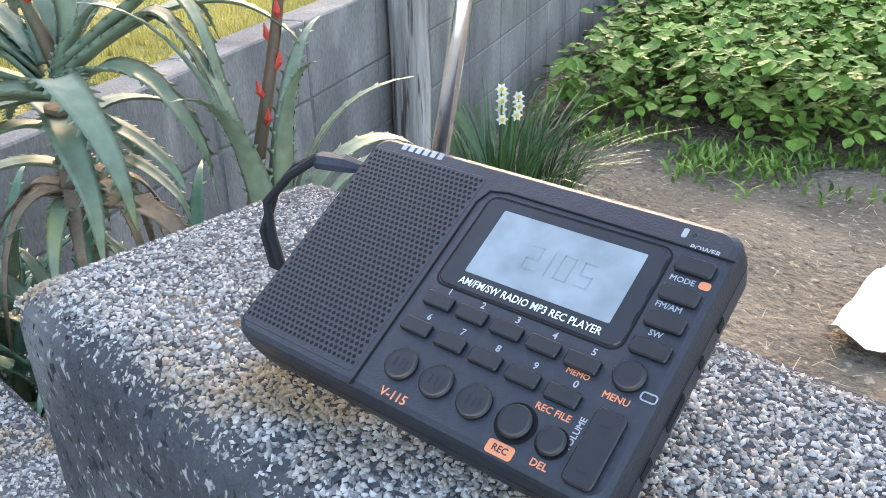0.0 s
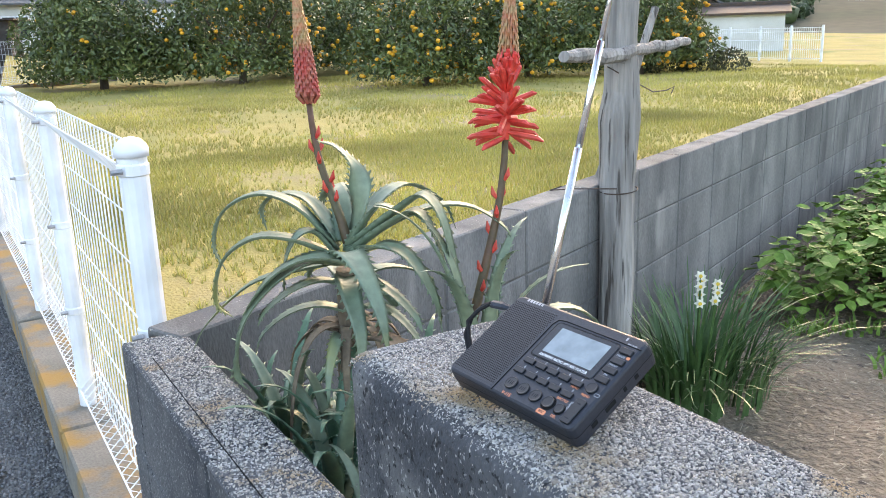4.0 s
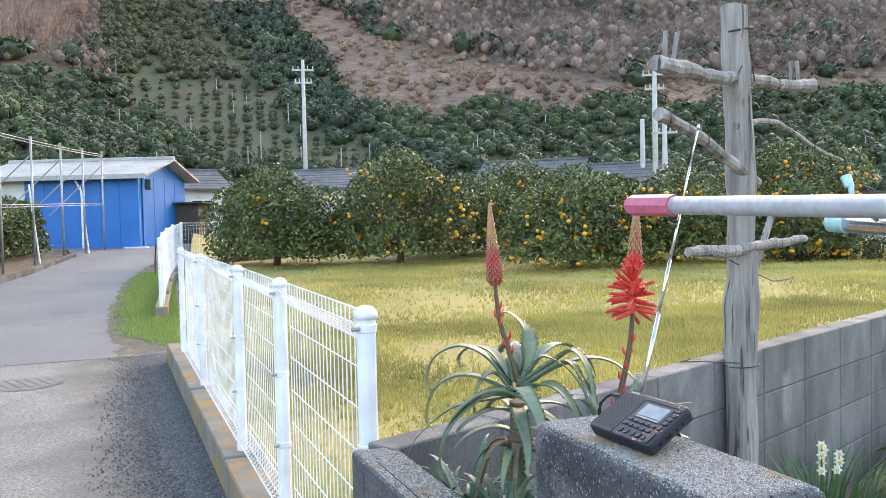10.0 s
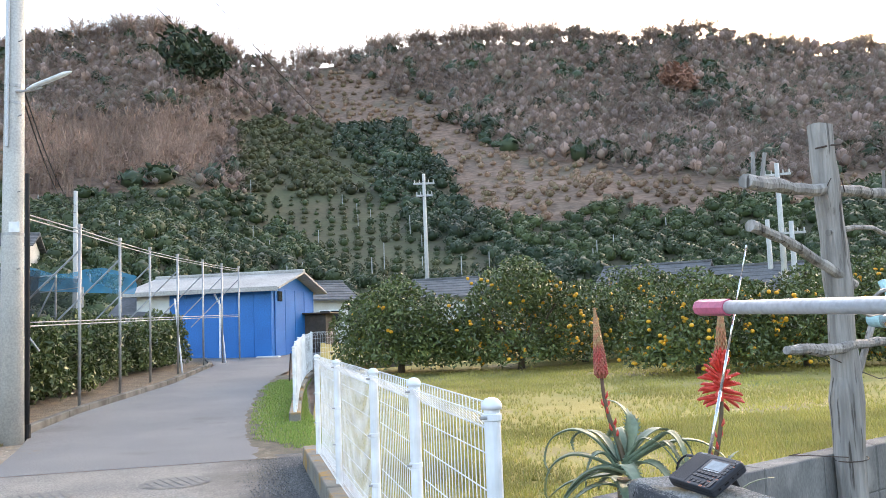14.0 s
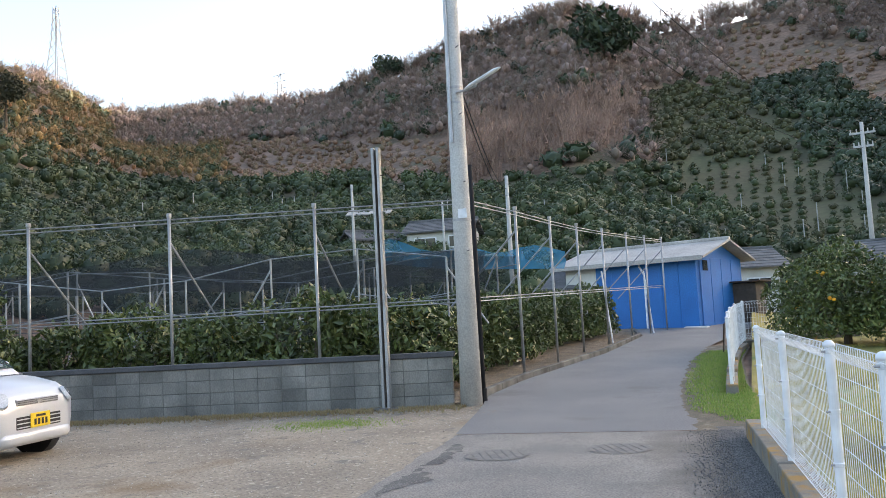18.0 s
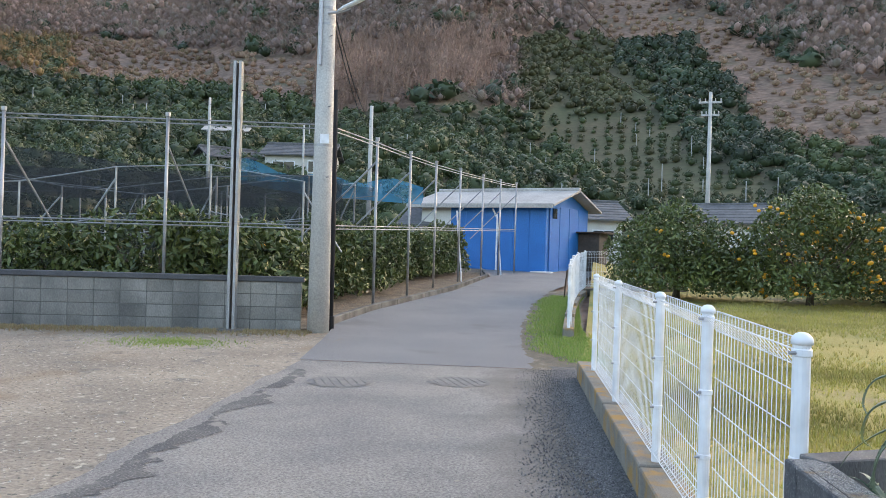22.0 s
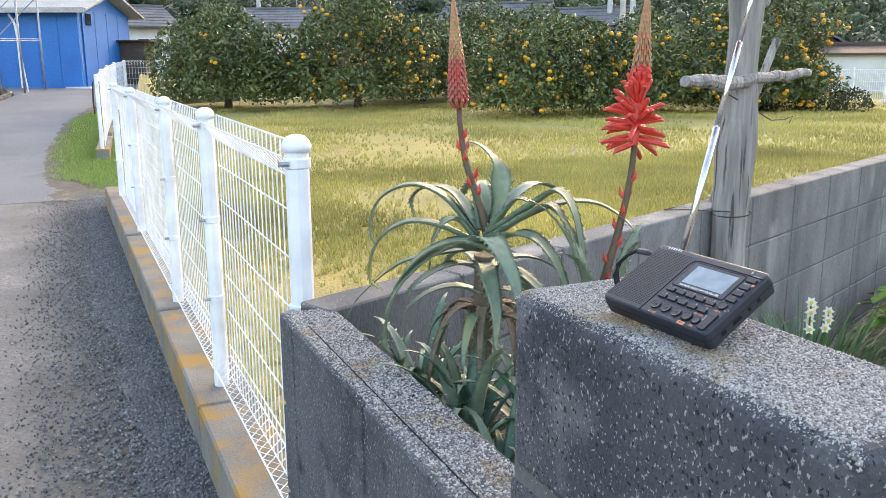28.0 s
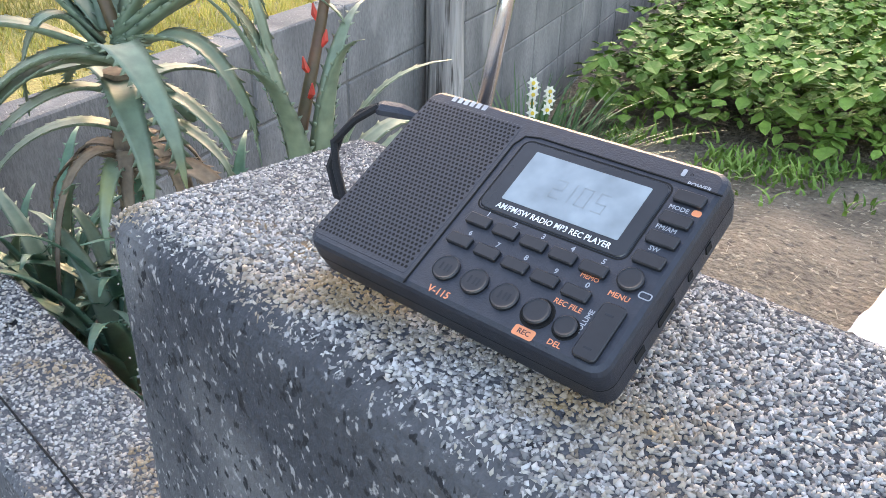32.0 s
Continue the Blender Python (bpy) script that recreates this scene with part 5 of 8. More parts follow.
part("bar", wire([(0.115, 1.067, 1.372), (0.40, 0.76, 1.366), (0.424, 0.731, 1.369), (0.438, 0.729, 1.372), (0.445, 0.728, 1.381), (0.450, 0.729, 1.392), (0.460, 0.731, 1.399), (0.470, 0.734, 1.401), (0.481, 0.74, 1.397), (0.488, 0.745, 1.385)], 0.0032), M_STEEL, hook)
part("tip_cap", tube([(0.069, 1.088, 1.366), (0.067, 1.088, 1.412), (0.064, 1.088, 1.414), (0.056, 1.088, 1.431)], [0.004, 0.0045, 0.0072, 0.0085], 8), M_AQUA, hook, "aqua tip cap")
part("upright", tube([(1.74, 1.067, -0.0), (1.74, 1.067, 1.235)], 0.016, 10), M_STEEL, pole2, "grey prop under the far end")
stand = thing("pole_stand", Matrix.Identity(4), "upright steel stand carrying the drying poles", "stand")
part("upright", tube([(1.72, 0.705, 0.0), (1.72, 0.705, 1.333)], 0.016, 10), M_STEEL, stand)
part("foot", box((1.55, 0.60, 0.0), (1.89, 0.88, 0.06), 0.01), M_CONCRETE, stand)

# ---- daffodils, vegetable bed ----
M_BLADE = mat("daffodil_leaf", (0.055, 0.125, 0.035), 0.5, var=(0.085, 0.16, 0.05), scale=10, rnd=0.1)
M_PETAL = mat("white_petal", (0.82, 0.80, 0.68), 0.6)
M_CUP = mat("yellow_cup", (0.80, 0.55, 0.05), 0.5)


def blade(bm, base, direction, length, width, droop):
    b, o = Vector(base), Vector(direction)
    s = o.cross(UP)
    s = s.normalized() if s.length > 0.01 else Vector((1, 0, 0))
    prev = None
    for i in range(6):
        f = i / 5
        p = b + o * (length * droop * f * f) + UP * (length * (f - 0.45 * droop * f * f))
        w = width * (1 - f ** 2) * 0.5 + 0.0006
        cur = (bm.verts.new(p - s * w), bm.verts.new(p + s * w))
        if prev:
            bm.faces.new((prev[0], prev[1], cur[1], cur[0]))
        prev = cur


daff = thing("daffodil_clump", pose(-1.39, 2.52, 0.02) @ Matrix.Scale(1.08, 4), "clump of strap-leaved daffodils in flower at the wall's foot", "daffodils")
bm = bmesh.new()
for i in range(330):
    a = random.uniform(0, 6.28)
    rr = 0.24 * math.sqrt(random.random())
    o = Vector((math.cos(a + random.uniform(-.5, .5)), math.sin(a + random.uniform(-.5, .5)), 0))
    blade(bm, (rr * math.cos(a) * 1.0, rr * math.sin(a) * 1.1, 0), o, random.uniform(0.28, 0.46), 0.010, random.uniform(0.2, 0.95))
part("leaves", bm, M_BLADE, daff, "dense strap leaves")
for i, (px, py, pz) in enumerate(((0.10, -0.10, 0.45), (0.11, -0.11, 0.42), (0.09, -0.08, 0.43), (0.10, -0.10, 0.39), (0.10, -0.02, 0.41), (0.11, -0.03, 0.385), (0.09, -0.01, 0.39), (0.11, -0.04, 0.36), (0.12, -0.12, 0.37))):
    part("flower_stem", tube([(px * 0.3, py * 0.3, 0), (px * 0.8, py * 0.8, pz * 0.6), (px, py, pz)], 0.003, 5), M_BLADE, daff)
    bm = bmesh.new()
    c = Vector((px, py, pz))
    f = Vector((0.7, -0.6, 0.1)).normalized()
    u = f.cross(UP).normalized()
    w = u.cross(f)
    for k in range(6):
        a = k * math.pi / 3
        d = u * math.cos(a) + w * math.sin(a)
        e2 = u * math.cos(a + 1.57) + w * math.sin(a + 1.57)
        bm.faces.new([bm.verts.new(q) for q in (c, c + d * 0.009 + e2 * 0.006, c + d * 0.019 + f * 0.001, c + d * 0.009 - e2 * 0.006)])
    fl = part("petals", bm, M_PETAL, daff, "white petals")
    part("cup", tube([c, c + f * 0.007], [0.0035, 0.006], 8), M_CUP, fl, "yellow cup")

M_VEG = mat("vegetable_leaf", (0.085, 0.165, 0.028), 0.6, var=(0.19, 0.30, 0.055), scale=7, fine=45, rnd=0.2, spec=0.25)


def veg_leaf(bm, base, o, length, lift, droop, width):
    """A lobed leaf on a bending midrib."""
    b, o = Vector(base), Vector(o)
    s = o.cross(UP).normalized()
    n = 6
    for i in range(n + 1):
        f = 0.28 + 0.72 * i / n
        p = b + o * (length * f) + UP * (lift * math.sin(min(1.57, f * 2.0)) - droop * max(0.0, f - 0.4) ** 2 * 2)
        for sg in ((-1, 1) if i < n else (0,)):
            d = (s * sg + o * random.uniform(0.2, 0.7) + UP * random.uniform(-0.9, 0.6)).normalized() if sg else (o + UP * random.uniform(-0.7, 0.3)).normalized()
            e = d.cross(UP).normalized() + UP * random.uniform(-0.3, 0.3)
            w = width * (0.55 + 0.6 * f) * random.uniform(0.8, 1.25) * (1.25 if i == n else 1)
            q = [p, p + d * w * 0.35 + e * w * 0.42, p + d * w * 0.85 + e * w * 0.36, p + d * w * 1.15 - UP * w * 0.15, p + d * w * 0.85 - e * w * 0.36, p + d * w * 0.35 - e * w * 0.42]
            v = [bm.verts.new(x) for x in q]
            m = bm.verts.new(p + d * w * 0.6 - UP * w * 0.10)
            for a, c in zip(v, v[1:] + v[:1]):
                bm.faces.new((a, c, m))


vegs = []
for var in range(3):
    v = thing("daikon_plant", pose(0, 0, -50), "leafy green radish plant growing in a row", "vegetable", "daikon row")
    for k in range(3):
        bm = bmesh.new()
        for j in range(8):
            a = (k * 8 + j) * 2.4 + var
            veg_leaf(bm, (0, 0, 0), (math.cos(a), math.sin(a), 0), random.uniform(0.14, 0.28), random.uniform(0.10, 0.36), random.uniform(0.02, 0.14), random.uniform(0.038, 0.058))
        part("leaves", bm, M_VEG, v)
    vegs.append(v)
k = 0
for row in range(9):
    for col in range(16):
        p = Vector((-1.72, 3.55, 0)) + WALL_D * (row * 0.42) + WALL_N * (0.10 + col * 0.26) + Vector((random.uniform(-.06, .06), random.uniform(-.06, .06), 0))
        m = pose(p.x, p.y, 0.05, 0, 0, random.uniform(0, 360))
        s = random.uniform(0.85, 1.2)
        if k < 3:
            vegs[k].matrix_basis = m
        else:
            copy_thing(vegs[k % 3], m)
        k += 1
# low weeds and straw on the path
bm = bmesh.new()
for i in range(2200):
    u, w = random.uniform(0, 3.4), random.gauss(0, 0.14)
    if noise.noise((u * 2.2, w * 3, 4)) < -0.1:
        continue
    p = Vector((-1.55, 3.22, 0.05)) + WALL_N * u + WALL_D * w - Vector((0, 0.04 * u, 0))
    a = random.uniform(0, 6.28)
    blade(bm, p, (math.cos(a), math.sin(a), 0), random.uniform(0.03, 0.09), 0.014, random.uniform(0.3, 1.0))
stuff(finish(bm, "weeds", M_VEG), "low green weeds at the edge of the bed", "weeds")
M_STRAW = stone_mat("straw", [(0.34, 0.29, 0.21), (0.46, 0.40, 0.29), (0.22, 0.18, 0.13)], 0.9)
n = 1700
pl = np.stack([RNG.uniform(-1.6, 1.6, n), RNG.uniform(1.3, 3.3, n), np.full(n, 0.075)], 1)
ang_ = RNG.uniform(0, 6.28, n)
STRAW_V = np.array([[-1, -0.03, 0], [1, -0.03, 0.05], [1, 0.03, 0.0], [-1, 0.03, 0.05]])
rot = np.zeros((n, 3, 3))
rot[:, 0, 0], rot[:, 0, 1], rot[:, 1, 0], rot[:, 1, 1], rot[:, 2, 2] = np.cos(ang_), -np.sin(ang_), np.sin(ang_), np.cos(ang_), 1
stuff(scatter("straw", STRAW_V, np.array([[0, 1, 2, 3]]), pl, RNG.uniform(0.008, 0.032, n), M_STRAW, RNG, rot), "bits of dry straw on the soil", "straw")

# dry twigs heaped at the wall's far end, a white plastic sheet on the soil
M_TWIG = mat("dry_twigs", (0.24, 0.19, 0.14), 0.9, var=(0.16, 0.125, 0.09), scale=10)
heap = thing("twig_heap", pose(-3.9, 8.6, 0.03), "heap of dry prunings against the block wall", "twigs")
for i in range(70):
    a, b = random.uniform(0, 6.28), random.uniform(0.1, 0.8)
    p = Vector((random.gauss(0.3, 0.35), random.gauss(0, 0.5), 0))
    q = p + Vector((math.cos(a) * 0.5, math.sin(a) * 0.5, b))
    part("twig", tube([p, p.lerp(q, 0.5) + Vector((0, 0, random.uniform(0, 0.15))), q], [0.008, 0.006, 0.002], 4), M_TWIG, heap)
M_SHEET = mat("white_plastic", (0.75, 0.77, 0.8), 0.45)
bm = bmesh.new()
bmesh.ops.create_grid(bm, x_segments=14, y_segments=14, size=0.26)
for v in bm.verts:
    v.co.z = 0.05 + 0.22 * math.exp(-((v.co.x / 0.13) ** 2 + (v.co.y / 0.13) ** 2)) + 0.05 * noise.noise(v.co * 9)
ws = finish(bm, "plastic_sheet", M_SHEET, smooth=True)
ws.matrix_basis = pose(0.02, 2.67, 0.03)
tagged(ws, "crumpled white plastic sheet lying on the soil", "sheet")

# ---- citrus trees ----
M_CITRUS = stone_mat("citrus_foliage", [(0.042, 0.064, 0.018), (0.08, 0.108, 0.03), (0.125, 0.155, 0.042), (0.062, 0.09, 0.025), (0.165, 0.18, 0.055)], 0.45, 1.2)
M_FRUIT = mat("mandarin_peel", (0.80, 0.33, 0.015), 0.45, var=(0.75, 0.42, 0.03), scale=4)
LEAF_V = np.array([[0, -1, 0], [0.42, -0.1, 0.12], [0, 1, -0.1], [-0.42, -0.1, 0.12]])
LEAF_F = np.array([[0, 1, 2], [0, 2, 3]])


def crown_points(lobes, n, rng):
    """Points in the outer shell of a heap of round lobes, and their outward directions."""
    P, D = [], []
    w = np.array([l[3] ** 2 for l in lobes])
    pick = rng.choice(len(lobes), n, p=w / w.sum())
    d = rng.normal(size=(n, 3))
    d /= np.linalg.norm(d, axis=1)[:, None]
    c = np.array([l[:3] for l in lobes])[pick]
    r = np.array([l[3] for l in lobes])[pick]
    f = 1 - 0.42 * rng.random(n) ** 2.0
    bump = np.array([1 + 0.16 * noise.noise(Vector(q) * 3.1 + Vector((float(k), 0, 0))) for q, k in zip(d, pick)])
    return c + d * (r * f * bump)[:, None] * np.array([1, 1, 0.85]), d


def citrus(seed, radius, height, leaves, fruits, leaf=0.055):
    rng = np.random.default_rng(seed)
    ob = thing("citrus_tree", pose(0, 0, -80), "round evergreen citrus tree hung with ripe orange fruit" if fruits else "dense dark evergreen citrus tree", "citrus tree", "citrus trees")
    lobes = [(0, 0, height * 0.55, radius * 0.72)]
    for i in range(13):
        a = i * 2.4 + rng.random()
        rr = radius * rng.uniform(0.45, 0.78)
        lobes.append((rr * math.cos(a), rr * math.sin(a), height * rng.uniform(0.10, 0.86), radius * rng.uniform(0.26, 0.42)))
    lobes.append((0.1, 0, height * 0.86, radius * 0.32))
    for i in range(9):
        a = i * 0.7 + rng.random() * 0.3
        lobes.append((radius * 0.68 * math.cos(a), radius * 0.68 * math.sin(a), height * rng.uniform(0.14, 0.30), radius * rng.uniform(0.28, 0.38)))
    tr = bmesh.new()
    add_tube(tr, [(0, 0, -0.15), (0.03, 0.02, 0.25), (0.02, 0.05, 0.55)], [0.11, 0.09, 0.08], 8)
    part("trunk", tr, M_BARK, ob)
    for i in range(6):
        a = i * 1.05 + rng.random()
        d = Vector((math.cos(a), math.sin(a), 0))
        part("limb", tube([Vector((0.02, 0.03, 0.4)), d * radius * 0.3 + UP * height * 0.32, d * radius * 0.62 + UP * height * 0.58], [0.06, 0.04, 0.015], 6), M_BARK, ob)
    P, D = crown_points(lobes, leaves, rng)
    keep = P[:, 2] > 0.10 + 0.28 * rng.random(len(P))
    P = P[keep]
    cr = scatter("crown", LEAF_V, LEAF_F, P, leaf * rng.uniform(0.7, 1.3, len(P)), M_CITRUS, rng)
    cr.parent = ob
    if fruits:
        Q, E = crown_points(lobes, fruits * 3, rng)
        ok = (Q[:, 2] > 0.25) & (Q[:, 2] < height * 0.82)
        Q, E = Q[ok][:fruits], E[ok][:fruits]
        Q = Q + E * 0.09
        cl = Q[rng.integers(0, len(Q), len(Q) // 2)] + rng.normal(0, 0.07, (len(Q) // 2, 3))
        for k, q in enumerate(np.concatenate([Q, cl])):
            f = new("fruit", FRUIT)
            f.parent = ob
            f.matrix_basis = Matrix.Translation(q) @ Matrix.Diagonal((*([float(rng.uniform(0.85, 1.15))] * 2), float(rng.uniform(0.75, 0.95)), 1))
    return ob


fb = bmesh.new()
bmesh.ops.create_uvsphere(fb, u_segments=10, v_segments=6, radius=0.05)
FRUIT = bpy.data.meshes.new("fruit")
fb.to_mesh(FRUIT)
fb.free()
FRUIT.materials.append(M_FRUIT)
FRUIT.shade_smooth()

t_a = citrus(1, 1.8, 2.45, 15000, 18, 0.064)
t_b = citrus(2, 1.95, 2.85, 15000, 170, 0.064)
t_c = citrus(3, 1.75, 2.25, 12000, 120, 0.064)
t_a.matrix_basis = pose(-20.6, 4.0, lawn_z(-20.6, 4.0))
t_b.matrix_basis = pose(-19.6, 7.0, lawn_z(-19.6, 7.0))
t_c.matrix_basis = pose(-15.6, 9.8, lawn_z(-15.6, 9.8))
for src, x, y, rz in ((t_c, -21.5, 9.6, 70), (t_c, -15.6, 12.6, 140), (t_b, -14.8, 15.4, 200), (t_c, -20.5, 13.5, 30), (t_b, -24, 13, 300), (t_c, -25.5, 9.5, 250), (t_c, -19, 17.5, 10)):
    copy_thing(src, pose(x, y, lawn_z(x, y), 0, 0, rz))

# orchard behind the netting frame: low dense rows
o_a = citrus(5, 1.25, 1.9, 5500, 3, 0.085)
o_b = citrus(6, 1.35, 2.2, 5500, 0, 0.085)
spots = []
for i in range(11):
    spots.append((-13.6 + 0.1 * i * 1.6 + random.uniform(-.2, .2), -4.9 - i * 1.75))
for i in range(8):
    x = -15.0 - i * 1.9
    spots.append((x, table([(-31.4, -2.2), (-22.9, -3.9), (-19, -4.35), (-12, -4.9)], x) + random.uniform(-.2, .2)))
for j in range(1, 5):
    for i in range(9):
        spots.append((-14.0 - 2.7 * j + random.uniform(-.4, .4), -5.6 - 2.0 * i + random.uniform(-.4, .4)))
for k, (x, y) in enumerate(spots):
    m = pose(x, y, rise(x), 0, 0, random.uniform(0, 360)) @ Matrix.Scale(0.66 if k > 18 else 0.93, 4)
    if k == 0:
        o_a.matrix_basis = m
    elif k == 1:
        o_b.matrix_basis = m
    else:
        copy_thing(o_a if random.random() < 0.5 else o_b, m)
# taller tree beside the parked cars
t_l = citrus(8, 1.7, 3.2, 9000, 0, 0.075)
t_l.matrix_basis = pose(-10.9, -13.2, 0)

# lawn grass: tufts, thick near the fence and thin far off
TUFT_V, TUFT_F = [], []
for k in range(5):
    a = k * 1.35
    d, s = np.array([math.cos(a), math.sin(a), 0]), np.array([-math.sin(a), math.cos(a), 0])
    lean = 0.25 + 0.5 * (k % 3) / 2
    i0 = len(TUFT_V)
    TUFT_V += [d * 0.1 - s * 0.09, d * 0.1 + s * 0.09, d * (0.1 + lean) + np.array([0, 0, 1.0])]
    TUFT_F.append([i0, i0 + 1, i0 + 2])
TUFT_V, TUFT_F = np.array(TUFT_V), np.array(TUFT_F)
M_GRASS = stone_mat("grass_blades", [(0.50, 0.41, 0.09), (0.40, 0.37, 0.072), (0.58, 0.455, 0.15), (0.33, 0.325, 0.075), (0.56, 0.435, 0.20)], 0.8, 0.5)


def yaw_turns(n, rng):
    a = rng.uniform(0, 6.28, n)
    r = np.zeros((n, 3, 3))
    r[:, 0, 0], r[:, 0, 1], r[:, 1, 0], r[:, 1, 1], r[:, 2, 2] = np.cos(a), -np.sin(a), np.sin(a), np.cos(a), 1
    return r


def grass(name, n, xr, yr, size, material, label, dens=1.0):
    x = xr[0] + (xr[1] - xr[0]) * RNG.random(n) ** dens
    y = RNG.uniform(yr[0], yr[1], n)
    wx = WALL_P.x - 0.14 + (WALL_D.x / WALL_D.y) * (y - WALL_P.y)
    ok = (x < wx) & (y > 0.72 + 0.10 * np.maximum(0, -9 - x)) & ~((x < -12) & (y < 1.2 + 0.1 * (-12 - x)))
    x, y = x[ok], y[ok]
    thin = np.array([noise.noise((float(a) * 0.35, float(b) * 0.5, 2.0)) for a, b in zip(x, y)])
    ok = RNG.random(len(x)) < np.clip(0.72 + 1.8 * thin, 0.06, 1)
    x, y = x[ok], y[ok]
    z = np.array([lawn_z(float(a), float(b)) for a, b in zip(x, y)])
    return stuff(scatter(name, TUFT_V, TUFT_F, np.stack([x, y, z], 1), size * RNG.uniform(0.6, 1.5, len(x)), material, RNG, yaw_turns(len(x), RNG)), label, "grass")


grass("grass", 60000, (-1.0, -8.0), (0.7, 9.0), 0.036, M_GRASS, "rough yellow-green grass beyond the fence", 1.0)
grass("grass", 60000, (-4.0, -20.0), (0.9, 20.0), 0.05, M_GRASS, "thin yellowed lawn grass under the citrus trees", 1.0)
M_VERGE = stone_mat("verge_blades", [(0.13, 0.24, 0.035), (0.20, 0.34, 0.05), (0.33, 0.40, 0.09), (0.40, 0.36, 0.14)], 0.8)
n = 12000
x = RNG.uniform(-20, -8.4, n)
y = np.array([table(ROAD_R, float(a)) for a in x]) + 1.0 * RNG.beta(1.5, 1.0, n)
ok = y > np.array([table(ROAD_R, float(a)) for a in x]) + 0.75 * np.maximum(0, 1 - (-8.5 - x) / 1.6) + RNG.normal(0.04, 0.07, n) + np.array([0.30 * noise.noise((float(a) * 1.6, float(b) * 1.6, 7.0)) + 0.16 * noise.noise((float(a) * 5.0, float(b) * 5.0, 7.0)) for a, b in zip(x, y)])
stuff(scatter("verge_grass", TUFT_V, TUFT_F, np.stack([x, y, 0.012 + np.array([rise(float(a)) for a in x])], 1)[ok], 0.034 * RNG.uniform(0.5, 1.5, ok.sum()), M_VERGE, RNG, yaw_turns(int(ok.sum()), RNG)), "green verge grass beside the lane", "grass")
n = 5000
y = RNG.uniform(-14, -3.3, n)
x = -11.55 + 0.163 * (-3.6 - y) + np.abs(RNG.normal(0, 0.28, n)) + 0.06
M_DRY = stone_mat("dry_blades", [(0.34, 0.24, 0.12), (0.26, 0.17, 0.09), (0.40, 0.32, 0.18), (0.2, 0.19, 0.07)], 0.9)
stuff(scatter("dry_grass", TUFT_V, TUFT_F, np.stack([x, y, np.full(n, -0.01)], 1), 0.045 * RNG.uniform(0.5, 1.4, n), M_DRY, RNG, yaw_turns(n, RNG)), "dry grass at the foot of the block wall", "grass")

n = 1500
wx, wy = RNG.normal(-9.6, 0.30, n), RNG.normal(-4.85, 0.42, n)
stuff(scatter("lot_weeds", TUFT_V, TUFT_F, np.stack([wx, wy, np.full(n, -0.011)], 1), 0.022 * RNG.uniform(0.5, 1.4, n), M_VERGE, RNG, yaw_turns(n, RNG)), "patch of low green weeds on the parking ground", "weeds")
n = 2600
wy = RNG.uniform(-14, -2.6, n)
wx = -11.5 + 0.163 * (-3.6 - wy) + np.abs(RNG.normal(0, 0.7, n)) + 0.1
M_LITTER = stone_mat("dead_leaves", [(0.20, 0.12, 0.06), (0.30, 0.19, 0.09), (0.13, 0.09, 0.055), (0.36, 0.27, 0.15)], 0.9)
stuff(scatter("dead_leaves", LEAF_V, LEAF_F, np.stack([wx, wy, np.full(n, 0.0)], 1), RNG.uniform(0.012, 0.035, n)[:, None] * np.array([[1, 1, 0.3]]), M_LITTER, RNG, yaw_turns(n, RNG)), "dead leaves blown along the foot of the wall", "leaves")
n = 2400
wx = RNG.uniform(-30, -12, n)
wy = np.array([table(ROAD_L, float(a)) for a in wx]) - 0.3 - np.abs(RNG.normal(0, 0.7, n))
stuff(scatter("dead_leaves", LEAF_V, LEAF_F, np.stack([wx, wy, np.array([rise(float(a)) for a in wx]) + 0.03], 1), RNG.uniform(0.015, 0.045, n)[:, None] * np.array([[1, 1, 0.3]]), M_LITTER, RNG, yaw_turns(n, RNG)), "dead leaves on the orchard soil", "leaves")

# ---- hillside cover ----
def clump(seed, n, flat=0.85, core=0.72, leaf=0.30):
    """A ragged bush: a small dark core in a cloud of leaf flakes."""
    rng = np.random.default_rng(seed)
    V, F = [ICO_V * core * np.array([1, 1, flat])], [ICO_F]
    k = len(ICO_V)
    d = rng.normal(size=(n, 3))
    d /= np.linalg.norm(d, axis=1)[:, None]
    d[:, 2] = np.abs(d[:, 2]) * 1.1 - 0.25
    p = d * rng.uniform(0.72, 1.08, n)[:, None] * np.array([1, 1, flat])
    R = turns(n, rng)
    v = np.einsum("nij,kj->nki", R, LEAF_V * leaf) + p[:, None, :]
    V.append(v.reshape(-1, 3))
    F.append((LEAF_F[None] + k + (np.arange(n) * 4)[:, None, None]).reshape(-1, 3))
    return np.concatenate(V), np.concatenate(F)


def twig_bush(seed, n):
    """A bare bush: thin upright twigs."""
    rng = np.random.default_rng(seed)
    V, F = [], []
    for i in range(n):
        a, b = rng.uniform(0, 6.28), rng.uniform(0.1, 0.75)
        d = np.array([math.cos(a), math.sin(a), 0])
        s = np.array([-math.sin(a), math.cos(a), 0]) * 0.03
        q = d * rng.uniform(0, 0.5)
        top = q + d * b * 0.6 + np.array([0, 0, rng.uniform(0.6, 1.25)])
        k = len(V)
        V += [q - s, q + s, top]
        F.append([k, k + 1, k + 2])
        for j in range(3):
            f = rng.uniform(0.4, 0.95)
            m = q + (top - q) * f
            e = rng.normal(size=3) * 0.28 + np.array([0, 0, 0.18])
            s2 = rng.normal(size=3) * 0.025
            k = len(V)
            V += [m - s2, m + s2, m + e]
            F.append([k, k + 1, k + 2])
    return np.array(V), np.array(F)


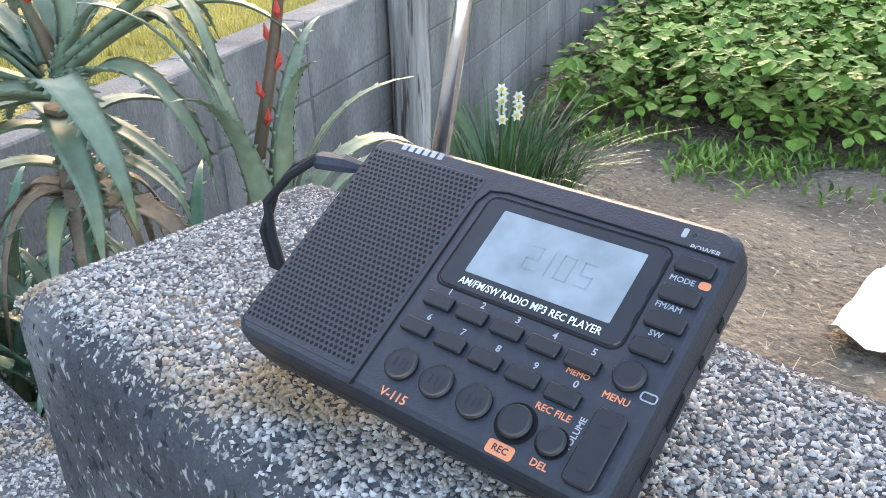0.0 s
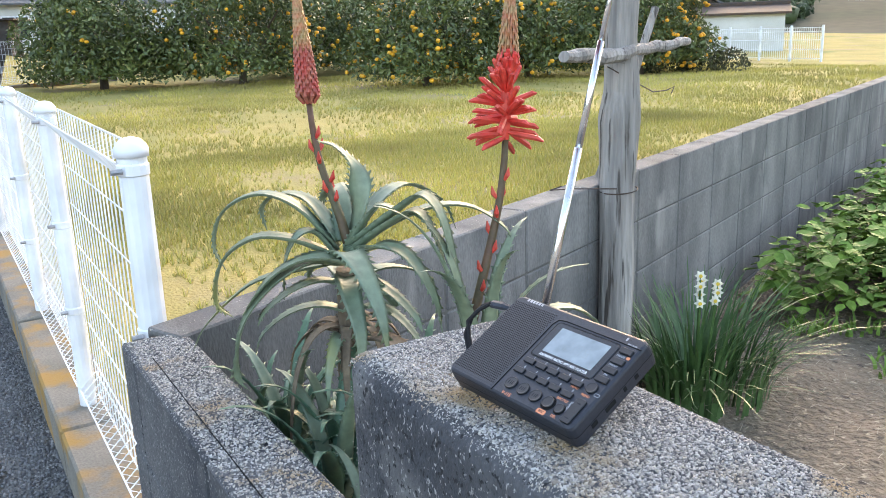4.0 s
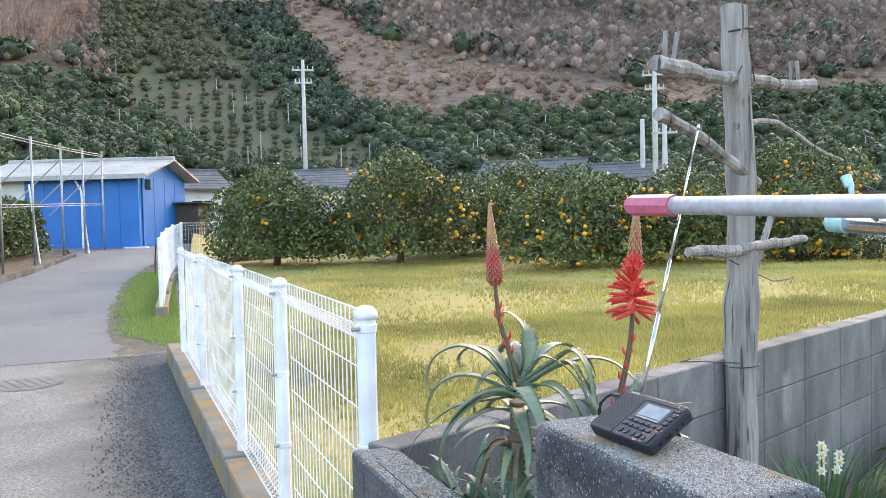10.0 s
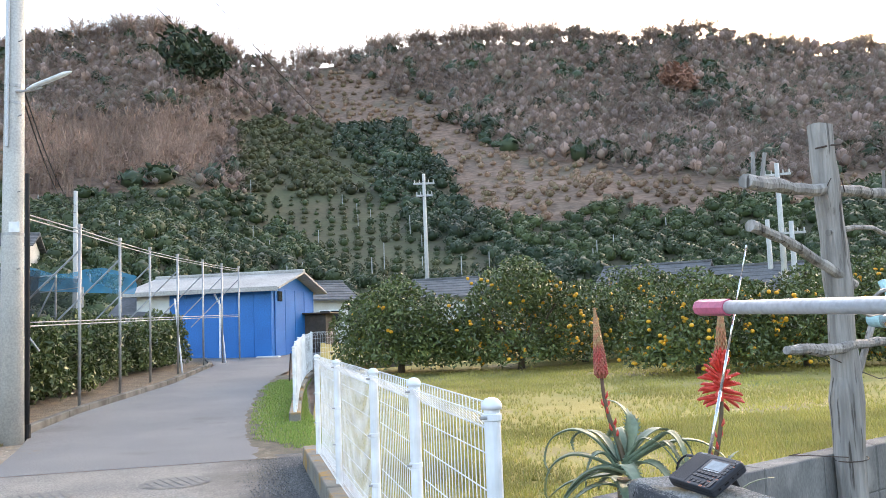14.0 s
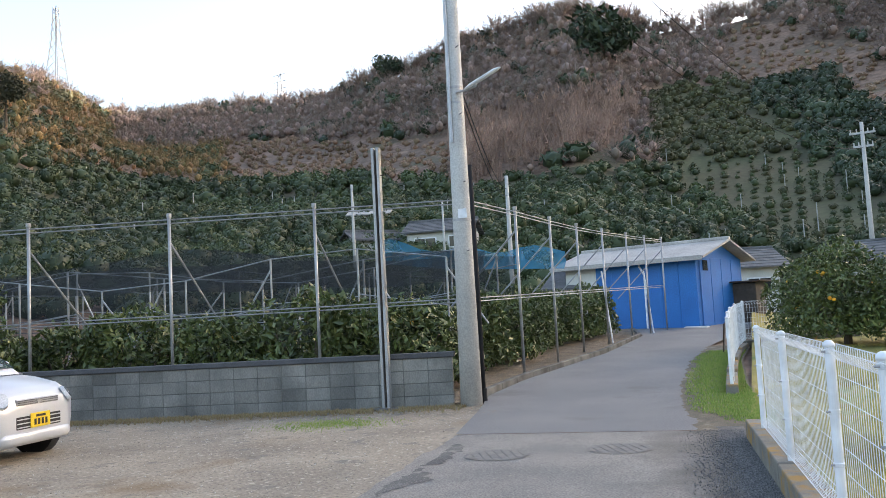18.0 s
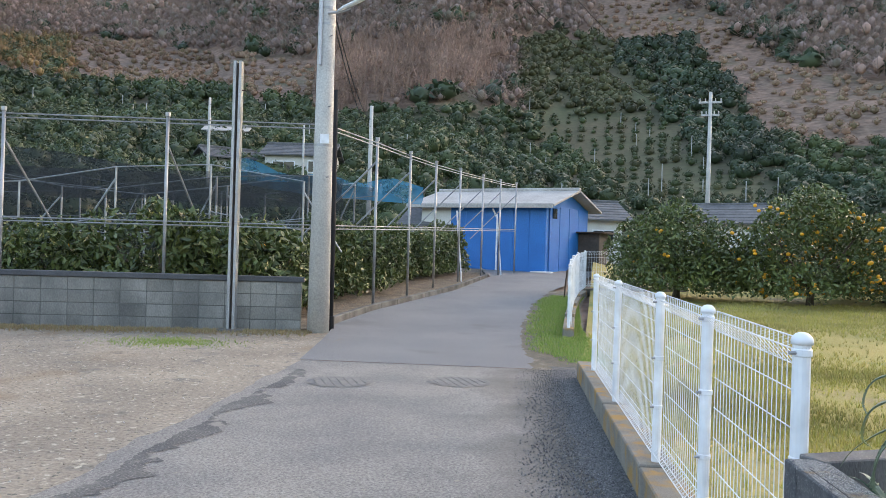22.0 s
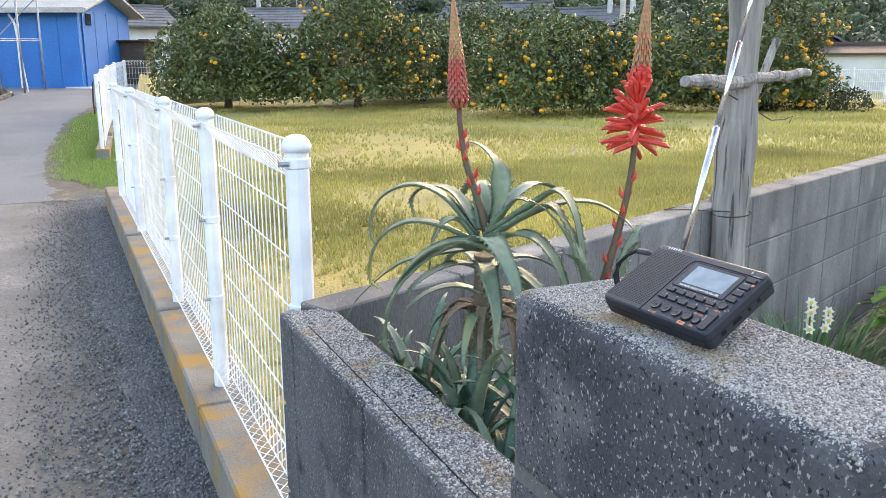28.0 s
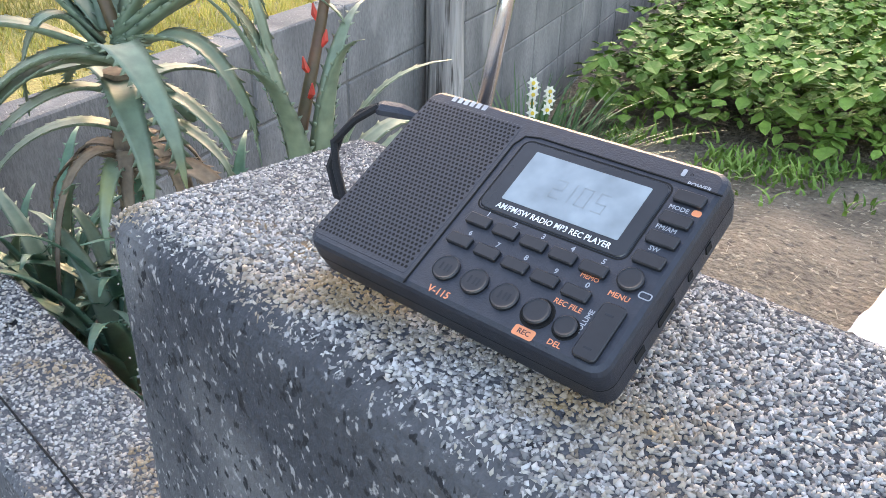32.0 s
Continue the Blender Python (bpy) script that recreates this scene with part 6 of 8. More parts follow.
def bare_tree(seed, n, subs=4, trunk=True):
    """A leafless tree: limbs that fan from a short trunk to an uneven dome, with fine twigs."""
    rng = np.random.default_rng(seed)
    V, F = [], []

    def sliver(p, q, w):
        s = np.cross(q - p, rng.normal(size=3))
        s *= w / (np.linalg.norm(s) + 1e-6)
        k = len(V)
        V.extend([p - s, p + s, q])
        F.append([k, k + 1, k + 2])
    if trunk:
        for k in range(3):
            sliver(np.array([0.05 * math.cos(k * 2.1), 0.05 * math.sin(k * 2.1), 0.0]), np.array([0, 0, 0.9]), 0.04)
    for i in range(n):
        a, u = rng.uniform(0, 6.28), rng.uniform(-0.25, 1.0)
        c = math.sqrt(1 - u * u)
        tip = np.array([c * math.cos(a) * 0.62, c * math.sin(a) * 0.62, 0.78 + 0.5 * u]) * rng.uniform(0.82, 1.08)
        root = np.array([0, 0, rng.uniform(0.22, 0.6)])
        sliver(root, tip, 0.016)
        for j in range(subs):
            f = rng.uniform(0.45, 0.95)
            m = root + (tip - root) * f
            sliver(m, m + (tip - root) * 0.18 + rng.normal(size=3) * 0.13, 0.012)
    return np.array(V), np.array(F)


HILL_MATS = {
    "citrus": stone_mat("hill_citrus", [(0.022, 0.040, 0.014), (0.040, 0.062, 0.020), (0.060, 0.082, 0.026), (0.032, 0.05, 0.018)], 0.6, 0.08),
    "evergreen": stone_mat("hill_evergreen", [(0.018, 0.036, 0.016), (0.030, 0.052, 0.022), (0.045, 0.064, 0.026)], 0.6, 0.08),
    "shrub": stone_mat("hill_shrub", [(0.060, 0.068, 0.028), (0.085, 0.085, 0.035), (0.045, 0.055, 0.022)], 0.7, 0.1),
    "woods": stone_mat("bare_woods", [(0.27, 0.19, 0.165), (0.20, 0.15, 0.135), (0.33, 0.22, 0.175), (0.15, 0.135, 0.10), (0.25, 0.185, 0.165)], 0.85, 0.03),
    "dry": stone_mat("dry_brush", [(0.26, 0.165, 0.115), (0.31, 0.195, 0.135), (0.22, 0.145, 0.10), (0.26, 0.19, 0.125), (0.17, 0.14, 0.075)], 0.9, 0.05),
    "brush": stone_mat("pinkish_brush", [(0.32, 0.21, 0.165), (0.25, 0.165, 0.13), (0.38, 0.26, 0.19)], 0.9, 0.1),
    # autumn tones, brightened so the colour carries low sun on the left slope
    "autumn": stone_mat("autumn_woods_sun_warmed", [(0.32, 0.20, 0.07), (0.22, 0.15, 0.08), (0.12, 0.12, 0.04), (0.36, 0.17, 0.08)], 0.8, 0.05),
}
HILL_LABEL = {"citrus": "terraced citrus orchard on the hillside", "evergreen": "dark evergreen orchard on the hillside", "shrub": "olive-green hillside shrubs", "woods": "leafless grey-brown winter woods", "dry": "rust-brown dry brush on the slope", "brush": "bare pinkish thicket", "autumn": "mixed autumn-coloured trees, tones brightened for low sun"}
places = {k: [] for k in HILL_MATS}
hr = random.Random(11)
r = 34.0
stakes = []
while r < 345:
    step = 1.55 + r * 0.0052
    da = math.degrees(step * 1.05 / r)
    a = 36.0
    while a < 146:
        aa = a + hr.uniform(-0.5, 0.5) * da
        rr = r + hr.uniform(-0.45, 0.45) * step
        a += da
        if rr < table(FOOT_R, aa) + 1.5 or rr > table(RIDGE_R, aa) + 8:
            continue
        x, y = -rr * math.sin(radians(aa)), rr * math.cos(radians(aa))
        z = ground_z(x, y)
        zn = hill_zone(x, y, z)
        e = math.degrees(math.atan2(z - 1.3, rr))
        track = min(abs(aa - table([(6.0, 85.4), (10.5, 87.8)], e)) if e < 10.5 else 9, abs(aa - table([(7.0, 78.3), (12.6, 83.9)], e)) if e < 12.6 else 9)
        if track < 0.32:
            continue
        s = step * hr.uniform(0.5, 0.78)
        if zn == "terrace":
            continue
        elif zn == "shrub":
            s *= 0.8
        elif zn == "woods":
            s *= hr.uniform(0.9, 1.7)
            if hr.random() < (0.15 if aa < 80 else 0.10):
                zn = "evergreen"
        elif zn == "dry":
            if hr.random() < 0.2:
                continue
            s *= 0.5
        # sunlit slope: half its bushes take the sun-brightened autumn tones
        elif zn == "lit":
            zn = ("autumn", "autumn", "shrub", "shrub", "woods")[int(hr.random() * 5)]
        elif zn == "autumn" and hr.random() < 0.35:
            zn = "citrus"
        elif zn == "brush":
            s *= 1.15
        elif zn == "citrus" and hr.random() < 0.022 and rr < 150:
            stakes.append((x, y, z))
        if zn == "citrus":
            s *= 0.92
        places[zn].append((x, y, z, s))
    r += step
for i in range(22):
    a0 = 73.0 + 0.9 * i
    for j in range(52):
        rr, aa = 50 + 2.1 * j + hr.uniform(-0.3, 0.3), a0 + hr.uniform(-0.1, 0.1)
        x, y = -rr * math.sin(radians(aa)), rr * math.cos(radians(aa))
        z = ground_z(x, y)
        if rr > table(FOOT_R, aa) and hill_zone(x, y, z) == "terrace" and hr.random() < 0.85:
            places["shrub" if hr.random() < 0.4 else "citrus"].append((x, y, z, hr.uniform(0.35, 0.75)))
            if hr.random() < 0.07:
                stakes.append((x + 0.3, y, z))
C_V, C_F = clump(1, 36, leaf=0.26)
N_V, N_F = clump(4, 230, core=0.78, leaf=0.105)
D_V, D_F = clump(6, 90, core=0.76, leaf=0.165)
W_V, W_F = bare_tree(5, 20, 3, False)
C2_V = np.concatenate([W_V * np.array([1.9, 1.9, 1.25]) - np.array([0, 0, 0.75]), ICO_V * np.array([0.34, 0.34, 0.3])])
C2_F = np.concatenate([W_F, ICO_F + len(W_V)])
T_V, T_F = twig_bush(2, 26)
for zn, pl in places.items():
    pl = np.array(pl)
    n = len(pl)
    sz = pl[:, 3:4] * RNG.uniform(0.8, 1.2, (n, 3))
    if zn == "brush":
        v, f, lift = T_V, T_F, 0.0
        sz[:, 2] *= 1.8
    elif zn in ("woods", "autumn"):
        v, f, lift = C2_V, C2_F, 0.55
        sz[:, 2] *= 1.35
    else:
        v, f, lift = C_V, C_F, 0.45
    pos = pl[:, :3] + np.stack([np.zeros(n), np.zeros(n), sz[:, 2] * lift], 1)
    away = np.hypot(pl[:, 0], pl[:, 1])
    bands = ((v, f, away >= 0),) if v is not C_V else ((N_V, N_F, away < 62), (D_V, D_F, (away >= 62) & (away < 105)), (C_V, C_F, away >= 105))
    for bv, bf, ok in bands:
        if ok.any():
            stuff(scatter("hill_" + zn, bv, bf, pos[ok], sz[ok], HILL_MATS[zn], RNG, yaw_turns(int(ok.sum()), RNG)), HILL_LABEL[zn], "hillside plants")
# bare crowns along the skyline
pl = []
for i in range(260):
    a = hr.uniform(40, 142)
    rr = table(RIDGE_R, a) + hr.uniform(-9, 3)
    x, y = -rr * math.sin(radians(a)), rr * math.cos(radians(a))
    pl.append((x, y, ground_z(x, y), hr.uniform(1.6, 3.6) * (0.6 if a > 127 else 1.0)))
pl = np.array(pl)
S_V, S_F = bare_tree(9, 46, 5)
stuff(scatter("skyline_trees", S_V, S_F, pl[:, :3], pl[:, 3:4] * np.array([[1.9, 1.9, 1.7]]), HILL_MATS["woods"], RNG, yaw_turns(len(pl), RNG)), "bare trees along the ridge", "hillside plants")
# single trees that stand out
M_RUST = stone_mat("rust_leaves", [(0.28, 0.135, 0.09), (0.23, 0.12, 0.085), (0.33, 0.17, 0.12)], 0.8)
M_CEDAR = stone_mat("cedar_leaves", [(0.03, 0.035, 0.018), (0.045, 0.045, 0.022)], 0.8)
def lone_tree(a, e, s, mt, label, tall=1.0):
    rr = table(FOOT_R, a)
    while rr < table(RIDGE_R, a):
        x, y = -rr * math.sin(radians(a)), rr * math.cos(radians(a))
        if math.degrees(math.atan2(ground_z(x, y) - 1.3, rr)) > e:
            break
        rr += 1.0
    z = ground_z(x, y)
    ob = thing("hill_tree", pose(x, y, z), label, "tree", "hillside trees")
    part("trunk", tube([(0, 0, -0.5), (0, 0, s * tall)], [s * 0.09, s * 0.04], 7), M_BARK, ob)
    rng = np.random.default_rng(int(a * 10))
    P, D = crown_points([(0, 0, s * tall * 1.1, s * 0.8)] + [(s * 0.5 * math.cos(k), s * 0.5 * math.sin(k), s * tall * (0.8 + 0.12 * k), s * 0.5 * (1.15 - 0.1 * k if tall > 1.5 else 1)) for k in range(6)], 900, rng)
    cr = scatter("crown", LEAF_V, LEAF_F, P, s * 0.13 * rng.uniform(0.7, 1.3, len(P)), mt, rng)
    cr.parent = ob
lone_tree(59.7, 14.4, 4.6, M_RUST, "lone rust-red tree among grey woods")
lone_tree(92.8, 15.8, 7.5, HILL_MATS["evergreen"], "dark round evergreen on the upper slope")
lone_tree(136.4, 13.0, 3.0, M_CEDAR, "dark pointed cedar on the lit slope", 2.2)
lone_tree(132.4, 12.4, 2.6, M_CEDAR, "dark pointed cedar beside the orchard", 2.2)
lone_tree(107.6, 16.0, 5.0, HILL_MATS["evergreen"], "evergreen tree on the skyline")
# stakes between the orchard rows
bm = bmesh.new()
for x, y, z in stakes:
    add_box(bm, (x - 0.04, y - 0.04, z), (x + 0.04, y + 0.04, z + hr.uniform(1.3, 2.6)))
stuff(finish(bm, "orchard_stakes", M_STEEL), "grey stakes standing among the hillside orchards", "stakes")

# ---- lot wall, poles, netting frame ----
lot_wall = structure("wall_lot", "low grey concrete block wall with a dark cap along the parking ground", "wall", pose(-11.62, -3.55, 0, 0, 0, -90 + 9.3))
LW = 17.2
for i in range(43):
    for j in range(4):
        block(lot_wall, 0.392, 0.12, 0.19, Matrix.Translation((0.0 + i * 0.40, -0.12 + random.uniform(-0.002, 0.002), -0.03 + j * 0.2)), M_LOTBLOCK, 0.006)
part("mortar", box((0.004, -0.115, -0.1), (LW - 0.01, -0.006, 0.765)), M_LOTMORTAR, lot_wall)
part("cap", box((-0.04, -0.15, 0.768), (LW, 0.03, 0.85), 0.008), M_CAPSTONE, lot_wall, "dark flat concrete cap")
k2 = structure("orchard_kerb", "low concrete kerb between the lane and the orchard", "kerb")
xs_ = [-12.6 - 1.0 * i for i in range(20)]
for xa, xb in zip(xs_, xs_[1:]):
    ya, yb = table(ROAD_L, xa) - 0.10, table(ROAD_L, xb) - 0.10
    d = Vector((xb - xa, yb - ya, 0))
    part("kerbstone", box((0, -0.06, -0.08), (d.length - 0.012, 0.06, 0.10), 0.012, Matrix.Translation((xa, ya, rise(xa))) @ Matrix.Rotation(math.atan2(d.y, d.x), 4, 'Z') @ Matrix.Rotation(-0.026 if xa < -11 else 0, 4, 'Y')), M_OLDKERB, k2)

upole = thing("utility_pole", pose(-11.55, -3.25, -0.02), "tapered concrete utility pole with step bolts and a street lamp", "utility pole", "utility poles")
part("pole", tube([(0, 0, 0), (0, 0, 3), (0, 0, 9.6)], [0.175, 0.145, 0.105], 20), M_POLE, upole, smooth=True)
for i in range(13):
    z, a = 1.9 + i * 0.55, (0.6 if i % 2 else 3.7)
    part("step_bolt", tube([(0.11 * math.cos(a), 0.11 * math.sin(a), z), (0.23 * math.cos(a), 0.25 * math.sin(a), z)], 0.009, 6), M_STEEL, upole)
for z in (2.95, 4.85, 5.1):
    part("band", tube([(0, 0, z - 0.02), (0, 0, z + 0.02)], 0.152 if z < 4 else 0.138, 18), M_STEEL, upole)
part("sign_plate", box((0.149, -0.02, 2.97), (0.157, 0.12, 3.12), 0.003), M_WHITE, upole, "small white plate")
part("cable_pipe", tube([(0.15, -0.06, 4.2), (0.135, -0.06, 9.0)], 0.022, 8), M_GREYTUBE, upole)
lamp = part("street_lamp", tube([(0.14, 0.05, 5.0), (0.16, 0.25, 5.02), (0.16, 0.40, 5.07)], 0.02, 8), M_STEEL, upole, "lamp arm")
part("lamp_head", tube([(0.16, 0.20, 5.03), (0.17, 0.30, 5.08), (0.18, 0.70, 5.27), (0.18, 0.80, 5.31)], [0.03, 0.06, 0.06, 0.02], 10, 0.55), M_WHITE, lamp, "white street-lamp head")
part("crossarm", box((-0.05, -0.8, 9.0), (0.05, 0.8, 9.1), 0.005), M_STEEL, upole)
guard = thing("guard_post", pose(-11.95, -3.14, 0), "dark weathered post standing behind the utility pole", "post")
part("shaft", tube([(0, 0, -0.1), (0, 0, 1.6), (-0.06, -0.03, 3.9)], [0.045, 0.04, 0.035], 9), M_CORD, guard, smooth=True)
part("collar", tube([(0, 0, 0.0), (0, 0, 0.22)], 0.062, 10), M_CORD, guard)

sp = thing("steel_mast", pose(-11.25, -4.55, -0.02), "slotted galvanised steel mast standing before the wall", "pole")
part("rail", box((-0.06, -0.065, 0), (0.06, -0.02, 4.2), 0.004), M_STEEL, sp)
part("rail", box((-0.06, 0.02, 0), (0.06, 0.065, 4.2), 0.004), M_STEEL, sp)
part("web", box((-0.03, -0.02, 0), (-0.01, 0.02, 4.18)), M_DARKMETAL, sp, "rusty web")
part("bolt", tube([(0.0, 0.06, 3.75), (0.0, 0.13, 3.75)], 0.012, 6), M_DARKMETAL, sp)
part("foot", box((-0.13, -0.2, 0), (0.13, 0.2, 0.05), 0.01), M_CONCRETE, sp)


def net_sheet(name, pts_lo, pts_hi, material, label):
    bm = bmesh.new()
    n = 14
    rows = []
    for a, b in zip(pts_lo, pts_hi):
        a, b = Vector(a), Vector(b)
        rows.append([bm.verts.new(a.lerp(b, j / 4) + Vector((random.uniform(-.05, .05), random.uniform(-.05, .05), 0))) for j in range(5)])
    for p, q in zip(rows, rows[1:]):
        for j in range(4):
            bm.faces.new((p[j], q[j], q[j + 1], p[j + 1]))
    return tagged(finish(bm, name, material, smooth=True), label, "net")


def net_material(name, col, clear):
    m = bpy.data.materials.new(name)
    m.use_nodes = True
    n, lk = m.node_tree.nodes, m.node_tree.links
    b = n["Principled BSDF"]
    b.inputs["Base Color"].default_value = (*col, 1)
    b.inputs["Roughness"].default_value = 0.8
    t = n.new("ShaderNodeBsdfTransparent")
    mx = n.new("ShaderNodeMixShader")
    co = n.new("ShaderNodeTexCoord")
    ns = n.new("ShaderNodeTexNoise")
    ns.inputs["Scale"].default_value = 1.3
    ns.inputs["Detail"].default_value = 5
    mr = n.new("ShaderNodeMapRange")
    mr.inputs["From Min"].default_value, mr.inputs["From Max"].default_value = 0.3, 0.7
    mr.inputs["To Min"].default_value, mr.inputs["To Max"].default_value = clear - 0.25, min(0.95, clear + 0.2)
    lk.new(co.outputs["Object"], ns.inputs["Vector"])
    lk.new(ns.outputs["Fac"], mr.inputs["Value"])
    lk.new(mr.outputs["Result"], mx.inputs[0])
    lk.new(b.outputs[0], mx.inputs[1])
    lk.new(t.outputs[0], mx.inputs[2])
    lk.new(mx.outputs[0], n["Material Output"].inputs["Surface"])
    return m


frame_ob = thing("netting_frame", Matrix.Identity(4), "galvanised tube frame for bird netting round the orchard", "frame")
def fr_post(x, y, h, r=0.03, dark=False):
    z = rise(x)
    p = part("frame_post", tube([(x, y, z - 0.05), (x, y, z + h)], r, 8), M_DARKMETAL if dark else M_STEEL, frame_ob, smooth=True)
    part("clamp", tube([(x, y, z + h - 0.03), (x, y, z + h + 0.04)], r * 1.5, 8), M_STEEL, p)
ROADROW = [(-12.65, -3.45), (-15.6, -3.05), (-18.6, -2.72), (-21.4, -2.35), (-24.1, -1.85), (-26.8, -1.25), (-29.2, -0.7), (-31.2, -0.12)]
LOTROW = [(-12.65 + 0.163 * 2.62 * i, -3.45 - 2.62 * i) for i in range(7)]
for i, (x, y) in enumerate(ROADROW):
    fr_post(x, y, 3.45, 0.04 if i == 0 else 0.03, i == 0)
for x, y in LOTROW[1:]:
    fr_post(x, y, 3.45)
for row in (ROADROW, LOTROW):
    for (xa, ya), (xb, yb) in zip(row, row[1:]):
        for h in (3.38, 3.31, 1.66, 1.60):
            part("rail", tube([(xa, ya, rise(xa) + h), (xb, yb, rise(xb) + h)], 0.012, 6), M_RAILSTEEL, frame_ob)
for (x, y) in ROADROW[1:]:
    part("brace", tube([(x, y, rise(x) + 3.0), (x - 0.2, y - 1.75, rise(x) + 1.25)], 0.02, 6), M_RAILSTEEL, frame_ob)
for (x, y) in LOTROW[1:]:
    part("brace", tube([(x, y, 3.0), (x - 1.9, y + 0.1, 1.2)], 0.02, 6), M_RAILSTEEL, frame_ob)
for x, y in ((-24.4, -1.75), (-29.3, -0.6)):
    part("pale_stay", tube([(x, y, rise(x)), (x + 0.1, y - 0.2, rise(x) + 2.2)], 0.024, 6), M_WHITE, frame_ob, "pale painted stay")
# inner rows with sagging rails and braces
for j in range(1, 4):
    pts = []
    for i in range(8):
        x = -13.2 - 3.6 * j + 0.163 * 2.3 * i
        y = -4.4 - 2.3 * i
        h = 2.55 + 0.25 * math.sin(i * 1.7 + j)
        z = rise(x)
        part("inner_post", tube([(x, y, z), (x + random.uniform(-.05, .05), y, z + h)], 0.026, 6), M_STEEL, frame_ob)
        if i % 2 == j % 2:
            part("brace", tube([(x, y, z + h * 0.95), (x + 0.2, y - 0.75, z + 0.9)], 0.02, 6), M_STEEL, frame_ob)
        pts.append((x, y, z + h))
    for a, b in zip(pts, pts[1:]):
        part("rail", tube([a, b], 0.014, 6), M_RAILSTEEL, frame_ob)
        part("rail", tube([(a[0], a[1], a[2] - 1.0), (b[0], b[1], b[2] - 1.05)], 0.012, 6), M_RAILSTEEL, frame_ob)
M_NET = net_material("dark_net", (0.022, 0.024, 0.028), 0.42)
M_BLUENET = net_material("blue_net", (0.03, 0.24, 0.42), 0.40)
def net_run(offset, low, high, material, label, n=22):
    """A net hung along a line inside the parking-side row; low and high are tables of height over the way along it."""
    lo, hi = [], []
    for i in range(n):
        t = 19.0 * i / (n - 1)
        x, y = -12.75 - offset + 0.163 * t, -3.7 - t
        lo.append((x, y, rise(x) + table(low, t) + 0.05 * math.sin(i * 1.9)))
        hi.append((x, y, rise(x) + table(high, t) + 0.04 * math.sin(i * 1.3)))
    return net_sheet("bird_net", lo, hi, material, label)


net_run(2.6, [(0, 1.95), (5, 2.1), (10, 2.25), (19, 2.35)], [(0, 2.6), (4, 2.75), (6.5, 3.05), (10, 2.65), (14, 2.85), (19, 3.05)], M_NET, "dark bird netting sagging along the frame")
# added dark sheet: stands in for the shade inside the netted orchard
net_run(6.2, [(0, 0.7), (19, 0.8)], [(0, 2.6), (8, 2.9), (19, 2.8)], M_NET, "dark bird netting added deep in the orchard to carry its shade")
for j, offset in enumerate((1.9, 4.4)):
    line = []
    for i in range(11):
        t = 0.6 + 1.75 * i + 0.5 * j
        x, y, h = -12.75 - offset + 0.163 * t, -3.7 - t, 2.5 + 0.28 * math.sin(i * 1.25 + 2 * j)
        part("inner_post", tube([(x, y, rise(x)), (x, y, rise(x) + h)], 0.022, 6), M_STEEL, frame_ob)
        if i % 2 == j:
            part("brace", tube([(x, y, rise(x) + h * 0.92), (x + 0.1, y + 0.8 * (1 if i % 4 < 2 else -1), rise(x) + 1.15)], 0.018, 6), M_STEEL, frame_ob)
        line.append((x, y, rise(x) + h))
    for a, b in zip(line, line[1:]):
        part("rail", tube([a, b], 0.013, 6), M_STEEL, frame_ob)
        part("rail", tube([(a[0], a[1], a[2] - 0.95), (b[0], b[1], b[2] - 0.9)], 0.012, 6), M_STEEL, frame_ob)
lo, hi = [], []
for i in range(14):
    a, d = 109.0 - i * 0.98, 24.5 + 0.2 * i
    x, y = 1.4 - d * math.sin(radians(a)), -0.2 + d * math.cos(radians(a))
    lo.append((x, y, 1.34 + d * math.tan(radians(table([(96, 3.0), (104, 3.4), (110, 4.2)], a)))))
    hi.append((x, y, 1.34 + d * math.tan(radians(table([(96, 4.4), (104, 4.7), (109, 5.6)], a) + 0.25 * math.sin(i * 1.3)))))
net_sheet("bird_net", lo, hi, M_BLUENET, "bright blue netting hung over the orchard")

# ---- blue shed and houses ----
M_GLASS = mat("dark_window", (0.03, 0.035, 0.04), 0.1)
M_PLASTER = mat("white_plaster", (0.66, 0.66, 0.63), 0.8, var=(0.55, 0.54, 0.5), scale=0.8)
M_TILE = mat("grey_roof_tile", (0.115, 0.116, 0.12), 0.85, var=(0.16, 0.16, 0.165), scale=1.5, fine=9, spec=0.2)
M_DARKWALL = mat("dark_boards", (0.07, 0.055, 0.045), 0.8, var=(0.1, 0.08, 0.065), scale=2, fine=10)


